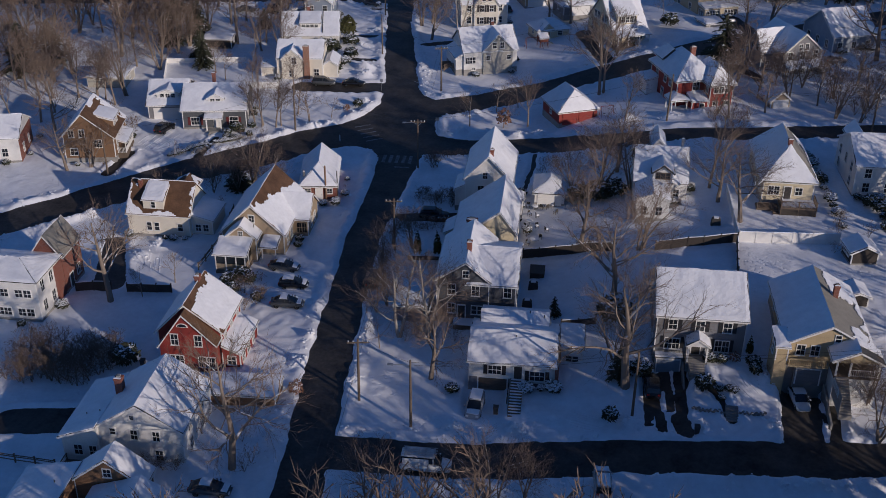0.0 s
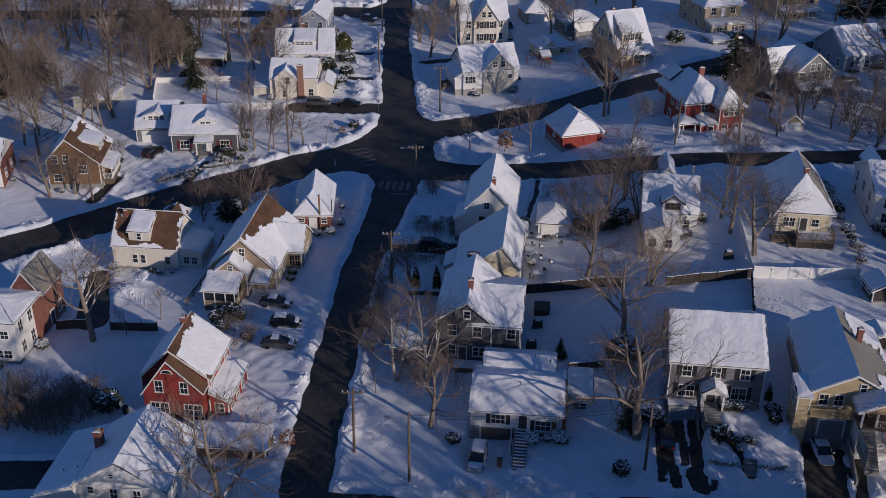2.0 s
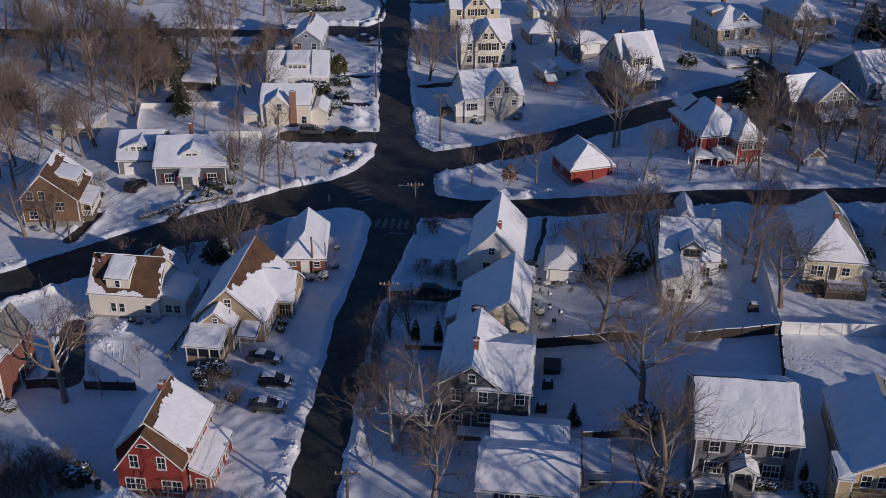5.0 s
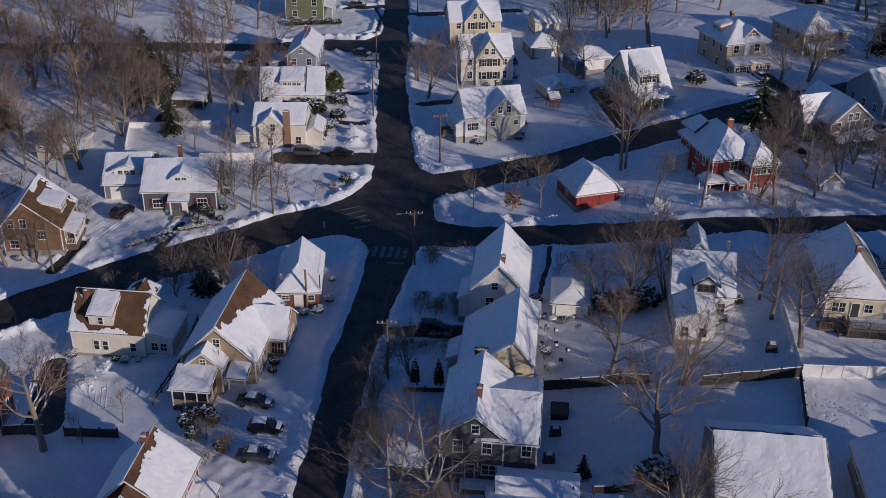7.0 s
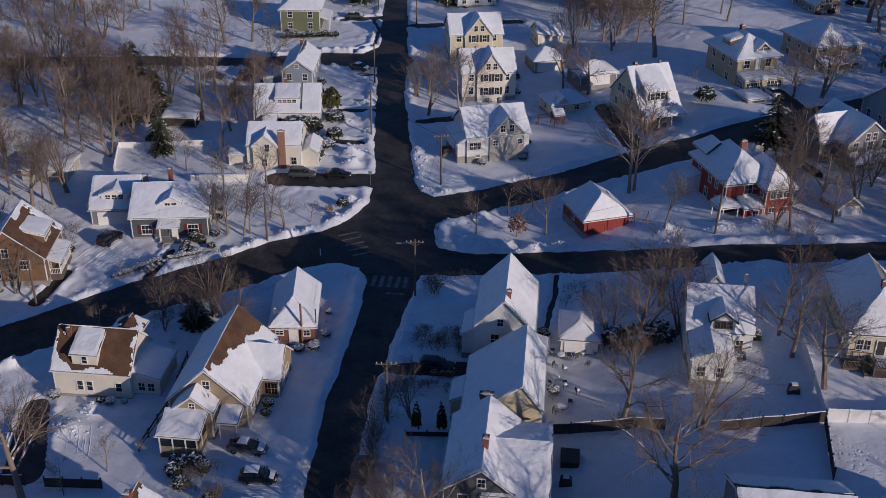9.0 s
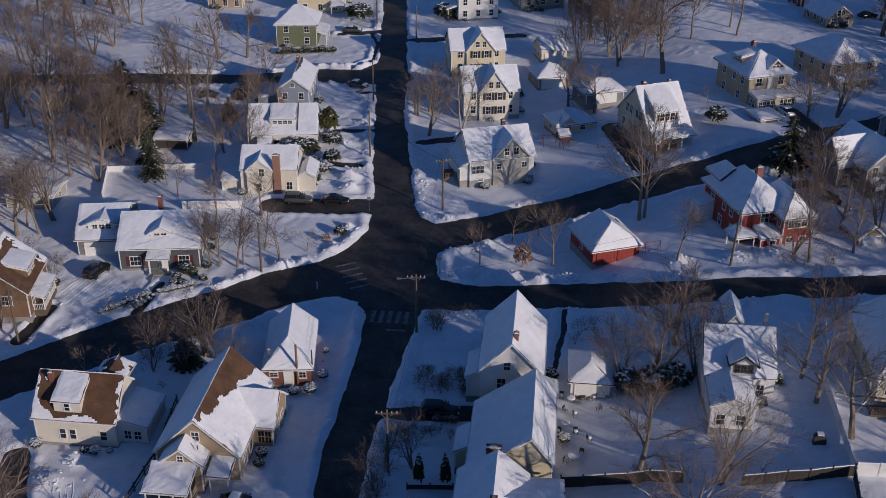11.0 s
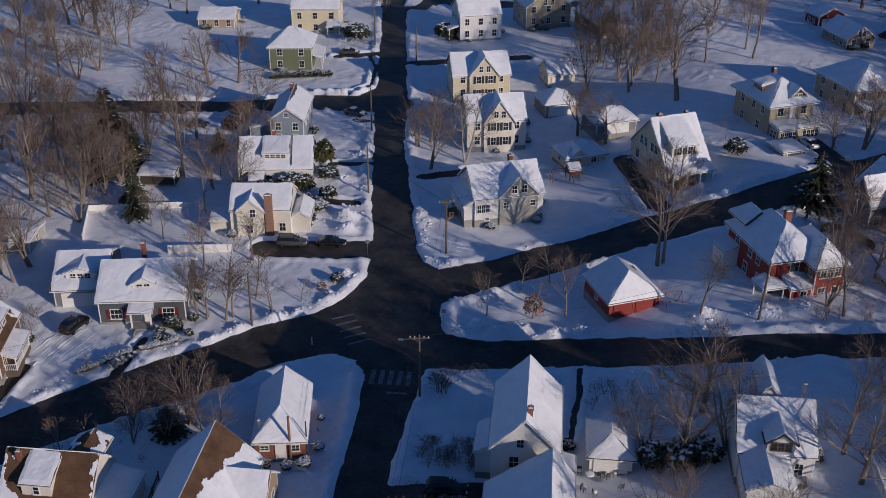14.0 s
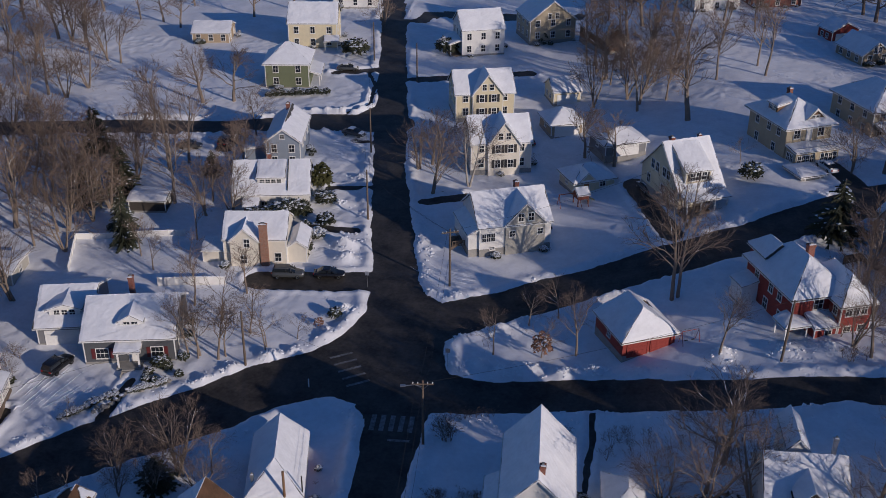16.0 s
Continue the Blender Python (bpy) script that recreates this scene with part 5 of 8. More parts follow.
def cream_chimney_house():
    h = thing("cream_house_with_chimney", "cream gabled house with a broad front chimney and snowy roof", "house", -57.3, 202.0, 1.5, 6, H)
    gable(h, 0, 9.3, 0, 8.0, 4.6, 7.1, "x", 0.5, z0=-1, wall=IVORY, seed=191, over=0.25)
    gable(h, 1.1, 5.3, -0.6, 4.0, 4.6, 6.5, "y", 0.5, z0=-1, wall=IVORY, seed=192, over=0.25, base=False, corner=False)
    chimney(h, 6.1, -0.35, 0, 7.3, 1.15, 0.7, PALE_BRICK)
    windows(h, "S", -0.6, [3.6], 3.6, 0.8, 1.3)
    windows(h, "S", -0.6, [3.0], 0.9, 0.9, 1.3)
    windows(h, "S", 0, [8.0], 1.0, 0.9, 1.3)
    gable(h, 9.3, 12.2, 0.6, 6.6, 3.0, 4.0, "y", 0.5, z0=-1, wall=IVORY, seed=193, over=0.25)
    lean_to(h, -3.4, 0, 0.8, 4.0, 2.3, 2.8, "S", wall=IVORY, seed=194)


def white_dormer_house():
    h = thing("white_dormer_house", "white house with a wide snowy dormer across its roof", "house", -60.5, 218.6, 1.8, 9, H)
    gable(h, 0, 12.2, 0, 10.5, 3.6, 7.0, "x", 0.55, z0=-1, wall=WHITE, seed=201, over=0.4)
    lean_to(h, 3.9, 8.3, 1.7, 5.75, 5.75, 7.05, "S", z0=3.4, wall=WHITE, seed=202, base=False, corner=False)
    windows(h, "S", 1.7, [4.7, 5.6, 6.5, 7.4], 4.85, 0.7, 0.6)
    part("roof_seam", Mesh().prism([(0.2, 4.1), (5.6, 7.19), (5.6, 7.33), (0.2, 4.24)], 8.75, 8.87, "x"), DARK_TRIM, h)
    windows(h, "S", 0, [2, 5, 8.5, 11], 0.9)
    lean_to(h, 1.8, 4.2, -2.2, -0.05, 2.5, 3.2, "S", wall=BRICK, seed=203)
    chimney(h, 5.6, 6.2, 5, 8.1, 0.6, 0.6)
    windows(h, "E", 12.2, [3, 7], 1.0)


def blue_house():
    h = thing("blue_gable_house", "blue-grey gabled house with white windows and snowy roof", "house", -59.3, 236.0, 2.7, 5, H)
    gable(h, 0, 6.0, 0, 12.5, 5.0, 7.2, "y", 0.5, z0=-1, wall=BLUE, seed=211, over=0.4, snow=(1.0, (1.0, lambda u, v: not (v > 0.86 and u > 0.35))))
    windows(h, "S", 0, [1.4, 4.5], 3.0, 0.9, 1.3)
    windows(h, "S", 0, [2.9], 5.5, 0.7, 0.7)
    windows(h, "S", 0, [1.4, 4.5], 0.8, 0.9, 1.3)
    windows(h, "E", 6.0, [3, 6, 9.5], 3.0)
    windows(h, "W", 0, [3, 9], 3.0)
    chimney(h, 2.6, 10.5, 6.5, 8.2)
    lean_to(h, -4.2, 0, 2.0, 7.0, 2.6, 3.4, "W", wall=BLUE, seed=212)


def green_house():
    h = thing("green_foursquare_house", "green foursquare house with snowy hipped roof and white windows", "house", -68.9, 273.6, 3.7, 6, H)
    hip(h, 0, 9.0, 0, 9.0, 5.5, 8.4, "x", 4.0, 4.0, z0=-1, wall=GREEN, seed=221, over=0.5)
    windows(h, "S", 0, [2.2, 6.8], 3.5, 1.0, 1.4)
    windows(h, "S", 0, [2.2, 6.8], 0.9, 1.0, 1.4)
    windows(h, "E", 9.0, [2.2, 6.8], 3.5)
    windows(h, "W", 0, [2.2, 6.8], 3.5)
    lean_to(h, 9.0, 11.2, 1.0, 8.0, 2.7, 3.4, "E", seed=222, walls=False)
    posts(h, ((11.0, 1.2), (11.0, 4.5), (11.0, 7.8)), -0.2, 2.6)


def plain_house(name, label, x, y, z, turn, w, d, eave, ridge, axis, wall, rows=2, porch=False, roof="gable", cols=3, cross=False, peak=None, material=None):
    """A house seen from afar: block, roof, window rows, and a front cross gable or porch if it has them."""
    h = thing(name, label, "house", x, y, z, turn, H)
    if roof == "gable":
        gable(h, 0, w, 0, d, eave, ridge, axis, z0=-1.5, wall=wall, roof=material, seed=x * 0.31 + y)
    else:
        hip(h, 0, w, 0, d, eave, ridge, axis, w * 0.42, w * 0.42, z0=-1.5, wall=wall, roof=material, seed=x * 0.31 + y, over=0.6)
    spots = [w * (k + 0.5) / cols for k in range(cols)]
    for r in range(rows):
        z1 = 0.9 + 2.75 * r
        windows(h, "S", 0, spots, z1)
        windows(h, "W", 0, [d * 0.2, d * 0.5, d * 0.8], z1)
        windows(h, "E", w, [d * 0.25, d * 0.75], z1)
    if cross:
        c0, c1 = w * 0.28, w * 0.80
        gable(h, c0, c1, -0.5, d * 0.5, eave, peak or ridge + 0.1, "y", z0=-1.2, wall=wall, seed=y, base=False, over=0.4)
        windows(h, "S", -0.5, [c0 + (c1 - c0) * 0.38, c0 + (c1 - c0) * 0.62], eave + 0.75, 0.75, 1.15)
        for r in range(rows):
            windows(h, "S", -0.5, [c0 + (c1 - c0) * 0.3, c0 + (c1 - c0) * 0.7], 0.9 + 2.75 * r, 0.9, 1.4, shutter=SHUTTER)
    if porch:
        lean_to(h, w * 0.05, w * 0.95, -2.6, -0.06, 2.7, 3.2, "S", seed=y + 1, walls=False)
        part("porch_floor", Mesh().box(w * 0.05, w * 0.95, -2.6, -0.05, -1.5, 0.3), OLD_WOOD, h)
        posts(h, [(w * k, -2.45) for k in (0.08, 0.36, 0.64, 0.92)], 0.3, 2.7, 0.18)
        railing(h, (w * 0.08, -2.45), (w * 0.92, -2.45), 0.3)
    if axis == "y" and roof == "gable":
        windows(h, "S", 0, [w * 0.42, w * 0.58], eave + 0.3, 0.75, 1.2)
    return h


for build in (double_cape, brown_shingle_house, cream_chimney_house, white_dormer_house, blue_house, green_house):
    build()
gable_garage(-93.6, 192.4, 1.2, 4, 7.6, 6.4, 2.4, 2.7, PALE_GREY, "pale grey low shed with snow on its flat roof", "x", "shed", doors=False)
gable_garage(-77.4, 216.8, 2.2, 4, 6.0, 5.0, 2.2, 2.5, DARK_WOOD, "small dark shed with snow-covered roof", "x", "shed", doors=False)
plain_house("yellow_house", "pale yellow two-storey house behind trees", -69.8, 298.6, 4.3, 6, 11, 10, 6.0, 9.3, "x", PALE_YELLOW)
lean_to(bpy.data.objects["yellow_house"], 8.2, 11.4, -2.4, -0.06, 2.5, 3.1, "S", seed=436, walls=False)
posts(bpy.data.objects["yellow_house"], ((8.4, -2.2), (11.2, -2.2)), -0.5, 2.5, 0.16)
plain_house("low_ranch_house", "low tan ranch house with snowy roof", -92.6, 299.6, 4.2, 6, 8.5, 8, 2.7, 4.2, "x", TAN, rows=1)
plain_house("white_house", "white house far up the street", -66, 332, 4.5, 6, 11, 9, 5.2, 8, "x", WHITE)


def crossing_white_house():
    h = thing("white_corner_house", "white corner house with a big front gable and snowy roof", "house", -19.8, 208.2, 2.9, 20, H)
    gable(h, 0, 11.2, 0, 9.6, 4.1, 7.6, "x", 0.5, z0=-1.5, wall=WHITE, seed=231, over=0.4)
    gable(h, 4.0, 10.2, -0.3, 5.0, 4.3, 7.5, "y", 0.5, z0=-1.3, wall=PALE_GREY, seed=232, over=0.4, base=False, corner=False)
    windows(h, "S", -0.3, [6.3, 7.9], 4.6, 0.8, 1.2)
    windows(h, "S", -0.3, [5.0, 9.4], 2.2, 0.8, 0.9)
    windows(h, "S", 0, [0.7, 1.4, 2.1], 1.6, 0.6, 1.3)
    windows(h, "S", 0, [2.0], 0.2, 0.7, 0.4)
    chimney(h, 7.2, 5.4, 5, 8.6)
    lean_to(h, -1.6, 0, 0.4, 8.5, 2.8, 3.6, "W", wall=WHITE, seed=234)
    steps(h, -2.0, 3.0, 1.2, 1.4, 6, "W", OLD_WOOD)
    railing(h, (-3.6, 2.2), (-1.7, 2.2), 0.2, 0.9, OLD_WOOD)


def cream_gambrel():
    h = thing("cream_dormered_house", "cream house with a tall snowy front dormer and steep roof", "house", 10.0, 218.2, 6.6, 24, H)
    gable(h, 0, 7.8, 0, 12.0, 3.2, 9.0, "x", 0.5, z0=-1.5, wall=CREAM, seed=241, over=0.35)
    lean_to(h, 1.3, 5.7, 0.6, 6.0, 6.0, 8.9, "S", z0=3, wall=CREAM, seed=242, base=False)
    windows(h, "S", 0.6, [2.5, 3.5, 4.5], 4.5, 0.8, 1.2)
    for x in (1.85, 5.15):
        part("shutter", Mesh().box(x - 0.2, x + 0.2, 0.53, 0.59, 4.45, 5.75), SHUTTER, h)
    windows(h, "W", 0, [3.5, 4.8, 7, 8.5], 3.8)
    windows(h, "W", 0, [2, 5, 9.5], 0.9)
    lean_to(h, 0.2, 7.6, -2.4, -0.06, 2.5, 3.0, "S", seed=243, walls=False)
    part("porch_floor", Mesh().box(0.2, 7.6, -2.4, -0.05, -1.5, 0.3), OLD_WOOD, h)
    posts(h, ((0.4, -2.2), (2.8, -2.2), (5.2, -2.2), (7.4, -2.2)), 0.3, 2.5, 0.2)
    windows(h, "S", 0, [1.5, 3.9, 6.4], 0.9)
    chimney(h, 1.6, 6.4, 7, 9.6)
    chimney(h, 6.6, 6.6, 7, 9.4, 0.5, 0.5)


def khaki_foursquare():
    h = thing("khaki_foursquare_house", "khaki stucco foursquare house with enclosed porch and hipped dormers", "house", 28.6, 235.4, 8.0, 24, H)
    hip(h, 0, 8.6, 0, 11.0, 6.7, 9.5, "y", 4.3, 4.3, z0=-1.5, wall=KHAKI, seed=251, over=0.8, corner=False)
    gable(h, 3.9, 7.0, 0.5, 4.6, 7.5, 8.9, "y", 0.5, z0=6.6, wall=BROWN, roof=BROWN_SHINGLE, seed=252, over=0.45, base=False, corner=False)
    windows(h, "S", 0.5, [5.05, 5.85], 7.0, 0.6, 0.75)
    lean_to(h, 0.7, 3.6, 4.4, 7.0, 8.5, 9.1, "W", z0=6.6, wall=BROWN, roof=BROWN_SHINGLE, seed=253, over=0.3, base=False, corner=False)
    windows(h, "W", 0.7, [5.2, 6.2], 7.5, 0.6, 0.75)
    windows(h, "S", 0, [2.0, 6.6], 4.3, 1.1, 1.5)
    door(h, "S", 4.3, -0.03, 3.6, 0.9, 2.0, TRIM)
    windows(h, "W", 0, [2.2, 5.0, 8.5], 4.3)
    windows(h, "W", 0, [3.2, 8.2], 1.2)
    windows(h, "E", 8.6, [3.0, 8.0], 4.3)
    lean_to(h, 0.2, 8.4, -3.0, -0.06, 3.0, 3.4, "S", wall=KHAKI, seed=254, corner=False)
    part("porch_rail", Mesh().box(0.3, 8.3, -2.9, -2.82, 3.55, 3.65), TRIM, h)
    windows(h, "S", -3.0, [0.9, 1.7, 2.5, 3.3, 5.3, 6.1, 6.9, 7.7], 1.1, 0.66, 1.3)
    windows(h, "W", 0.2, [-1.9, -1.0], 1.1, 0.7, 1.3)
    chimney(h, 4.9, 7.6, 8, 10.2)
    b = thing("garage_bunker", "low grey garage set into the snowy bank", "garage", 30.0, 226.8, 7.4, 24, "small outbuildings")
    hip(b, 0, 4.2, 0, 4.4, 2.1, 2.4, "x", 0.4, 0.4, z0=-1, wall=CONCRETE, seed=256, corner=False)
    garage_door(b, "S", 2.1, -0.03, -0.2, 2.6, 1.9, DARKGREY)


def red_foursquare():
    h = thing("red_foursquare_house", "barn-red two-storey house with snowy hipped roof and white portico", "house", 20.8, 183.6, 6.2, 20, H)
    hip(h, 0, 7.6, 0, 11.6, 6.0, 9.0, "y", 3.8, 3.8, z0=-2, wall=RED, seed=261, over=0.6)
    hip(h, 5.2, 9.6, -2.6, 6.0, 5.8, 8.2, "y", 2.2, 2.2, z0=-2, wall=RED, seed=262, over=0.5)
    windows(h, "S", 0, [3.6], 3.7, 1.2, 1.4)
    windows(h, "S", -2.6, [6.3, 7.3, 8.4], 3.8, 0.8, 1.5)
    windows(h, "W", 0, [3.0, 5.2, 8.8], 3.7, 0.9, 1.5)
    windows(h, "W", 0, [2.5, 6, 9], 0.9)
    windows(h, "W", 5.2, [-1.4], 3.6, 0.8, 1.4)
    windows(h, "S", -2.6, [6.4, 8.4], 0.8)
    lean_to(h, 2.0, 5.1, -2.5, -0.06, 2.5, 3.3, "S", wall=RED, seed=263)
    windows(h, "S", -2.5, [3.9], 0.7, 0.9, 1.3)
    hip(h, -1.7, 1.6, -1.9, 0.9, 2.7, 3.3, "y", 1.6, 0, wall=RED, seed=264, walls=False, over=0.2)
    posts(h, ((-1.5, -1.7), (1.4, -1.7), (-1.5, 0.7)), 0, 2.7, 0.16)
    part("porch_floor", Mesh().box(-1.7, 1.6, -1.9, -0.05, -1.2, 0.1), OLD_WOOD, h)
    steps(h, 0.2, -1.9, 0.1, 1.5, 7, "S", OLD_WOOD)
    railing(h, (-0.6, -3.9), (-0.6, -1.9), -0.9)
    railing(h, (1.0, -3.9), (1.0, -1.9), -0.9)
    chimney(h, 5.0, 5.6, 8, 9.8, 0.9, 0.7)
    hip(h, 0.8, 4.2, 8.5, 12.6, 7.2, 8.6, "y", 0, 1.5, z0=4, wall=RED, seed=266, base=False, corner=False)
    lean_to(h, -2.2, 0, 8.2, 11.2, 3.0, 3.6, "W", wall=TRIM, seed=267)


for build in (crossing_white_house, cream_gambrel, khaki_foursquare, red_foursquare):
    build()
hip_garage(0.3, 180.9, 3.25, 24, 7.4, 7.8, 2.8, 5.5, RED, "barn-red garage with boarded doors and snowy hipped roof", "y", front="boarded", roof=BROWN_SHINGLE, snow=(1, (1.0, lambda u, v: not (0.55 < u < 0.85 and 0.3 < v < 0.6)), 1, 1), corner=False, run0=2.3, run1=1.2)
plain_house("cream_victorian_house", "cream two-and-a-half storey house with steep front gable", -23.4, 236.4, 3.4, 13, 10.6, 9.0, 5.3, 8.6, "x", IVORY, cross=True, peak=9.2)
plain_house("yellow_victorian_house", "pale yellow house with steep front gable and snowy roof", -28.2, 259.8, 3.8, 14, 11.4, 9.0, 5.2, 8.4, "x", PALE_YELLOW, cross=True, peak=9.0)
plain_house("white_foursquare_house", "white foursquare house with snowy roof and side porch", -30.2, 296.6, 4.6, 18, 9.6, 9.0, 5.9, 9.1, "x", WHITE)
white_house = bpy.data.objects["white_foursquare_house"]
lean_to(white_house, -2.6, -0.03, 0.6, 7.5, 2.8, 3.5, "W", seed=437, walls=False)
posts(white_house, ((-2.4, 0.8), (-2.4, 4.0), (-2.4, 7.3)), -0.3, 2.8, 0.16)
part("porch_floor", Mesh().box(-2.6, -0.05, 0.6, 7.5, -1.2, 0.2), OLD_WOOD, white_house)
plain_house("grey_gable_house", "pale grey-tan gabled house with snow-covered roof behind a spruce", -15.6, 306.6, 5.2, 20, 11, 10, 5.0, 9.2, "y", KHAKI)
gable_garage(1.0, 296.0, 6.6, 24, 5.0, 13, 3.2, 5.6, BROWN, "long brown shed with snowy roof", "y", "shed", doors=False)
hip_garage(-5.6, 229.4, 3.2, 25, 7.4, 5.8, 2.4, 4.0, CREAM, "cream garage with varnished wooden door and snowy roof", "x", wooden=True)
hip_garage(-9.8, 253.6, 3.6, 20, 6.2, 6.6, 2.6, 4.4, TAN, "tan garage with snow-covered hipped roof")
gable_garage(-9.6, 269.4, 4.0, 18, 5.6, 6, 2.8, 4.8, PALE_YELLOW, "small yellow garage with dark windows behind trees", "x")
hip_garage(-0.4, 239.0, 6.1, 24, 7.8, 6.4, 2.4, 3.9, GREY, "grey garage with snow-covered roof", "x")
plain_house("stucco_house", "tan stucco foursquare house with snowy roof and porch", 45.2, 246.2, 8.4, 23, 10.2, 12.0, 5.6, 8.6, "y", KHAKI, roof="hip", porch=True)
gable_garage(48.8, 297.0, 10.2, 24, 6.6, 5.0, 2.8, 4.4, RED, "red barn-like garage with snow on its roof")
plain_house("tan_bungalow", "tan bungalow with snowy roof", 51.7, 282.3, 10.0, 22, 6.6, 9, 2.5, 4.9, "y", TAN, rows=1, cols=2)
plain_house("grey_victorian_house", "weathered grey gabled house with snowy cross roof", 41.6, 200.0, 7.4, 24, 8.2, 10.6, 5.0, 8.4, "y", GREY, cross=False)
victorian = bpy.data.objects["grey_victorian_house"]
gable(victorian, -2.6, 5.0, 3.4, 8.4, 4.4, 8.0, "x", 0.5, z0=-1.5, wall=GREY, seed=431, over=0.35)
windows(victorian, "W", -2.6, [5.2, 6.6], 4.4, 0.8, 1.2)
windows(victorian, "S", 3.4, [-1.2], 1.2)
lean_to(victorian, 0.2, 8.0, -2.2, -0.06, 2.6, 3.2, "S", seed=432, walls=False)
posts(victorian, ((0.4, -2.0), (4.0, -2.0), (7.8, -2.0)), -0.3, 2.6, 0.16)
plain_house("blue_bungalow", "blue-grey house with a front dormer and snowy roof", 53.6, 214.4, 8.0, 22, 9.6, 11, 3.6, 7.6, "x", BLUE, rows=1)
gable_garage(37.4, 183.6, 6.9, 18, 3.8, 4.6, 2.0, 3.6, TAN, "small tan garage with snow on its roof")
gable_garage(40.6, 129.4, 6.2, 8, 3.6, 3.6, 2.0, 2.9, DARK_WOOD, "dark wooden garden shed with snowy roof", "y", "shed", doors=False)
gable_garage(38.0, 118.6, 5.8, 4, 2.6, 3.2, 1.9, 2.4, DARK_WOOD, "small dark garden shed with snowy roof", "y", "shed", doors=False)
plain_house("white_ranch_house", "white house beyond the copse", 22, 318, 10.2, 15, 11, 9, 4.8, 7.5, "x", WHITE)
plain_house("brick_house", "brick house with snowy roof beyond the copse", 36, 322, 10.4, 15, 12, 10, 4.4, 7, "x", BRICK)


# ---- trees and shrubs ----
def rand_dir(rng, d, spread):
    """A direction that leaves d by about the given angle."""
    s = d.orthogonal().normalized()
    s.rotate(Matrix.Rotation(rng.uniform(0, 2 * math.pi), 3, d))
    return (d * math.cos(spread) + s * math.sin(spread)).normalized()


def limb(rng, m, p, d, length, r0, r1, sides, bends, wander=0.16, lift=0.05):
    """A bent, tapered limb; gives its points and directions."""
    pts, dirs, radii = [p.copy()], [d.copy()], [r0]
    for k in range(bends):
        d = (rand_dir(rng, d, rng.uniform(0, wander)) + Vector((0, 0, lift))).normalized()
        p = p + d * length / bends
        pts.append(p)
        dirs.append(d)
        radii.append(r0 + (r1 - r0) * (k + 1) / bends)
    m.tube(pts, radii, sides, cap=False)
    return pts, dirs


def bare_tree(seed, stems=1, trunk_share=0.38, spread=0.75, limbs=9, branches=7, twigs=6, sprays=3, lean=0.06, slim=1.0, fine=1.0, coarse=False, bent=False):
    """Trunk and crown meshes of a leafless tree one unit high."""
    rng = random.Random(seed)
    trunk, crown = Mesh(), Mesh()
    for s in range(stems):
        d = rand_dir(rng, Vector((0, 0, 1)), lean if stems == 1 else 0.28)
        base = Vector((0, 0, -0.02)) + (Vector((rng.uniform(-1, 1), rng.uniform(-1, 1), 0)) * 0.02 if stems > 1 else Vector())
        r = 0.0235 * slim / (1 if stems == 1 else 1.5)
        pts, dirs = limb(rng, trunk, base, d, 0.86, r, r * 0.16, 8 if stems < 6 else 4, 9 if stems < 6 else 5, 0.13, 0.04)
        n = max(3, int(limbs / stems ** 0.5))
        for i in range(n):
            u = trunk_share + (0.98 - trunk_share) * (i + rng.uniform(0, 0.8)) / n
            k = min(len(pts) - 2, int(u * (len(pts) - 1)))
            p = pts[k].lerp(pts[k + 1], u * (len(pts) - 1) - k)
            dd = rand_dir(rng, dirs[k], rng.uniform(0.6, 1.15) * spread)
            dd.z = abs(dd.z) * 0.75 + 0.10
            length = (0.50 - 0.30 * (u - trunk_share) / (1 - trunk_share)) * rng.uniform(0.8, 1.15)
            lr = r * (1 - u * 0.8) * 0.55
            lp, ld = limb(rng, trunk, p, dd.normalized(), length, lr, lr * 0.2, 3 if coarse else 4, 2 if coarse else 5, 0.42, 0.035)
            for j in range(branches):
                w = 0.22 + 0.78 * (j + rng.random() * 0.6) / branches
                q = min(len(lp) - 2, int(w * (len(lp) - 1)))
                bp = lp[q].lerp(lp[q + 1], min(1, w * (len(lp) - 1) - q))
                bd = rand_dir(rng, ld[q], rng.uniform(0.35, 0.85))
                bl = length * rng.uniform(0.42, 0.7) * (1.15 - 0.5 * w)
                tp, td = limb(rng, crown, bp, bd, bl, lr * 0.36, 0.0013 * fine, 3, 1 if coarse else 3 if bent else 2, 0.45 if bent else 0.3, 0.05)
                for t in range(twigs):
                    v = 0.2 + 0.8 * (t + rng.random() * 0.7) / twigs
                    q2 = min(len(tp) - 2, int(v * (len(tp) - 1)))
                    cp = tp[q2].lerp(tp[q2 + 1], min(1, v * (len(tp) - 1) - q2))
                    cd = rand_dir(rng, td[q2], rng.uniform(0.3, 0.8))
                    cl = bl * rng.uniform(0.35, 0.65)
                    ce = cp + (cd + Vector((0, 0, 0.08))) * cl
                    if bent:
                        cm = cp.lerp(ce, 0.5)
                        crown.tube([cp, cm], [0.0014 * fine, 0.001 * fine], 3, cap=False)
                        ce = cm + (rand_dir(rng, cd, 0.45) + Vector((0, 0, 0.15))) * cl * 0.5
                        crown.spike(cm, ce, 0.001 * fine)
                    else:
                        crown.spike(cp, ce, 0.0015 * fine)
                    for x in range(sprays):
                        e = cp.lerp(ce, rng.uniform(0.2, 0.95))
                        crown.spike(e, e + (rand_dir(rng, cd, rng.uniform(0.25, 0.75)) + Vector((0, 0, 0.05))) * cl * rng.uniform(0.5, 1.0), 0.0010 * fine)
    return trunk, crown


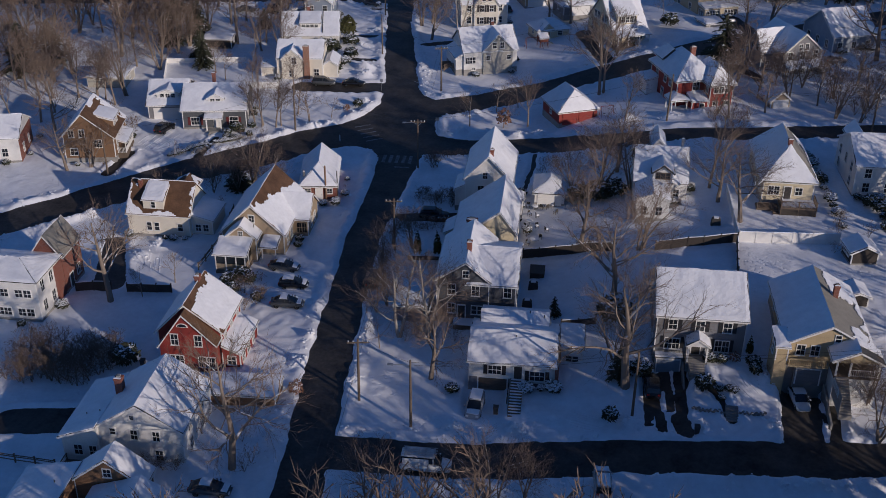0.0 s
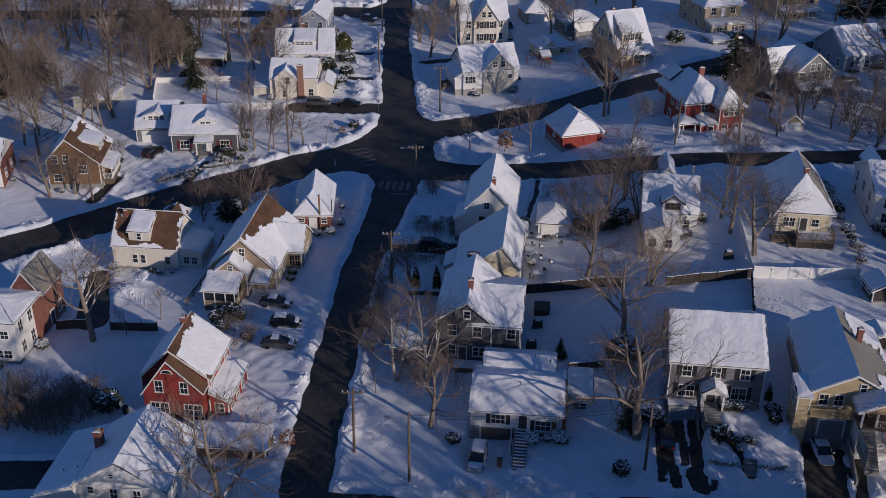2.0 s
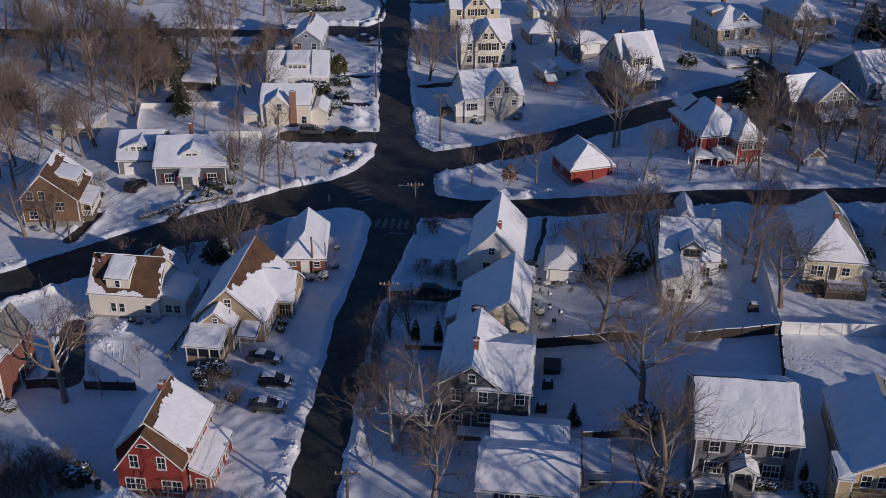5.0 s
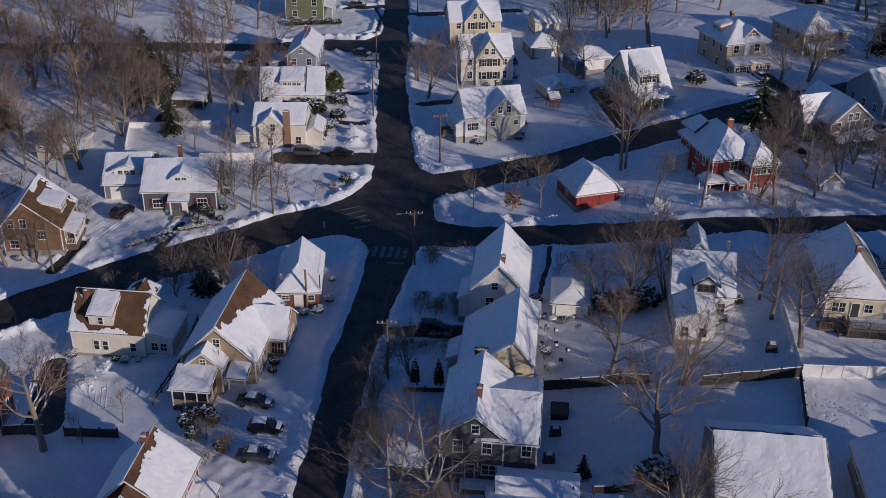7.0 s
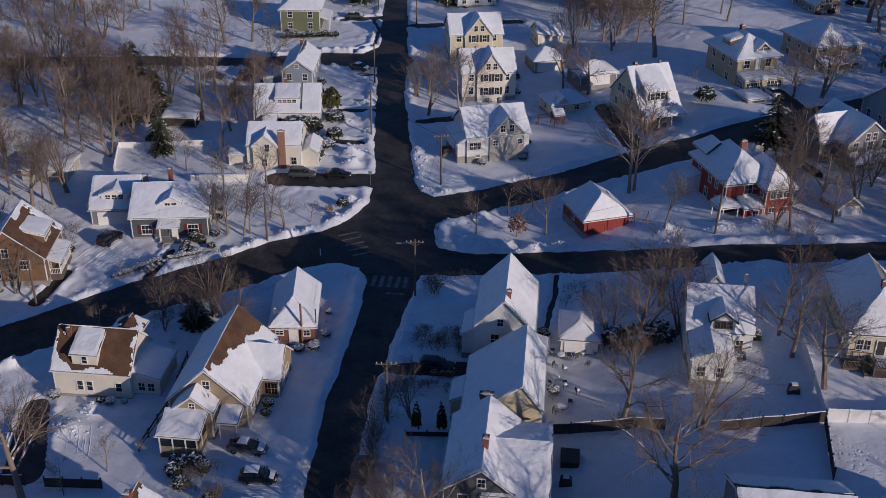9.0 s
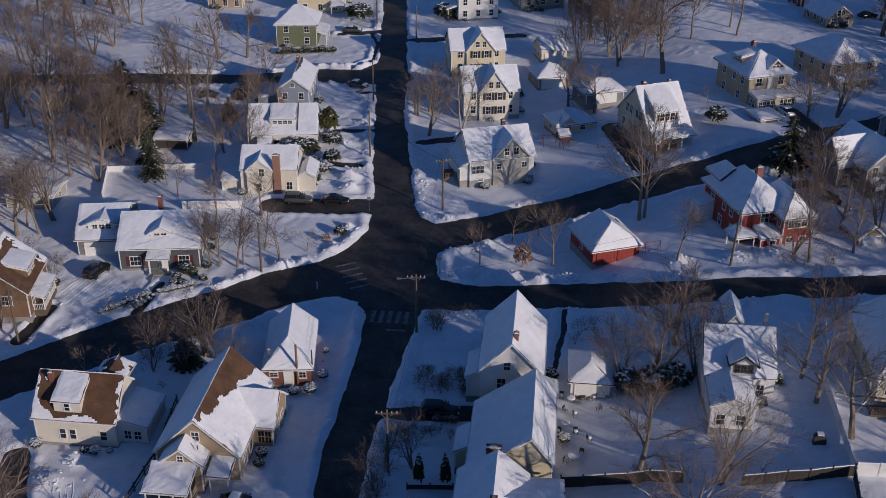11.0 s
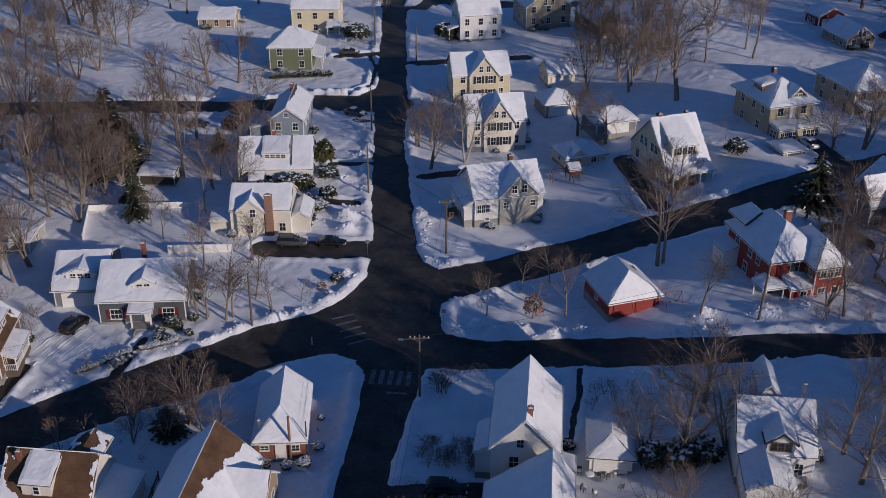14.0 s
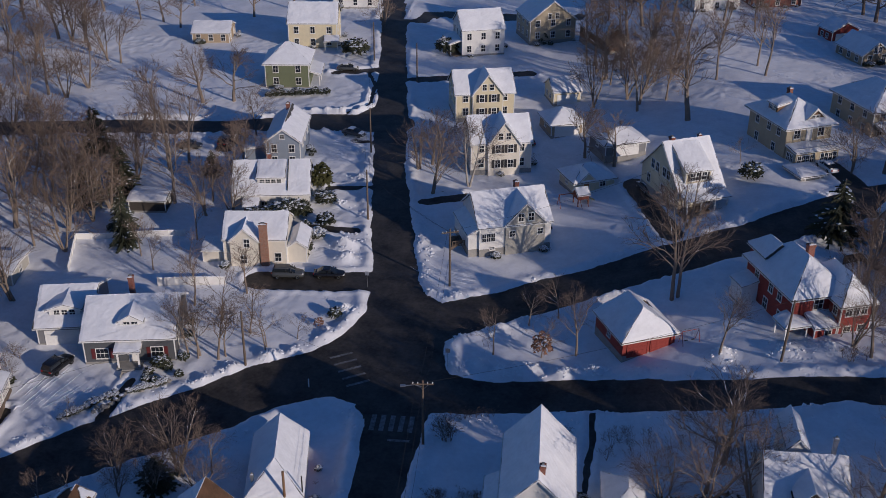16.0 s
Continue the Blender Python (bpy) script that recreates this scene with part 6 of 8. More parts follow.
TREE_KINDS = {
    0: ("broad", [dict(seed=s, limbs=13, branches=7, twigs=5, sprays=3, spread=1.0, trunk_share=0.24, fine=0.75, bent=True) for s in (3, 14, 29)], BARK, TWIG),
    1: ("tall", [dict(seed=s, limbs=13, branches=6, twigs=5, sprays=3, spread=0.6, trunk_share=0.36, slim=0.75, fine=0.75, bent=True) for s in (41, 52)], BARK, TWIG),
    2: ("many_stemmed", [dict(seed=s, stems=4, limbs=13, branches=6, twigs=4, sprays=3, spread=0.7, trunk_share=0.2, slim=0.85, fine=0.8, bent=True) for s in (61, 73)], BARK, TWIG),
    3: ("pale", [dict(seed=s, stems=2, limbs=12, branches=7, twigs=5, sprays=3, spread=0.9, trunk_share=0.25, slim=1.1, fine=0.75, bent=True) for s in (81, 97)], BIRCH, TWIG),
    5: ("plain", [dict(seed=s, limbs=11, branches=5, twigs=4, sprays=0, spread=0.95, trunk_share=0.24, slim=1.2, fine=2.0) for s in (171, 188)], BARK, TWIG),
    10: ("far_broad", [dict(seed=s, limbs=12, branches=6, twigs=5, sprays=2, fine=1.4, spread=0.95, trunk_share=0.26) for s in (203, 214, 229)], BARK, TWIG),
    11: ("far_tall", [dict(seed=s, limbs=11, branches=5, twigs=5, sprays=2, fine=1.4, spread=0.6, trunk_share=0.34, slim=0.8) for s in (241, 252)], BARK, TWIG),
    12: ("far_stemmed", [dict(seed=s, stems=4, limbs=12, branches=5, twigs=4, sprays=2, fine=1.4, spread=0.7, trunk_share=0.2, slim=0.9) for s in (261, 273)], BARK, TWIG),
    6: ("old_pale", [dict(seed=s, limbs=12, branches=7, twigs=5, sprays=3, spread=1.0, trunk_share=0.3, slim=1.25, lean=0.12, fine=0.75, bent=True) for s in (311, 327)], BARK, TWIG),
    4: ("young", [dict(seed=s, limbs=9, branches=5, twigs=4, sprays=3, spread=0.8, trunk_share=0.3, slim=0.7) for s in (103, 118)], BARK, TWIG),
}
TREE_DATA = {k: [tuple(m.data(n, mat) for m, n, mat in zip(bare_tree(**v), ("trunk", "crown"), (bark, twig))) for v in kinds] for k, (_, kinds, bark, twig) in TREE_KINDS.items()}
TREE_LABEL = {0: "large bare deciduous tree with a spreading crown", 1: "tall slim bare deciduous tree", 2: "bare tree with several stems from one foot", 3: "pale-barked leafless tree with forked trunks", 4: "small young leafless tree", 5: "large bare deciduous tree", 6: "old bare tree with a thick crooked trunk"}
TREE_LABEL.update({k + 10: TREE_LABEL[k] for k in (0, 1, 2)})
plant_rng = random.Random(5)


def tree(x, y, height, kind, group="bare trees", label=""):
    kind = kind + 10 if kind < 3 and y > 190 else kind
    trunk, crown = TREE_DATA[kind][plant_rng.randrange(len(TREE_DATA[kind]))]
    t = thing("bare_tree", label or TREE_LABEL[kind] + " in the snow", "tree", x, y, ground_at(x, y) - 0.05, plant_rng.uniform(0, 360), group)
    wide = height * plant_rng.uniform(0.95, 1.2) * (1.15 if kind in (0, 2, 5, 10, 12) else 1.0)
    t.scale = (wide, wide, height)
    part("trunk", trunk, None, t)
    part("crown", crown, None, t)


NEAR = [(-32.4, 85.6, 17, 0), (-13.0, 104.7, 10.5, 6), (10.4, 103.6, 17, 6), (9, 108.2, 9, 2), (-59.8, 119.1, 14.5, 6), (37.9, 96.6, 9, 2), (-3.7, 81.9, 9, 2), (-16.6, 81.2, 8, 2), (-0.4, 84.5, 7, 2), (-55.8, 120.6, 5, 4), (4.5, 135.4, 13, 6)]
NEAR_MORE = [(12.9, 133.5, 11, 2), (9.3, 121.5, 14, 0), (27.4, 140.4, 12, 0), (23.9, 151, 14, 1), (24.8, 146.5, 12, 0), (7, 151.9, 13, 2), (10.3, 160, 12, 0), (3.4, 152.7, 9, 2), (12.1, 152.8, 11, 2), (-52.5, 124.8, 5, 4)]
STREETSIDE = [(-14.8, 113.6, 13.5, 3), (-18.3, 113.2, 12.5, 3), (-23.6, 132.2, 6, 2), (-22.4, 125.9, 5, 2), (-23.2, 137.9, 6, 2), (-22.2, 118.6, 5, 2),
              (-20.0, 137.2, 7, 2), (-21.2, 121.1, 6, 2), (-22.9, 128.9, 5, 2), (-20.4, 110.5, 5, 4)]
WEST = [(-49.9, 156.9, 9, 2), (-55.9, 153.6, 7, 4), (-54.3, 178.6, 7, 4), (-51.6, 178.6, 9, 1), (-46.0, 181.9, 6, 4), (-42.3, 184.0, 4, 4), (-55.7, 178.9, 9, 1), (-83.2, 158.2, 10, 0), (-79.6, 159.9, 8, 2),
        (-50.8, 179.4, 8, 1), (-91.6, 172.3, 11, 0), (-81.8, 175.7, 6, 4), (-95, 180, 12, 1), (-88, 184, 12, 0), (-66.5, 165.2, 3, 4)]
EAST = [(-16.1, 183, 7, 4), (-5.4, 183.1, 9, 1), (-9.8, 182.8, 6, 4), (-11.7, 190.3, 6, 4), (-7.7, 192.2, 7, 4), (7.5, 194.2, 15, 1), (8.3, 194.6, 14, 1), (12, 179.4, 9, 1), (-29, 228.5, 12, 2), (-23.4, 232, 13, 3), (-32.6, 238, 9, 2), (-30.5, 240.3, 10, 0), (-3.6, 244.4, 11, 0), (1.3, 239, 10, 0), (14.9, 254.1, 19, 0)]
EAST_MORE = [(31.7, 274.8, 14, 1), (30.9, 280.2, 13, 1), (28, 180.4, 8, 2), (29.6, 178.2, 12, 1), (21.4, 233.5, 5, 4), (44, 231, 12, 2), (58, 246, 11, 0), (41.5, 190, 9, 2), (46, 186, 10, 1), (49.5, 190, 9, 2), (55, 186, 10, 2), (52, 179, 8, 2), (11, 213.2, 10, 2), (38.8, 231.2, 9, 2)]
NORTH = [(-104, 284.6, 12, 1), (-114, 292.1, 13, 0), (-122.7, 303.4, 12, 0), (-111, 316.7, 11, 1), (-104.7, 315, 11, 0), (-99.1, 310.9, 10, 0), (-79.4, 264.1, 12, 0), (-73.5, 265.7, 12, 0), (-119.5, 280.4, 12, 0), (-83.1, 245.6, 14, 1), (-76.2, 233.4, 14, 1), (-73.5, 236.1, 13, 1)]
NORTH_MORE = [(-71.1, 220.8, 14, 1), (-137.1, 301.7, 13, 0), (-145.3, 325.5, 13, 0), (-122.7, 322.9, 12, 0), (-101.8, 330.7, 10, 0), (-51, 318, 9, 2), (-128, 270, 13, 0), (-112, 265, 12, 0), (-121, 258, 12, 1), (-136, 284, 13, 0), (-84, 322, 11, 0), (-76, 330, 11, 0)]
for group in (NEAR, NEAR_MORE, STREETSIDE, WEST, EAST, EAST_MORE, NORTH, NORTH_MORE):
    for x, y, height, kind in group:
        tree(x, y, height, kind)


SHADE_WOODS = []


def woodland(places):
    """Trees mostly out of view, added to cast shade, as one mesh: each a turned and scaled copy of a plain one."""
    verts, faces, k = [], [], 0
    plain = []
    for trunk, crown in TREE_DATA[5]:
        v = [tuple(p.co) for me in (trunk, crown) for p in me.vertices]
        n = len(trunk.vertices)
        f = [tuple(p.vertices) for p in trunk.polygons] + [tuple(i + n for i in p.vertices) for p in crown.polygons]
        plain.append((np.array(v), f))
    for x, y, h, a, kind in places:
        v, f = plain[kind]
        c, s, w = math.cos(a), math.sin(a), h * 1.2
        verts.append(np.stack([x + w * (v[:, 0] * c - v[:, 1] * s), y + w * (v[:, 0] * s + v[:, 1] * c), ground_at(x, y) + h * v[:, 2]], -1))
        faces += [tuple(i + k for i in q) for q in f]
        k += len(v)
    me = bpy.data.meshes.new("woodland")
    me.from_pydata(np.concatenate(verts).tolist(), [], faces)
    me.materials.append(TWIG)
    tagged(new("woodland", me), "bare deciduous trees mostly out of view, added to cast shade", "woods", kind="stuff")


def grove(count, x0, x1, y0, y1, low, high, kinds, apart, seed, skip=()):
    """Trees scattered over a piece of ground, kept apart and off the roads."""
    rng, done = random.Random(seed), []
    for _ in range(count * 12):
        x, y = rng.uniform(x0, x1), rng.uniform(y0, y1)
        if len(done) == count:
            break
        if any(math.hypot(x - a, y - b) < apart for a, b in done) or any(a < x < b and c < y < d for a, b, c, d in skip):
            continue
        if edge_distance(np.array(x), np.array(y), STREETS) < 2 or edge_distance(np.array(x), np.array(y), DRIVES) < 1:
            continue
        done.append((x, y))
        if kinds == (5,):
            SHADE_WOODS.append((x, y, rng.uniform(low, high), rng.uniform(0, 6.28), rng.randrange(2)))
        else:
            tree(x, y, rng.uniform(low, high), rng.choice(kinds))


SHEDS = ((-95, -83, 190, 202), (-80, -58, 190, 208), (-80, -70, 214, 224))
grove(46, -132, -79, 195, 246, 8, 14, (0, 1, 1, 2, 2), 3.3, 7, SHEDS + ((-97, -79, 235, 250),))
grove(16, -98, -72, 184, 236, 9, 14, (1, 1, 2), 3, 43, SHEDS + ((-82, -60, 186, 208),))
for x, y, height, kind in ((-67.4, 199.4, 6.5, 4), (-70.6, 203.2, 7, 1), (-62.2, 200.6, 6, 4), (-54.2, 179.2, 9, 1), (-51.9, 194.2, 8, 1), (-45.8, 180.6, 7, 4)):
    tree(x, y, height, kind)
grove(18, -128, -95, 170, 198, 9, 13, (0, 1, 2), 5, 8, SHEDS)
grove(17, -3, 36, 268, 316, 10, 15, (1, 1, 0), 3.5, 9, ((10, 34, 314, 335),))
grove(10, -68, -58, 206, 250, 7, 11, (1, 2, 4), 3.5, 10)
grove(8, -125, -104, 256, 300, 9, 13, (0, 2, 1), 4, 25, ((-120, -108, 280, 296),))
grove(10, -64, -46, 150, 158, 4, 7, (2, 4), 2.5, 26, ((-55, -45, 148, 153),))
grove(14, -3, 16, 260, 290, 9, 14, (1, 2), 3, 27)
grove(9, 30, 62, 176, 200, 7, 11, (0, 2), 6, 11, ((36, 54, 182, 214),))
grove(5, 30, 64, 176, 206, 8, 12, (2, 1), 5, 45, ((35, 52, 196, 216), (35, 44, 181, 190)))
grove(3, -60, -44, 179, 194, 6, 9, (4, 1), 4, 44)
grove(20, -165, -106, 254, 335, 10, 14, (0, 0, 1), 7, 13, ((-120, -106, 305, 320),))
grove(6, 36, 52, 98, 104, 6, 9, (2,), 4, 14)
# plain trees to the south and east, mostly unseen, added to shade yards and roofs
grove(20, -36, 60, 46, 68, 10, 14, (5,), 6, 15)
grove(26, -24, 18, 54, 67, 14, 18, (5,), 4, 24)
grove(16, 38, 56, 62, 79, 17, 22, (5,), 3.5, 41)
grove(27, 26, 72, 42, 61, 17, 21, (5,), 4, 57)
grove(34, 58, 110, 70, 165, 12, 17, (5,), 6.5, 16)
grove(40, 60, 115, 176, 250, 12, 16, (5,), 5, 17)
grove(30, 58, 120, 255, 330, 12, 16, (5,), 5, 19)
grove(16, 74, 98, 126, 168, 17, 21, (5,), 4.5, 63)
grove(44, 76, 118, 186, 292, 17, 21, (5,), 4.5, 59)

woodland(SHADE_WOODS)


def needle_mesh(seed, layers, fan, droop=0.35, narrow=0.34):
    """Foliage of a conifer one unit high: whorls of drooping sprays with ragged tips."""
    rng, m, top = random.Random(seed), Mesh(), Mesh()
    for k in range(layers):
        z = 0.08 + 0.9 * k / layers
        reach = narrow * (1 - k / layers) ** 0.8 + 0.02
        for j in range(max(4, int(fan * (1 - 0.5 * k / layers)))):
            a = rng.uniform(0, 2 * math.pi)
            r = reach * rng.uniform(0.7, 1.1)
            u = Vector((math.cos(a), math.sin(a), 0))
            s = Vector((-u.y, u.x, 0))
            w = r * rng.uniform(0.16, 0.28)
            z1 = z + rng.uniform(-0.02, 0.02)
            for q in range(4):
                f0, f1 = q / 4, (q + 1.25) / 4
                for side in (-1, 1):
                    p0 = u * r * f0 + Vector((0, 0, z1 - droop * r * f0 ** 1.5))
                    p1 = u * r * min(1, f1) + s * side * w * (1.1 - f0) + Vector((0, 0, z1 - droop * r * f1 ** 1.5 - 0.012))
                    p2 = u * r * min(1, f1 + 0.05) + Vector((0, 0, z1 - droop * r * f1 ** 1.5 + 0.008))
                    m.add([p0, p1, p2, (p0 + p2) / 2 + Vector((0, 0, -0.02))], [(0, 1, 2), (0, 3, 1)])
            if rng.random() < 0.22:
                c = u * r * 0.72 + Vector((0, 0, z1 - droop * r * 0.6 + 0.008))
                b = w * 0.42
                top.add([c + u * b * 1.3, c + s * b, c - u * b * 1.3, c - s * b, c + Vector((0, 0, b * 0.6))], [(0, 1, 4), (1, 2, 4), (2, 3, 4), (3, 0, 4)])
    return m, top


def leafy_mesh(seed, count, squash=1.0, size=0.085, heap=0.3):
    """A rounded shrub one unit high made of many small leaf sprays, with snow on its top."""
    rng, m, top = random.Random(seed), Mesh(), Mesh()
    for _ in range(count):
        a, e = rng.uniform(0, 2 * math.pi), math.asin(rng.uniform(-0.5, 1))
        n = Vector((math.cos(a) * math.cos(e), math.sin(a) * math.cos(e), math.sin(e)))
        r = 0.5 * (0.8 + 0.3 * noise.noise(n * 2.2 + Vector((seed, 0, 0)))) * rng.uniform(0.75, 1.05)
        c = Vector((n.x * r * squash, n.y * r * squash, 0.48 + n.z * r))
        if squash < 0.6:
            f = max(0.15, 1.35 - 1.2 * c.z)
            c.x, c.y = c.x * f, c.y * f
        u = rand_dir(rng, n, 0.9)
        s = n.cross(u).normalized() * size * rng.uniform(0.5, 1)
        u = u * size * rng.uniform(0.8, 1.6)
        m.add([c - s, c + s, c + u + s * 0.3, c + u - s * 0.2, c + u * 1.5], [(0, 1, 2, 3), (3, 2, 4)])
        if n.z > (0.45 if heap < 0.5 else 0.1) and rng.random() < heap:
            b = size * rng.uniform(0.7, 1.3)
            c = c + n * 0.02
            top.add([c + Vector((b, 0, 0)), c + Vector((0, b, 0.01)), c - Vector((b, 0, 0)), c - Vector((0, b, -0.01)), c + Vector((0, 0, b * 0.45))], [(0, 1, 4), (1, 2, 4), (2, 3, 4), (3, 0, 4)])
    return m, top


CONIFER = [[m.data(n, mat) for m, n, mat in zip(needle_mesh(s, 18, 13), ("foliage", "snow"), (NEEDLE, SNOW))] for s in (5, 6)]
CONIFER_TRUNK = Mesh().tube([(0, 0, -0.03), (0, 0, 0.5), (0, 0, 0.97)], [0.022, 0.014, 0.003], 7).data("trunk", BARK)
ROUND_SHRUB = [[m.data(n, mat) for m, n, mat in zip(leafy_mesh(s, 460), ("foliage", "snow"), (NEEDLE, SNOW))] for s in (7, 8)]
CAPPED_SHRUB = [m.data(n, mat) for m, n, mat in zip(leafy_mesh(19, 420, heap=0.95), ("foliage", "snow"), (NEEDLE, SNOW))]
COLUMN_SHRUB = [m.data(n, mat) for m, n, mat in zip(leafy_mesh(9, 700, 0.5, 0.07, 0.08), ("foliage", "snow"), (OLIVE, SNOW))]
OVAL_SHRUB = [m.data(n, mat) for m, n, mat in zip(leafy_mesh(23, 900, 0.8, 0.06, 0.02), ("foliage", "snow"), (OLIVE, SNOW))]
WITHERED = [m.data(n, mat) for m, n, mat in zip(leafy_mesh(15, 260, 0.8, 0.06, 0.1), ("foliage", "snow"), (RUST_LEAF, SNOW))]
TWIG_SHRUB = [bare_tree(seed=s, stems=6, limbs=9, branches=3, twigs=3, sprays=1, spread=0.7, trunk_share=0.12, slim=0.45, fine=3.0, coarse=True) for s in (131, 137)]
TWIG_SHRUB = [tuple(m.data(n, TWIG) for m, n in zip(pair, ("stem_clump", "twig_crown"))) for pair in TWIG_SHRUB]


def conifer(x, y, height, wide=1.0):
    t = thing("conifer", "dark green conifer with snow on its boughs", "tree", x, y, ground_at(x, y) - 0.05, plant_rng.uniform(0, 360), "conifers")
    t.scale = (height * wide, height * wide, height)
    part("trunk", CONIFER_TRUNK, None, t)
    for me in CONIFER[plant_rng.randrange(2)]:
        tagged(part(me.name.split(".")[0], me, None, t), kind="stuff")


def shrub(x, y, height, kind="round", wide=1.2):
    name, label, parts = {
        "round": ("evergreen_shrub", "rounded evergreen shrub capped with snow", ROUND_SHRUB[plant_rng.randrange(2)]),
        "capped": ("snow_capped_bush", "rounded bush almost hidden under heavy snow", CAPPED_SHRUB),
        "column": ("arborvitae", "olive green columnar arborvitae", COLUMN_SHRUB),
        "oval": ("broad_arborvitae", "big olive green arborvitae of oval shape", OVAL_SHRUB),
        "rust": ("withered_bush", "bush with withered rust-brown leaves", WITHERED),
        "twigs": ("bare_shrub", "bare brown twiggy shrub in the snow", TWIG_SHRUB[plant_rng.randrange(2)])}[kind]
    t = thing(name, label, "shrub", x, y, ground_at(x, y) - 0.05, plant_rng.uniform(0, 360), "shrubs")
    t.scale = (height * wide, height * wide, height)
    for me in parts:
        tagged(part(me.name.split(".")[0], me, None, t), kind="stuff")


# the five slim ones at y 70 to 76 are unseen, added to shade a yard
for x, y, height, wide in ((-110, 199, 11, 1.3), (9.6, 105.2, 4.6, 1.1), (1.5, 118.7, 3.2, 1.0), (-52.0, 155.3, 4.2, 1.9), (31.6, 208.6, 9.0, 1.5), (-76.0, 210.5, 6.0, 1.0), (-80.6, 223.3, 9, 1.2), (-76.3, 211.2, 8, 1.0), (-85.7, 219.2, 9, 1.2), (-91.2, 239.1, 9, 1.3), (-74.0, 205.7, 8, 0.9), (-12.7, 309, 7, 1.0),
                           (39, 73.5, 16, 0.6), (41, 75.5, 18, 0.6), (44, 72, 19, 0.6), (47, 74.5, 20, 0.6), (42, 70.5, 17, 0.6), (62, 250, 8, 1.3), (67, 252, 9, 1.3), (72, 256, 9, 1.3), (-98.5, 253.4, 3.0, 1.2), (-84, 230, 7, 1.2), (-106, 204, 10, 1.2), (-68, 232, 5, 1.2)):
    conifer(x, y, height, wide)
YARD_SHRUBS = [(9, 115.8, 3.8, "round", 1.2), (8.5, 97.7, 2, "round", 1), (19.4, 102.8, 2.2, "round", 1.1), (-10.1, 102.4, 1.2, "round", 1.5), (1.9, 102.9, 1.5, "capped", 1.5), (-1.4, 102.9, 1.4, "capped", 1.6), (0.4, 103, 1.1, "capped", 0.9), (19.3, 103.6, 1.5, "capped", 1.3), (20.2, 107.3, 1.2, "round", 1.4), (21.6, 107.4, 1.2, "round", 1.4), (23.2, 107.3, 1.5, "rust", 1.2), (24.9, 108.2, 3, "column", 0.6)]
SIDE_SHRUBS = [(22.8, 102.6, 1, "capped", 1.1), (25.4, 105.4, 1.6, "round", 1), (21.2, 102.9, 0.9, "round", 1.2), (-47.8, 227.6, 5.2, "oval", 1.0), (-51, 217.8, 3.4, "round", 1.1), (-49.2, 218.2, 3.2, "round", 1.1), (-53.8, 215.9, 3.2, "round", 1.2), (-56.2, 215.6, 2.8, "round", 1.2), (-51.8, 216.0, 3.6, "round", 1.2), (-45.3, 211.4, 2.0, "capped", 1.5), (-44.8, 215.6, 2.6, "round", 1.2), (-46.4, 206.8, 2.2, "round", 1.4), (22.2, 227.6, 3, "round", 1.3), (-20.5, 165.3, 3.2, "twigs", 1.3), (4.3, 151.4, 3.2, "round", 1.2), (7.0, 150.8, 3.6, "round", 1.2), (9.7, 151.2, 3.2, "round", 1.2), (-58.4, 176.2, 2, "round", 1.3), (-9.8, 182.9, 4.2, "rust", 0.9)]
FAR_SHRUBS = [(-48.9, 183.9, 1.4, "twigs", 1.6), (-18.9, 134.4, 4.6, "column", 0.55), (-16, 134.7, 4.6, "column", 0.55), (-51.8, 104.3, 3.2, "round", 1.2), (-28.6, 99.4, 2.2, "rust", 1.2), (-46.2, 223, 2.6, "round", 1.5), (12.2, 105.6, 2, "round", 1.4), (25.3, 106.8, 1.6, "round", 1.2), (26.6, 104.3, 1.4, "twigs", 1.5)]
for x, y, height, kind, wide in YARD_SHRUBS + SIDE_SHRUBS + FAR_SHRUBS:
    shrub(x, y, height, kind, wide)


def thicket(count, x0, x1, y0, y1, low, high, kind, seed, wide=1.1, skip=()):
    rng = random.Random(seed)
    for _ in range(count):
        x, y = rng.uniform(x0, x1), rng.uniform(y0, y1)
        if edge_distance(np.array(x), np.array(y), STREETS) > 0.8 and not any(a < x < b and c < y < d for a, b, c, d in skip):
            shrub(x, y, rng.uniform(low, high), kind, wide)


thicket(66, -66, -53.5, 99.3, 107, 2.8, 4.2, "twigs", 21, 1.3)
thicket(12, -46, -37, 84.6, 85.8, 1.2, 1.8, "twigs", 37, 1.4)
thicket(34, -21.6, -15.4, 151, 155.4, 1.3, 2.0, "twigs", 22, 1.3)
for x, y in ((-20.9, 165.0), (-20.1, 165.6), (-20.4, 164.8), (-19.9, 165.0)):
    shrub(x, y, 2.9, "twigs", 1.1)
thicket(14, -22, -15.2, 142.4, 144.6, 0.9, 1.6, "twigs", 47, 1.4)
thicket(6, -19, -15.5, 145.6, 146.4, 0.8, 1.3, "rust", 48, 1.2)
thicket(9, -25, -20.5, 116, 146, 2, 3.6, "twigs", 23)
thicket(8, -38.5, -30.5, 84, 98, 1.8, 3.0, "twigs", 24)
thicket(7, -45.5, -38, 119, 127, 1.0, 2.2, "round", 25)
thicket(16, -46, -38.5, 117.5, 126, 1.4, 2.8, "twigs", 26, 1.3)
thicket(9, 4, 22, 133, 136, 1.5, 2.6, "twigs", 27)
thicket(7, 26, 33, 176, 183, 1.6, 3.0, "twigs", 28)
thicket(4, 17.5, 26, 100, 107.5, 0.6, 1.0, "round", 29, 1.3)
thicket(6, 37, 46, 132, 141, 1.6, 3.0, "twigs", 30)
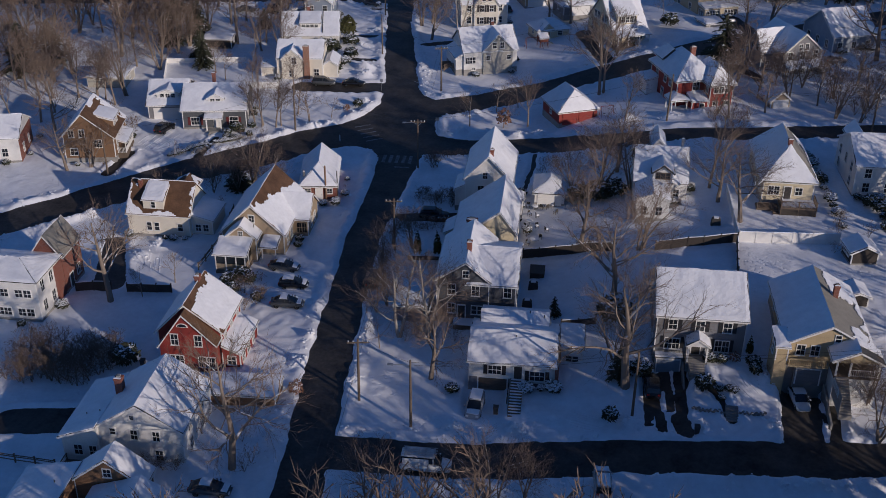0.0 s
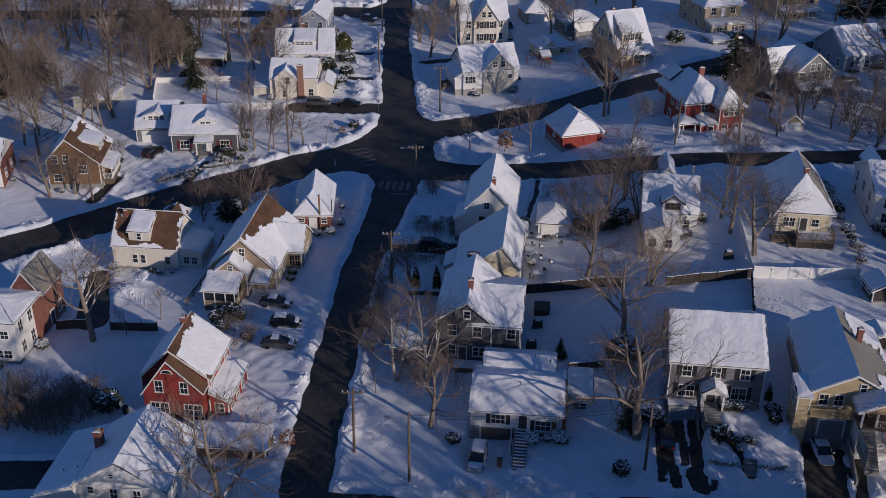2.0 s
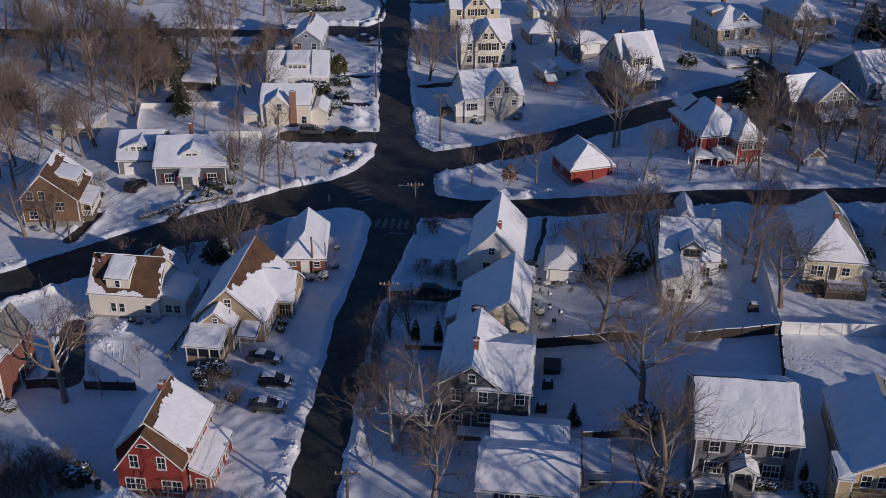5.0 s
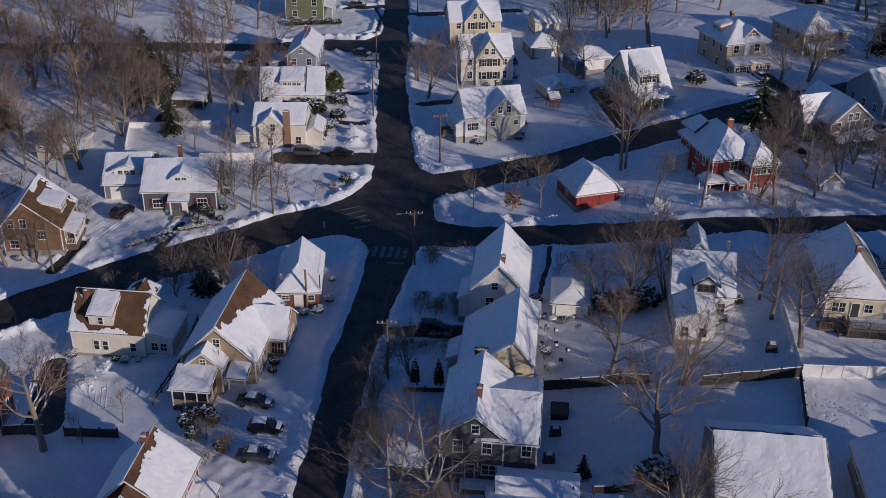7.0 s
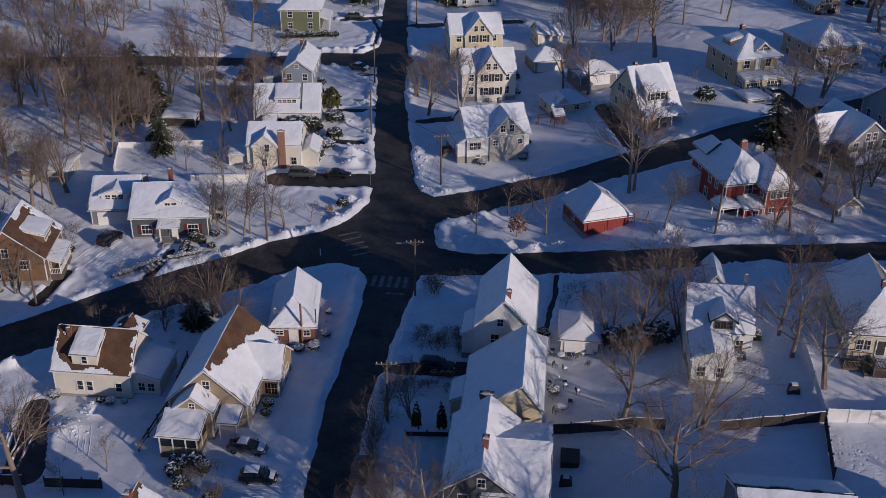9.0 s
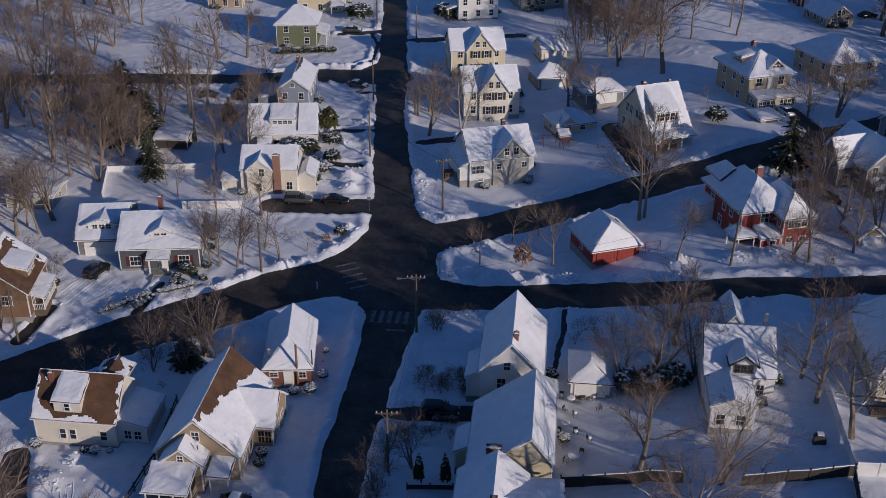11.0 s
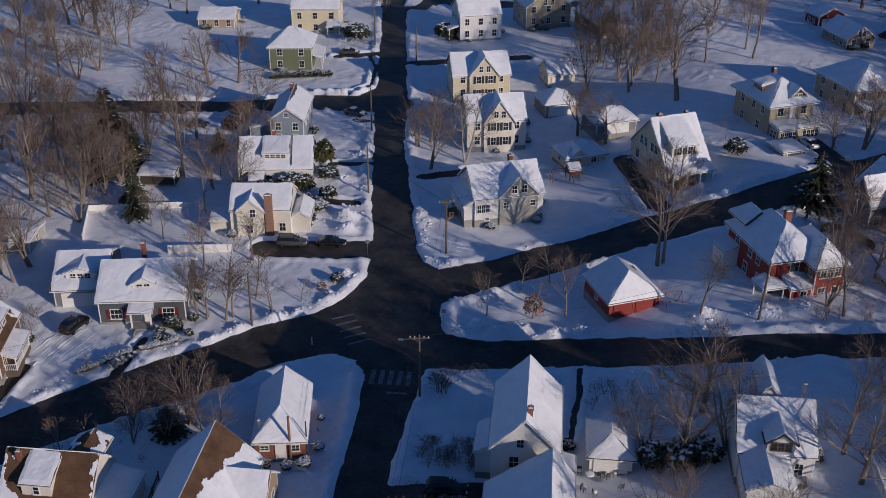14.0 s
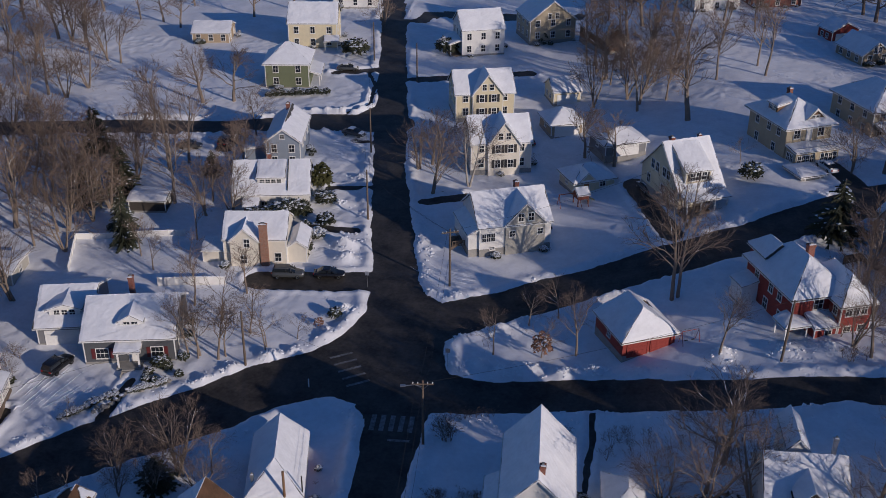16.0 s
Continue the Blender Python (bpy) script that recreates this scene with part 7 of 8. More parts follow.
thicket(10, -72, -52, 147, 154, 1.2, 2.4, "twigs", 31, skip=((-55, -50, 150, 158),))
thicket(6, -60, -55, 173, 176, 0.8, 1.4, "round", 32)
thicket(8, -12, 8, 162, 167.5, 1.4, 2.6, "twigs", 33)
thicket(14, -105, -84, 226, 246, 1.8, 3.2, "twigs", 34)
thicket(8, 43, 50, 140, 150, 1.2, 2.4, "round", 35)
thicket(9, -80.5, -77, 170, 179, 1.4, 2.6, "twigs", 61, 1.2)
thicket(7, -48.5, -46, 200, 214, 0.9, 1.8, "round", 36)
thicket(10, -18, -9.5, 112.4, 116, 1.6, 2.6, "twigs", 39, 1.3)
thicket(12, 46, 58, 178, 196, 2.6, 4.4, "twigs", 38, 1.2)
for k in range(11):
    shrub(-67.2 + 1.15 * k, 268.6 + 0.25 * k, 1.3 + 0.3 * (k % 3), "round", 1.1)
for k in range(11):
    shrub(-22.0 + 0.68 * k, 168.2 + 0.17 * k, 1.2 + 0.2 * (k % 3), "twigs", 1.3)
for x, y, height in ((-40.0, 187.1, 1.6), (-38.3, 189.5, 1.7)):
    shrub(x, y, height, "rust" if y < 188 else "round", 1.2)
shrub(-53.8, 295.0, 4.2, "round", 1.5)
shrub(-33.9, 298.6, 3.8, "round", 1.4)


def foundation_planting(seed):
    """Low bushes along the street fronts of the houses."""
    rng = random.Random(seed)
    fronts = [ob for ob in bpy.data.objects if ob.parent and ob.name.split(".")[0] == "wall" and ob.parent.get("category") == "house"]
    done = set()
    for ob in fronts:
        if ob.parent.name in done or ob.parent.name in ("split_level_house", "colonial_house", "yellow_gable_house", "white_farmhouse", "green_house", "cream_house_with_deck", "brown_gable_cottage"):
            continue
        done.add(ob.parent.name)
        xs, ys = [v.co.x for v in ob.data.vertices], [v.co.y for v in ob.data.vertices]
        for k in range(rng.randint(4, 7)):
            if rng.random() < 0.5:
                local = Vector((rng.uniform(min(xs), max(xs)), min(ys) - rng.uniform(0.7, 1.3), 0))
            else:
                local = Vector((max(xs) + rng.uniform(0.7, 1.4), rng.uniform(min(ys), max(ys)), 0))
            p = ob.parent.matrix_world @ local
            if edge_distance(np.array(p.x), np.array(p.y), STREETS + DRIVES) > 0.8:
                shrub(p.x, p.y, rng.uniform(0.6, 1.5), rng.choice(("round", "twigs", "capped", "capped")), 1.3)


foundation_planting(51)


# ---- carport, fences, walls ----
def flat_garage():
    h = thing("flat_roof_garage", "low garage with a flat snow-covered roof", "garage", -19.6, 117.2, 0.1, 0, "small outbuildings")
    lean_to(h, 0, 4.4, 0, 6.6, 2.5, 2.8, "S", wall=GREY, seed=301, over=0.2)
    garage_door(h, "W", -0.03, 3.3, 0, 2.8, 2.0)


flat_garage()


def low_shed():
    h = thing("low_brown_shed", "long low brown wooden shed under a flat snowy roof", "shed", -39.0, 96.6, -0.5, 2, "small outbuildings")
    lean_to(h, 0, 8.6, 0, 3.8, 1.9, 2.15, "S", wall=BROWN, seed=303, over=0.25)
    door(h, "S", 6.8, -0.04, 0.05, 0.9, 1.75, DARK_WOOD)


low_shed()


def fence(name, label, points, height, material, style="board", gap=2.4):
    """A fence along the points: posts with boards or rails between them."""
    f = thing(name, label, "fence", points[0][0], points[0][1], ground_at(*points[0]), 0)
    base = f.matrix_world.translation.copy()
    for (ax, ay), (bx, by) in zip(points, points[1:]):
        n = max(1, round(math.hypot(bx - ax, by - ay) / gap))
        for k in range(n + 1):
            x, y = ax + (bx - ax) * k / n, ay + (by - ay) * k / n
            z = ground_at(x, y)
            p = part("fence_post", shared(("post", height, material.name), lambda: Mesh().box(-0.07, 0.07, -0.07, 0.07, -0.4, height + 0.12).box(-0.09, 0.09, -0.09, 0.09, height + 0.12, height + 0.17).data("fence_post", material)), None, f)
            p.location = Vector((x, y, z)) - base
            if k == n:
                break
            x2, y2 = ax + (bx - ax) * (k + 1) / n, ay + (by - ay) * (k + 1) / n
            z2 = ground_at(x2, y2)
            a, b = Vector((x, y, z)) - base, Vector((x2, y2, z2)) - base
            if style == "rail":
                for q in (0.35, 0.75, 0.95):
                    part("rail", Mesh().tube([a + Vector((0, 0, height * q)), b + Vector((0, 0, height * q))], [0.06, 0.06], 4), material, f)
            else:
                s = (b - a).cross(Vector((0, 0, 1))).normalized() * 0.02
                up0, up1 = Vector((0, 0, 0.02)), Vector((0, 0, height))
                part("panel", Mesh().add([a + up0 - s, b + up0 - s, b + up1 - s, a + up1 - s, a + up0 + s, b + up0 + s, b + up1 + s, a + up1 + s],
                                         [(0, 1, 2, 3), (7, 6, 5, 4), (3, 2, 6, 7), (0, 3, 7, 4), (1, 5, 6, 2)]), material, f)
                c0, c1 = Vector((0, 0, height + 0.002)), Vector((0, 0, height + 0.09))
                w = s * 3
                part("snow_cap", Mesh().add([a + c0 - w, b + c0 - w, b + c0 + w, a + c0 + w, a + c1, b + c1], [(0, 1, 5, 4), (3, 4, 5, 2), (0, 4, 3), (1, 2, 5)]), SNOW, f)
    return f


fence("dark_board_fence", "low dark fence between two columnar evergreens", [(-20.1, 133.7), (-15.1, 134.3)], 0.7, DARK_WOOD)
fence("white_panel_fence", "white vinyl panel fence with posts in the snow", [(26.4, 134.0), (31, 134.3), (36.5, 134.8), (40.2, 135.2)], 1.7, TRIM)
fence("white_panel_fence", "white panel fence along the side of a yard", [(26.4, 134.0), (26.4, 141.8), (26.3, 149.8)], 1.3, TRIM)
fence("dark_board_fence", "dark wooden board fence between the back yards", [(-3.5, 135.1), (5.8, 134.9), (9.2, 134.2)], 1.5, DARK_WOOD)
fence("dark_board_fence", "dark wooden board fence beside the yard", [(15, 132.9), (21.6, 133.2), (26.2, 134.0)], 1.4, DARK_WOOD)
fence("dark_board_fence", "dark wooden side fence running down the slope", [(26.1, 133.4), (25.2, 124.3)], 1.4, DARK_WOOD)
fence("dark_board_fence", "low dark fence behind the house", [(2.5, 115.7), (6.8, 115.7)], 1.0, DARK_WOOD)
fence("dark_board_fence", "dark board fence in the shade below a tree", [(-65.7, 121.2), (-60.5, 121.4)], 1.4, DARK_WOOD)
fence("dark_board_fence", "dark board fence along the snowy yard", [(-58.4, 121.8), (-52.0, 122.0)], 1.3, DARK_WOOD)
fence("white_panel_fence", "white board fence round a snowy back yard", [(-65.2, 195.1), (-55.7, 196.4)], 1.3, TRIM)
fence("white_panel_fence", "white board fence at the back of a snowy yard", [(-79.6, 197.5), (-82.4, 207.0), (-73.3, 208.6), (-66, 209.9)], 1.0, TRIM)
fence("wooden_rail_fence", "weathered wooden rail fence in deep snow", [(-62, 85.4), (-52.0, 84.2)], 1.1, OLD_WOOD, "rail")
fence("dark_board_fence", "dark board fence round a side yard", [(31.0, 200.6), (33.6, 201.8), (37.4, 196.0)], 1.4, DARK_WOOD)
fence("wooden_rail_fence", "rail fence at the edge of the drive", [(-50.2, 128.5), (-49.6, 136.5), (-50.4, 147)], 1.1, OLD_WOOD, "rail")


def boulder_wall(label, a, b, height, seed, step=0.8):
    """A dry wall of rough stones with snow between them."""
    rng = random.Random(seed)
    w = thing("stone_wall", label, "wall", a[0], a[1], ground_at(*a))
    base = w.matrix_world.translation.copy()
    n = int(math.hypot(b[0] - a[0], b[1] - a[1]) / step)
    for k in range(n):
        for row in range(2):
            x = a[0] + (b[0] - a[0]) * (k + 0.5 * row) / n
            y = a[1] + (b[1] - a[1]) * (k + 0.5 * row) / n
            r = rng.uniform(0.32, 0.5) * (step / 0.8)
            def rock(kind=rng.randrange(5)):
                bm = bmesh.new()
                bmesh.ops.create_icosphere(bm, subdivisions=1, radius=1)
                for v in bm.verts:
                    v.co *= 0.85 + 0.4 * noise.noise(v.co * 1.3 + Vector((kind * 4.0, 0, 0)))
                me = bpy.data.meshes.new("stone")
                bm.to_mesh(me)
                bm.free()
                me.materials.append(STONE)
                return me
            kind = rng.randrange(5)
            st = part("stone", shared(("rock", kind), lambda: rock(kind)), None, w)
            st.matrix_local = Matrix.Translation(Vector((x, y, ground_at(x, y) + height * 0.45 * row + 0.1)) - base) @ Matrix.Rotation(rng.uniform(0, 6), 4, "Z") @ Matrix.Diagonal((r * 1.25, r, r * 0.75, 1))
            if row and rng.random() < 0.7:
                cap = part("snow_cap", shared(("rocksnow", kind), lambda: Mesh().add([(0.8, 0, 0), (0.3, 0.7, 0), (-0.6, 0.6, 0), (-0.85, -0.1, 0), (-0.3, -0.75, 0), (0.5, -0.6, 0), (0, 0, 0.38)], [(i, (i + 1) % 6, 6) for i in range(6)]).data("snow_cap", SNOW)), None, w)
                cap.matrix_local = Matrix.Translation(Vector((x, y, ground_at(x, y) + height * 0.45 + r * 0.62)) - base) @ Matrix.Diagonal((r * 1.2, r, r, 1))


boulder_wall("low rough stone wall capped with snow beside a walk", (-63.7, 166.6), (-60.6, 171.0), 0.8, 41)
boulder_wall("low stone retaining wall with snow along the street", (-59.4, 171.4), (-56.0, 173.4), 0.8, 42)
boulder_wall("stone retaining wall below the yard", (17.9, 99.9), (21.6, 99.4), 0.45, 43, 0.45)
boulder_wall("stone retaining wall below the yard", (23.2, 99.3), (26.2, 99.6), 0.45, 44, 0.45)


def garden_steps(x, y, z, n):
    t = thing("garden_steps", "dark stone steps up a snowy bank", "steps", x, y, z)
    for k in range(n):
        part("step", shared("garden_step", lambda: Mesh().box(-0.7, 0.7, 0, 0.34, -0.5, 0).data("step", STONE)), None, t).location = (0, k * 0.32, k * 0.15)


garden_steps(22.3, 98.4, ground_at(22.3, 98.2) + 0.1, 6)


def snow_clods(seed, count):
    """Clods thrown up by the plough along the roads' edges, as one mesh."""
    rng = np.random.default_rng(seed)
    x, y = rng.uniform(-95, 58, count * 60), rng.uniform(82, 262, count * 60)
    d = edge_distance(x, y, STREETS)
    keep = (d > 0.25) & (d < 2.6) & (edge_distance(x, y, DRIVES) > 0.2) & (rough_noise(x, y, 9.0, 31) > 0.38) & (rough_noise(x, y, 2.2, 32) > 0.35)
    x, y = x[keep][:count], y[keep][:count]
    hx, hy, hr = (np.repeat(np.array([h[k] for h in HEAPS], float), 46) for k in range(3))
    px, py = hx + hr * 0.55 * rng.standard_normal(len(hx)), hy + hr * 0.45 * rng.standard_normal(len(hx))
    off = (edge_distance(px, py, STREETS) > 0.3) & (edge_distance(px, py, DRIVES) > 0.2)
    x, y = np.concatenate([x, px[off]]), np.concatenate([y, py[off]])
    z = land(x, y) + np.maximum(snow_depth(x, y), 0)
    m = Mesh()
    for px, py, pz in zip(x, y, z):
        r = 0.10 + 0.30 * rng.random() ** 2.0
        a = rng.random() * 6
        ring = [(px + r * math.cos(a + k * 1.257) * rng.uniform(0.7, 1.2), py + r * math.sin(a + k * 1.257) * rng.uniform(0.7, 1.2), pz + r * rng.uniform(-0.25, 0.2)) for k in range(5)]
        top = [(px + (c[0] - px) * 0.55, py + (c[1] - py) * 0.55, pz + r * rng.uniform(0.15, 0.5)) for c in ring]
        m.add(ring + top, [(k, (k + 1) % 5, 5 + (k + 1) % 5, 5 + k) for k in range(5)] + [(5, 6, 7, 8, 9)])
    me = bpy.data.meshes.new("snow_clods")
    me.from_pydata(m.v, [], m.f)
    me.materials.append(SNOW)
    tagged(new("snow_clods", me), "clods of ploughed snow heaped along the road edges", "snow", kind="stuff")


snow_clods(17, 1800)


def snow_ruts(seed, runs):
    """Low ridges of pressed snow between wheel tracks and along shovelled edges: (start, bend, end, spread, count)."""
    rng, m = random.Random(seed), Mesh()
    for (ax, ay), (bx, by), (cx, cy), spread, count in runs:
        length = math.hypot(cx - ax, cy - ay)
        n = max(6, int(length / 0.45))
        for k in range(count):
            side = (k + 0.5) / count - 0.5 + rng.uniform(-0.25, 0.25) / count
            lo, hi = sorted((rng.uniform(0, 0.35), rng.uniform(0.6, 1.0)))
            pts, fan = [], rng.uniform(-0.12, 0.12)
            for i in range(n + 1):
                u = lo + (hi - lo) * i / n
                x = ax * (1 - u) ** 2 + 2 * bx * u * (1 - u) + cx * u * u
                y = ay * (1 - u) ** 2 + 2 * by * u * (1 - u) + cy * u * u
                dx, dy = 2 * (1 - u) * (bx - ax) + 2 * u * (cx - bx), 2 * (1 - u) * (by - ay) + 2 * u * (cy - by)
                q = (side + fan * (u - 0.5)) * spread / max(1e-6, math.hypot(dx, dy))
                pts.append((x - dy * q, y + dx * q, dx, dy))
            base, wide, high = len(m.v), rng.uniform(0.08, 0.16), rng.uniform(0.03, 0.09)
            for i, (x, y, dx, dy) in enumerate(pts):
                l = math.hypot(dx, dy)
                w = wide * rng.uniform(0.85, 1.15)
                z = ground_at(x, y)
                top = z + high * rng.uniform(0.75, 1.2) * max(0.0, math.sin(math.pi * i / n)) ** 0.5 - 0.01
                m.v += [(x - dy / l * w, y + dx / l * w, z - 0.08), (x + rng.uniform(-0.03, 0.03), y, top), (x + dy / l * w, y - dx / l * w, z - 0.08)]
                if i:
                    j = base + 3 * (i - 1)
                    m.f += [(j, j + 1, j + 4, j + 3), (j + 1, j + 2, j + 5, j + 4)]
    me = bpy.data.meshes.new("snow_ruts")
    me.from_pydata(m.v, [], m.f)
    me.materials.append(SNOW)
    tagged(new("snow_ruts", me), "ridges of pressed snow between wheel tracks and shovelled paths", "snow", kind="stuff")


snow_ruts(61, [((-73.6, 165.6), (-72.6, 170), (-69.6, 177.4), 5.2, 9), ((-70, 166), (-67.5, 169), (-65.6, 174.5), 4, 8),
               ((-29.6, 207), (-24, 199), (-14, 202), 3.2, 9), ((-27.5, 203), (-26.5, 197.5), (-18, 198.6), 2.2, 6),
               ((-38, 128.6), (-35, 128), (-31, 126.6), 2.6, 7), ((-40, 122), (-35, 121.6), (-31, 121.6), 4.0, 9),
               ((-92, 141), (-97, 146), (-103, 150), 6, 14), ((22.5, 106.5), (23.5, 103.5), (25.5, 101.2), 4.0, 10),
               ((2.5, 99), (5, 97.4), (8, 96.6), 3.4, 9), ((-48, 208), (-44.5, 207), (-41, 206.6), 4.4, 10), ((-52, 246), (-47, 247), (-42, 249), 5, 10),
               ((-59.4, 134), (-58, 131), (-56.8, 126), 3.4, 8)])
for k in range(13):
    shrub(40.6 + 0.1 * k, 164.5 - 2.0 * k, 1.0 + 0.35 * ((k * 7) % 3), ("capped", "round", "capped", "twigs")[k % 4], 1.3)
for k in range(9):
    shrub(-67.4 + 0.62 * k, 165.3 + 0.6 * k, 0.75 + 0.2 * (k % 3), "capped", 1.3)
for k in range(6):
    shrub(-60.6 + 0.7 * k, 170.8 + 0.45 * k, 0.75 + 0.2 * (k % 3), "capped", 1.3)


# ---- poles, wires, signs ----
def utility_pole(x, y, height, arm=True, lean=0.0, arm_turn=0.0, lamp=False):
    p = thing("utility_pole", "weathered wooden utility pole standing at the roadside", "utility pole", x, y, ground_at(x, y), 0, "utility poles")
    p.matrix_world = pose(x, y, ground_at(x, y), lean, lean * 0.5, arm_turn)
    part("pole", Mesh().tube([(0, 0, -0.5), (0, 0, height * 0.5), (0, 0, height)], [0.17, 0.15, 0.11], 9), OLD_WOOD, p)
    if arm:
        c = part("crossarm", Mesh().box(-1.25, 1.25, -0.16, -0.04, height - 0.55, height - 0.4), OLD_WOOD, p)
        for k in (-1.1, -0.55, 0.55, 1.1):
            part("insulator", shared("insulator", lambda: Mesh().tube([(0, 0, 0), (0, 0, 0.2)], [0.05, 0.07], 6).data("insulator", TRIM)), None, c).location = (k, -0.1, height - 0.4)
        part("brace", Mesh().tube([(-0.7, -0.1, height - 0.5), (0, -0.12, height - 1.2), (0.7, -0.1, height - 0.5)], [0.025] * 3, 4), METAL, c)
    if lamp:
        l = part("lamp_arm", Mesh().tube([(0, 0, height - 0.9), (-0.9, -0.2, height - 0.5), (-2.0, -0.4, height - 0.45)], [0.04] * 3, 5), METAL, p)
        part("lamp_head", Mesh().box(-2.5, -1.9, -0.55, -0.25, height - 0.52, height - 0.38), METAL, l)
    return Vector((x, y, ground_at(x, y) + height - 0.3))


tops = {k: utility_pole(*v) for k, v in dict(
    a=(-20.9, 99.2, 8.9, True, 1.5, 10), b=(-14.1, 95.2, 9.2, False, 0, 0, True), c=(-47.7, 177.6, 8.2, False, 2.0), d=(-23.0, 163.8, 9.0, True, 0, 6, True), e=(-23.4, 199.4, 9.2, True, 0, 20),
    f=(-22.6, 136.3, 8.6, True, 0, 6), g=(-75.6, 157.4, 8.4, False, -2.0), h=(-38.4, 218.2, 8.6, False, 0), i=(-42.0, 243.5, 8.6, False, 0), j=(11.0, 98.0, 9.0, False, 0),
    k=(51.5, 169.8, 9.0, True, 0, 90), l=(-1.2, 291, 9.0, False, 0), m=(19.0, 177.4, 8.8, False, 3.0), n=(-49.1, 291.6, 8.6, False, 0), o=(-38.2, 279.9, 8.6, False, 0)).items()}


def wire(a, b, sag=0.8, r=0.014, count=1):
    for k in range(count):
        off = Vector(((k - (count - 1) / 2) * 0.75, 0, -0.35 * (k % 2)))
        c = new("overhead_wire", bpy.data.curves.new("overhead_wire", "CURVE"))
        c.data.dimensions, c.data.bevel_depth, c.data.bevel_resolution = "3D", r, 1
        s = c.data.splines.new("POLY")
        s.points.add(14)
        for i in range(15):
            u = i / 14
            q = a.lerp(b, u) + off - Vector((0, 0, 4 * sag * u * (1 - u)))
            s.points[i].co = (*q, 1)
        c.data.materials.append(CABLE)
        tagged(c, "thin black overhead wire hung between poles", "wire", "overhead wires")


FARSOUTH = Vector((-19.8, 62, 9.5))
wire(FARSOUTH, tops["a"], 0.6, count=3)
wire(tops["a"], tops["f"], 0.8, count=3)
wire(tops["f"], tops["d"], 0.7, count=3)
wire(tops["d"], tops["e"], 0.9, count=2)
wire(tops["e"], tops["h"], 0.6, count=2)
wire(tops["h"], tops["i"], 0.7, count=2)
wire(tops["i"], tops["n"], 1.0, count=2)
wire(tops["d"], tops["c"], 0.7)
wire(tops["c"], tops["g"], 0.9)
wire(tops["b"], tops["j"], 0.7, count=2)
wire(tops["a"], tops["b"], 0.2)
wire(tops["m"], tops["k"], 1.0, count=2)
wire(tops["e"], Vector((9, 224, 12)), 0.9)
wire(tops["j"], Vector((44, 101, 13)), 0.9, count=2)
wire(tops["m"], tops["d"], 0.9)


def sign(x, y, height, label, plate, turn=0, wide=0.6, tall=0.6):
    s = thing("road_sign", label, "sign", x, y, ground_at(x, y), turn, "road signs")
    part("post", Mesh().tube([(0, 0, -0.3), (0, 0, height)], [0.035, 0.035], 6), METAL, s)
    part("plate", Mesh().box(-wide / 2, wide / 2, -0.055, -0.036, height - tall, height), plate, s)


sign(-21.7, 179.6, 2.8, "small grey road sign on a steel post", METAL)
sign(-38.6, 173.9, 1.3, "short white marker post at the roadside", TRIM, 0, 0.16, 1.2)
sign(-35.2, 198.2, 2.5, "round pale sign at the corner of the drive", METAL)


# ---- road paint ----
def stripes(name, label, x, y, turn, count, pitch, wide, length):
    """Painted bars across a road, each lying a little above the asphalt."""
    s = tagged(new(name), label, "road marking", kind="structure")
    s.matrix_world = pose(x, y, 0, 0, 0, turn)
    for k in range(count):
        m, cx = Mesh(), (k - (count - 1) / 2) * pitch
        for j in range(4):
            y0, y1 = -length / 2 + length * j / 4, -length / 2 + length * (j + 1) / 4
            c = [(cx - wide / 2, y0), (cx + wide / 2, y0), (cx + wide / 2, y1), (cx - wide / 2, y1)]
            pts = [s.matrix_world @ Vector((a, b, 0)) for a, b in c]
            m.add([(a, b, float(land(p.x, p.y)) + 0.015) for (a, b), p in zip(c, pts)], [(0, 1, 2, 3)])
        part("bar", m, PAINT_LINE, s)


stripes("crosswalk", "white crosswalk bars on wet asphalt", -27.2, 167.7, 0, 5, 1.15, 0.6, 3.0)
stripes("crosswalk", "worn white crosswalk bars on wet asphalt", -34.2, 178.1, 119, 5, 1.65, 0.4, 3.1)
stripes("stop_line", "worn white stop line", -26.0, 164.6, 90, 1, 1, 0.4, 2.6)


# ---- vehicles ----
def section_body(stations, closed=True):
    """Lofts rounded sections (x, half width, z low, z high) along the car."""
    m, ring = Mesh(), 12
    for x, w, lo, hi in stations:
        for k in range(ring):
            a = 2 * math.pi * (k + 0.5) / ring
            c, s = math.cos(a), math.sin(a)
            m.v.append((x, w * math.copysign(abs(c) ** 0.45, c), (lo + hi) / 2 + (hi - lo) / 2 * math.copysign(abs(s) ** 0.45, s)))
    for i in range(len(stations) - 1):
        for k in range(ring):
            a, b = i * ring + k, i * ring + (k + 1) % ring
            m.f.append((a, b, b + ring, a + ring))
    m.f += [tuple(range(ring)), tuple(range((len(stations) - 1) * ring, len(stations) * ring))]
    return m


def wheel(parent, x, y, r):
    w = part("wheel", shared(("tyre", r), lambda: Mesh().tube([(0, -0.11, 0), (0, -0.09, 0), (0, 0.09, 0), (0, 0.11, 0)], [r * 0.8, r, r, r * 0.8], 16).data("tyre", TYRE)), None, parent)
    w.location = (x, y, r)
    part("rim", shared(("rim", r), lambda: Mesh().tube([(0, -0.115, 0), (0, 0.115, 0)], [r * 0.58, r * 0.58], 10).data("rim", METAL)), None, w)


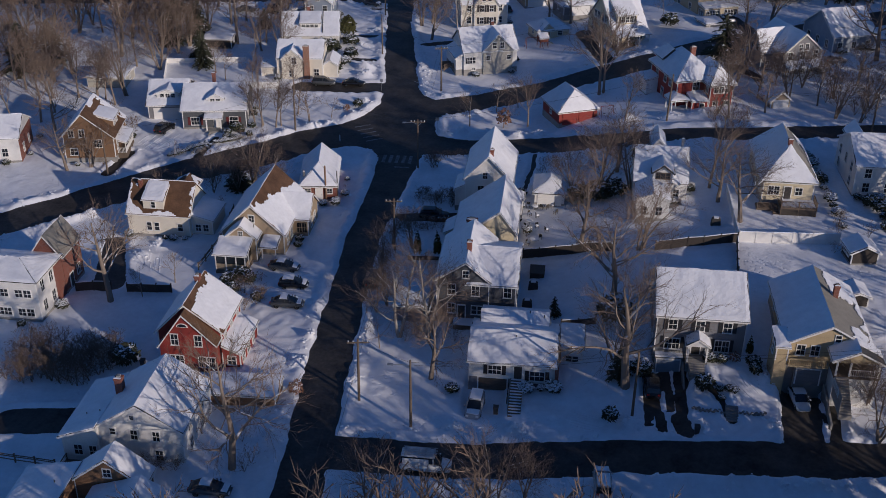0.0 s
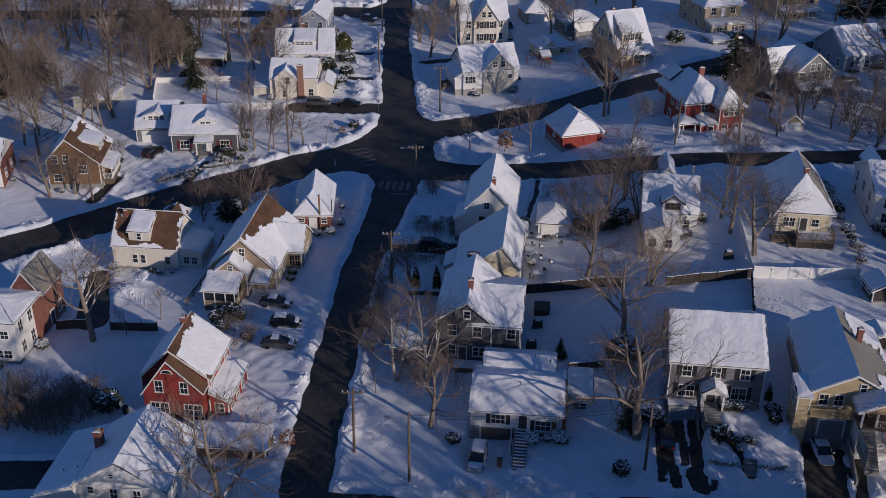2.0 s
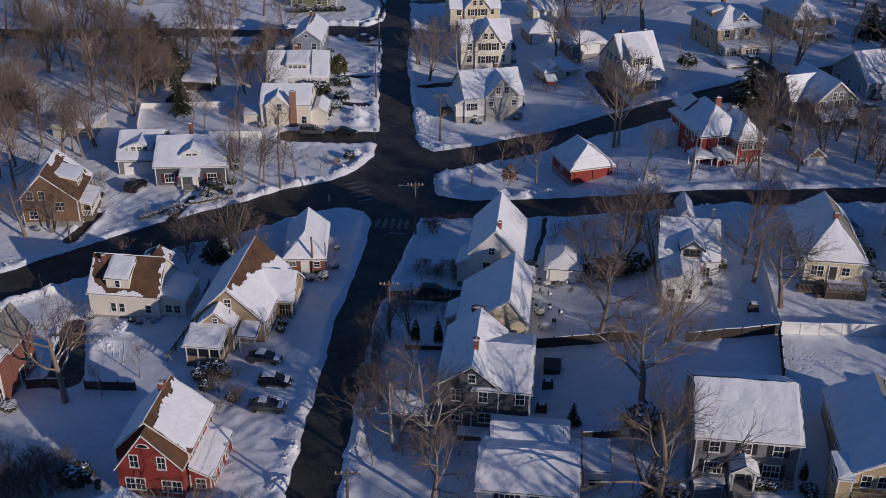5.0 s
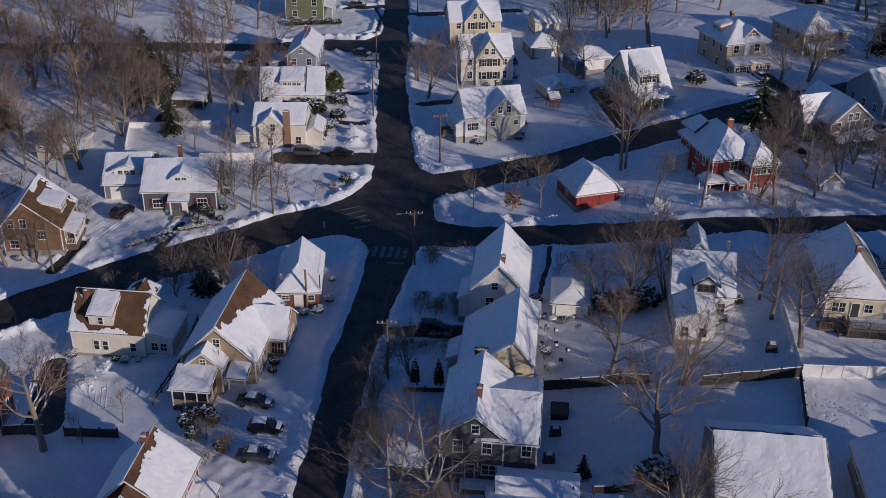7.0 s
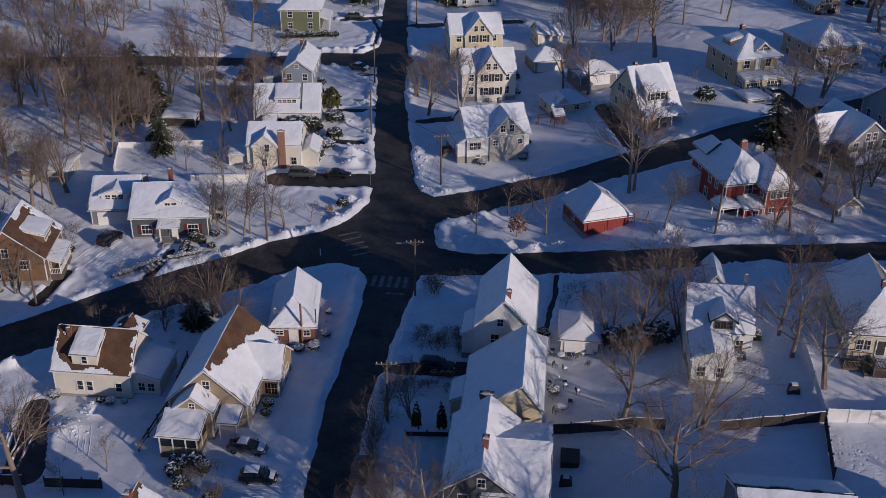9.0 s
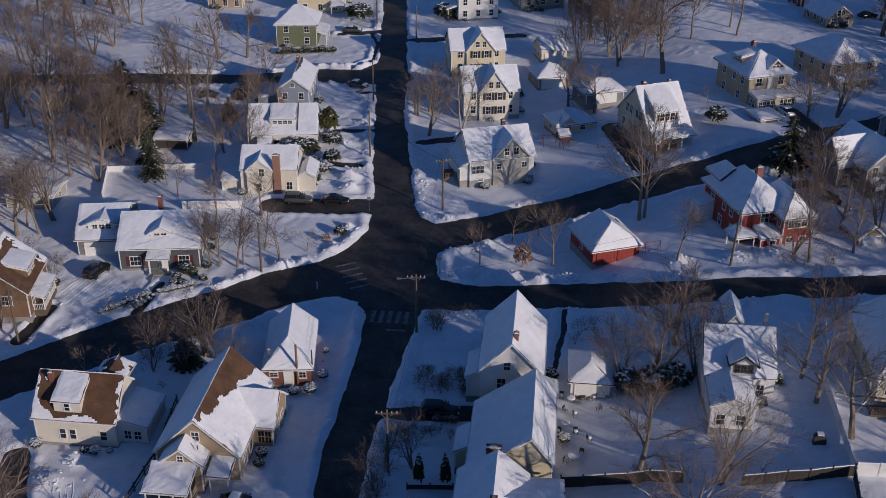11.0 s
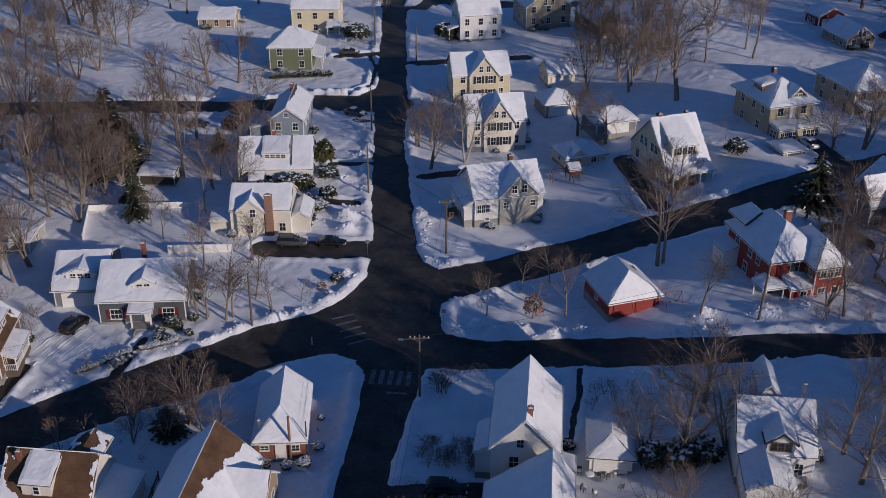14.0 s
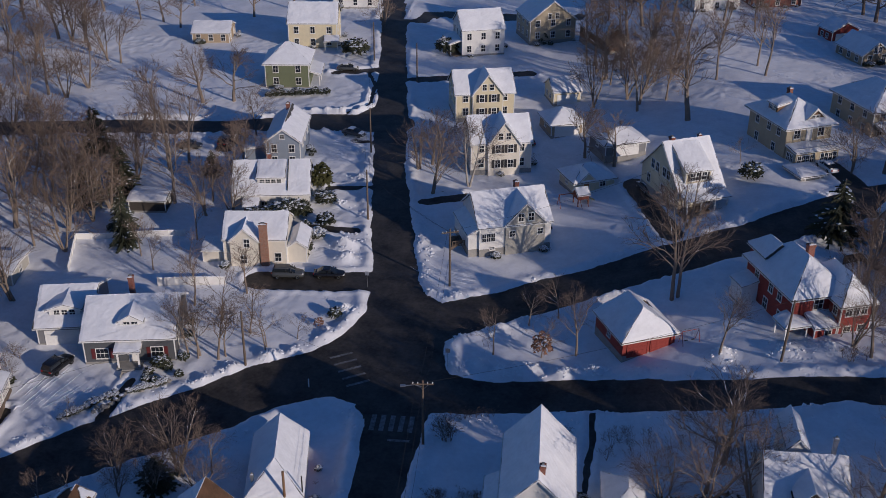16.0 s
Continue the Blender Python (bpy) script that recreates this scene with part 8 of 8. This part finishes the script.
def car(x, y, turn, paint, label, kind="sedan", snowy=0.0, category="car", name="parked_car", roof_snow=False):
    """A parked car that heads along its own x."""
    L, W, top = {"sedan": (4.6, 0.9, 1.42), "suv": (4.7, 0.95, 1.72), "van": (5.6, 1.0, 2.2), "hatch": (4.2, 0.88, 1.5)}[kind]
    c = thing(name, label, category, x, y, ground_at(x, y) + 0.0, turn, "parked vehicles")
    belt = {"sedan": 0.92, "suv": 1.08, "van": 1.25, "hatch": 0.95}[kind]
    body = CAR_PAINT[paint]
    h = L / 2
    sedan = kind == "sedan"
    rear = belt - 0.02 if sedan else belt
    part("body", section_body([(-h, W * 0.80, 0.36, rear - 0.2), (-h + 0.08, W * 0.9, 0.28, rear - 0.06), (-h + 0.4, W * 0.97, 0.24, rear), (-h * 0.5, W, 0.22, belt + 0.02), (h * 0.3, W, 0.22, belt), (h * 0.6, W * 0.98, 0.22, belt - 0.07), (h * 0.82, W * 0.93, 0.24, belt - 0.15), (h - 0.12, W * 0.82, 0.28, belt - 0.25), (h, W * 0.68, 0.36, belt - 0.36)]), body, c, smooth=True)
    back = {"sedan": 0.78, "suv": 0.97, "van": 0.97, "hatch": 0.95}[kind]
    nose = {"sedan": 0.5, "suv": 0.48, "van": 0.62, "hatch": 0.52}[kind]
    rake = {"sedan": 0.75, "suv": 0.32, "van": 0.12, "hatch": 0.5}[kind]
    screen = 0.95 if kind != "van" else 0.75
    r0, r1 = -h * back + rake, h * nose - screen
    part("cabin_glass", section_body([(-h * back, W * 0.86, belt - 0.12, belt + 0.03), (r0, W * 0.79, belt - 0.12, top - 0.05), (r1, W * 0.79, belt - 0.12, top - 0.05), (h * nose, W * 0.86, belt - 0.12, belt + 0.02)]), GLASS, c, "dark glass cabin windows")
    part("roof", section_body([(r0 - 0.04, W * 0.74, top - 0.11, top - 0.02), (r0 + 0.3, W * 0.8, top - 0.11, top + 0.02), ((r0 + r1) / 2, W * 0.82, top - 0.11, top + 0.04), (r1 - 0.2, W * 0.8, top - 0.11, top + 0.02), (r1 + 0.05, W * 0.74, top - 0.11, top - 0.02)]), body, c, smooth=True)
    for s in (-1, 1):
        for px in (-0.15, 0.55) if kind != "van" else (0.9,):
            part("pillar", Mesh().box(px - 0.05, px + 0.05, s * W * 0.87 - 0.04, s * W * 0.87 + 0.04, belt - 0.05, top - 0.1), body, c)
        part("headlight", Mesh().box(h - 0.16, h - 0.02, s * W * 0.62 - 0.17, s * W * 0.62 + 0.17, belt - 0.36, belt - 0.22), LAMP_CLEAR, c)
        part("tail_light", Mesh().box(-h - 0.005, -h + 0.1, s * W * 0.66 - 0.14, s * W * 0.66 + 0.14, belt - 0.28, belt - 0.1), LAMP_RED, c)
        part("mirror", Mesh().box(h * nose - 0.35, h * nose - 0.2, s * (W + 0.08) - 0.09, s * (W + 0.08) + 0.09, belt, belt + 0.15), body, c)
        for wx in (-h * 0.6, h * 0.62):
            wheel(c, wx, s * (W - 0.1), 0.33 if kind != "van" else 0.36)
    if snowy >= 0.4:
        snow_layer(c, (r0, -W * 0.72, top + 0.01), (r1, -W * 0.72, top + 0.01), (r1, W * 0.72, top + 0.01), (r0, W * 0.72, top + 0.01), 0.1, 1.0, x)
        snow_layer(c, (h * nose + 0.1, -W * 0.8, belt), (h - 0.25, -W * 0.75, belt - 0.14), (h - 0.25, W * 0.75, belt - 0.14), (h * nose + 0.1, W * 0.8, belt), 0.08, 1.0, x + 2)
    if kind == "van":
        part("side_panel", Mesh().box(-h + 0.35, h * 0.15, -W - 0.012, -W + 0.03, belt + 0.05, top - 0.12), body, c)
        part("side_panel", Mesh().box(-h + 0.35, h * 0.15, W - 0.03, W + 0.012, belt + 0.05, top - 0.12), body, c)
        for s in (-0.55, 0.0, 0.5):
            ld = part("ladder", Mesh().tube([(-h + 0.3, s - 0.16, top + 0.2), (h * 0.45, s - 0.16, top + 0.2)], [0.03] * 2, 4).tube([(-h + 0.3, s + 0.16, top + 0.2), (h * 0.45, s + 0.16, top + 0.2)], [0.03] * 2, 4), METAL, c, "metal ladder on the roof rack")
            for k in range(9):
                part("rung", Mesh().tube([(-h + 0.5 + k * 0.4, s - 0.15, top + 0.2), (-h + 0.5 + k * 0.4, s + 0.15, top + 0.2)], [0.018] * 2, 4), METAL, ld)
        for px in (-h + 0.6, 0, h * 0.35):
            part("rack_bar", Mesh().box(px - 0.03, px + 0.03, -W * 0.85, W * 0.85, top + 0.08, top + 0.16).box(px - 0.02, px + 0.02, -W * 0.8, -W * 0.76, top - 0.05, top + 0.1).box(px - 0.02, px + 0.02, W * 0.76, W * 0.8, top - 0.05, top + 0.1), METAL, c)
    return c


car(-11.4, 88.2, 0, "white", "white work van with ladders on its roof rack", "van", name="work_van", category="van")
car(-7.1, 99.6, -94, "silver", "silver car with snow on its roof in a driveway", "suv", 0.75)
car(13.4, 103.2, 92, "black", "black sport utility car in a cleared driveway", "suv")
car(30.2, 102.7, -84, "white", "white sedan in a dark cleared driveway", "sedan")
car(-35.0, 124.4, 4, "black", "black car with snow on its bonnet in a side yard", "hatch", 0.55)
car(-34.6, 119.2, 2, "grey", "grey car half covered with snow in a side yard", "sedan", 0.7)
car(-37.6, 129.4, -4, "grey", "car buried under snow beside the house", "sedan", 1.0)
car(-18.0, 147.4, 0, "black", "black car parked behind a bare hedge", "suv")
car(-71.5, 174.7, 74, "black", "black sport utility car in a snowy driveway", "suv")
car(-33.5, 81.6, 0, "grey", "dark car parked under a tree", "sedan", 0.4)
car(7.6, 86.4, 92, "silver", "silver pickup-size car facing the road", "suv", 0.5)
car(-41.2, 200.4, 5, "black", "black car in the drive beside snow banks", "sedan", 0.2)
car(-47.2, 199.8, 5, "grey", "dark car parked near the cream house", "suv", 0.3)
car(6.0, 228.6, 112, "grey", "dark grey car in a side drive", "sedan", 0.4)
car(-69.2, 245.2, 80, "black", "black car in a snowy drive", "suv")
car(-75.4, 242.6, 5, "grey", "dark car parked in the shade", "sedan", 0.3)
car(-46.4, 250.7, -20, "grey", "snow-covered car on the corner", "sedan", 1.0)
car(-54.0, 286.0, 6, "grey", "dark car with snow on its roof beside the green house", "sedan", 0.5)
car(34.8, 231.4, 112, "white", "white car before the porch", "sedan", 0.6)
car(-14.0, 251.4, 110, "grey", "dark car beside the cream house", "sedan", 0.3)
car(62.5, 291, 20, "black", "black car near the tan bungalow", "sedan")
car(53.4, 209.0, 20, "silver", "silver car under the trees", "sedan", 0.5)
car(-24.0, 126.0, 92, "grey", "grey car parked at the edge of the street", "suv", 0.3)


# ---- yard things ----
def round_table(x, y, r=0.55):
    t = thing("garden_table", "round garden table under a cap of snow", "table", x, y, ground_at(x, y), 0, "garden furniture")
    part("tabletop", Mesh().tube([(0, 0, 0.68), (0, 0, 0.72)], [r, r], 16), METAL, t)
    part("snow_cap", Mesh().tube([(0, 0, 0.725), (0, 0, 0.82), (0, 0, 0.86)], [r * 0.98, r * 0.9, r * 0.5], 14), SNOW, t)
    part("leg", Mesh().tube([(0, 0, -0.1), (0, 0, 0.68)], [0.06, 0.05], 7), METAL, t)


def garden_chair(x, y, turn):
    t = thing("garden_chair", "garden chair heaped with snow", "chair", x, y, ground_at(x, y), turn, "garden furniture")
    part("seat", Mesh().box(-0.25, 0.25, -0.25, 0.25, 0.4, 0.44), DARK_TRIM, t)
    part("backrest", Mesh().box(-0.25, 0.25, 0.21, 0.25, 0.44, 0.9), DARK_TRIM, t)
    part("snow_cap", Mesh().tube([(0, -0.02, 0.445), (0, -0.02, 0.6), (0, -0.02, 0.66)], [0.27, 0.24, 0.12], 9), SNOW, t)
    for a in (-0.21, 0.21):
        for b in (-0.21, 0.21):
            part("leg", Mesh().box(a - 0.02, a + 0.02, b - 0.02, b + 0.02, -0.1, 0.4), DARK_TRIM, t)


for x, y in ((-3.1, 145.5), (-2.1, 139.6), (-2.5, 150.2)):
    round_table(x, y, 0.75 if y < 141 else 0.55)
for k, (x, y) in enumerate(((-3.6, 150.0), (-3.2, 147.2), (-2.0, 146.4), (-1.4, 149.2), (-0.6, 149.0), (0.3, 149.2), (-3.9, 143.2), (-1.9, 143.0), (-3.0, 138.0), (-0.4, 141.6), (-1.2, 139.7), (0.8, 147.0))):
    garden_chair(x, y + 1.2, k * 53)


def hot_tub(x, y):
    t = thing("covered_hot_tub", "dark covered hot tub beside the house", "hot tub", x, y, ground_at(x, y))
    part("tub", Mesh().box(-1.0, 1.0, -1.2, 1.2, -0.2, 0.85), DARK_WOOD, t)
    part("cover", Mesh().box(-1.06, 1.06, -1.26, 1.26, 0.852, 0.98), DARK_TRIM, t)


hot_tub(-1.2, 130.1)


def covered_grill(x, y):
    t = thing("covered_grill", "barbecue grill under a black cover with snow", "grill", x, y, ground_at(x, y))
    part("cover", Mesh().prism([(-0.7, -0.1), (0.7, -0.1), (0.6, 0.95), (0.35, 1.15), (-0.35, 1.15), (-0.6, 0.95)], -0.35, 0.35, "y"), DARK_TRIM, t)
    part("snow_cap", Mesh().box(-0.34, 0.34, -0.33, 0.33, 1.152, 1.25), SNOW, t)


for x, y in ((-1.6, 126.2), (-2.2, 121.4), (23.8, 139.4)):
    covered_grill(x, y)


def playhouse(x, y, turn):
    t = thing("wooden_playhouse", "dark red wooden playhouse with ladder, slide and snowy roof", "playhouse", x, y, ground_at(x, y), turn)
    for a in (-0.9, 0.9):
        for b in (-0.9, 0.9):
            part("post", Mesh().box(a - 0.07, a + 0.07, b - 0.07, b + 0.07, -0.2, 2.0), REDWOOD, t)
    part("platform", Mesh().box(-0.95, 0.95, -0.95, 0.95, 1.1, 1.2), REDWOOD, t)
    part("side_wall", Mesh().box(-0.95, 0.95, -0.98, -0.93, 1.2, 1.9), REDWOOD, t)
    part("side_wall", Mesh().box(-0.98, -0.93, -0.95, 0.95, 1.2, 1.9), REDWOOD, t)
    gable(t, -1.0, 1.0, -1.0, 1.0, 2.0, 2.8, "x", z0=1.95, wall=REDWOOD, seed=411, base=False, corner=False, over=0.2)
    part("slide", Mesh().add([(0.95, -0.4, 1.2), (0.95, 0.2, 1.2), (3.0, 0.2, 0.1), (3.0, -0.4, 0.1), (0.95, -0.4, 1.1), (0.95, 0.2, 1.1), (3.0, 0.2, 0.0), (3.0, -0.4, 0.0)], [(0, 1, 2, 3), (7, 6, 5, 4), (0, 3, 7, 4), (1, 5, 6, 2)]), GREEN, t)
    part("swing_beam", Mesh().tube([(-0.9, 0, 2.0), (-4.0, 0, 2.1)], [0.07, 0.07], 6), REDWOOD, t)
    for s in (-0.7, 0.7):
        part("swing_leg", Mesh().tube([(-3.9, s, -0.1), (-3.9, 0, 2.1)], [0.06, 0.06], 5), REDWOOD, t)
    for s in (-0.6, 0.6):
        part("ladder_rail", Mesh().tube([(s, -2.0, 0), (s, -0.95, 1.2)], [0.05, 0.05], 4), REDWOOD, t)


playhouse(-4.5, 226.5, 24)


def swing_frame(x, y, turn):
    t = thing("swing_frame", "small red metal swing frame in the snow", "swing", x, y, ground_at(x, y), turn)
    part("frame", Mesh().tube([(-1.2, -0.6, 0), (-1.2, 0, 1.9), (-1.2, 0.6, 0)], [0.04] * 3, 5).tube([(1.2, -0.6, 0), (1.2, 0, 1.9), (1.2, 0.6, 0)], [0.04] * 3, 5).tube([(-1.2, 0, 1.9), (1.2, 0, 1.9)], [0.04] * 2, 5), RED, t)
    for s in (-0.5, 0.5):
        part("swing_seat", Mesh().box(s - 0.22, s + 0.22, -0.1, 0.1, 0.45, 0.49), DARK_TRIM, t)
        part("chain", Mesh().tube([(s - 0.2, 0, 0.49), (s - 0.2, 0, 1.88)], [0.012] * 2, 4).tube([(s + 0.2, 0, 0.49), (s + 0.2, 0, 1.88)], [0.012] * 2, 4), METAL, t)


swing_frame(8.8, 183.4, 24)


def bin_pair(x, y, turn=0):
    t = thing("wheeled_bin", "dark wheeled rubbish bin in the snow", "bin", x, y, ground_at(x, y), turn, "bins")
    part("body", Mesh().add([(-0.24, -0.24, 0), (0.24, -0.24, 0), (0.24, 0.24, 0), (-0.24, 0.24, 0), (-0.3, -0.32, 1.0), (0.3, -0.32, 1.0), (0.3, 0.32, 1.0), (-0.3, 0.32, 1.0)], [(0, 1, 5, 4), (1, 2, 6, 5), (2, 3, 7, 6), (3, 0, 4, 7), (3, 2, 1, 0)]), DARK_TRIM, t)
    part("lid", Mesh().box(-0.32, 0.32, -0.36, 0.34, 1.0, 1.07), DARK_TRIM, t)


for x, y in ((-4.6, 98.9), (-49.4, 104.0), (11.2, 106.4), (18.1, 96.0)):
    bin_pair(x, y)
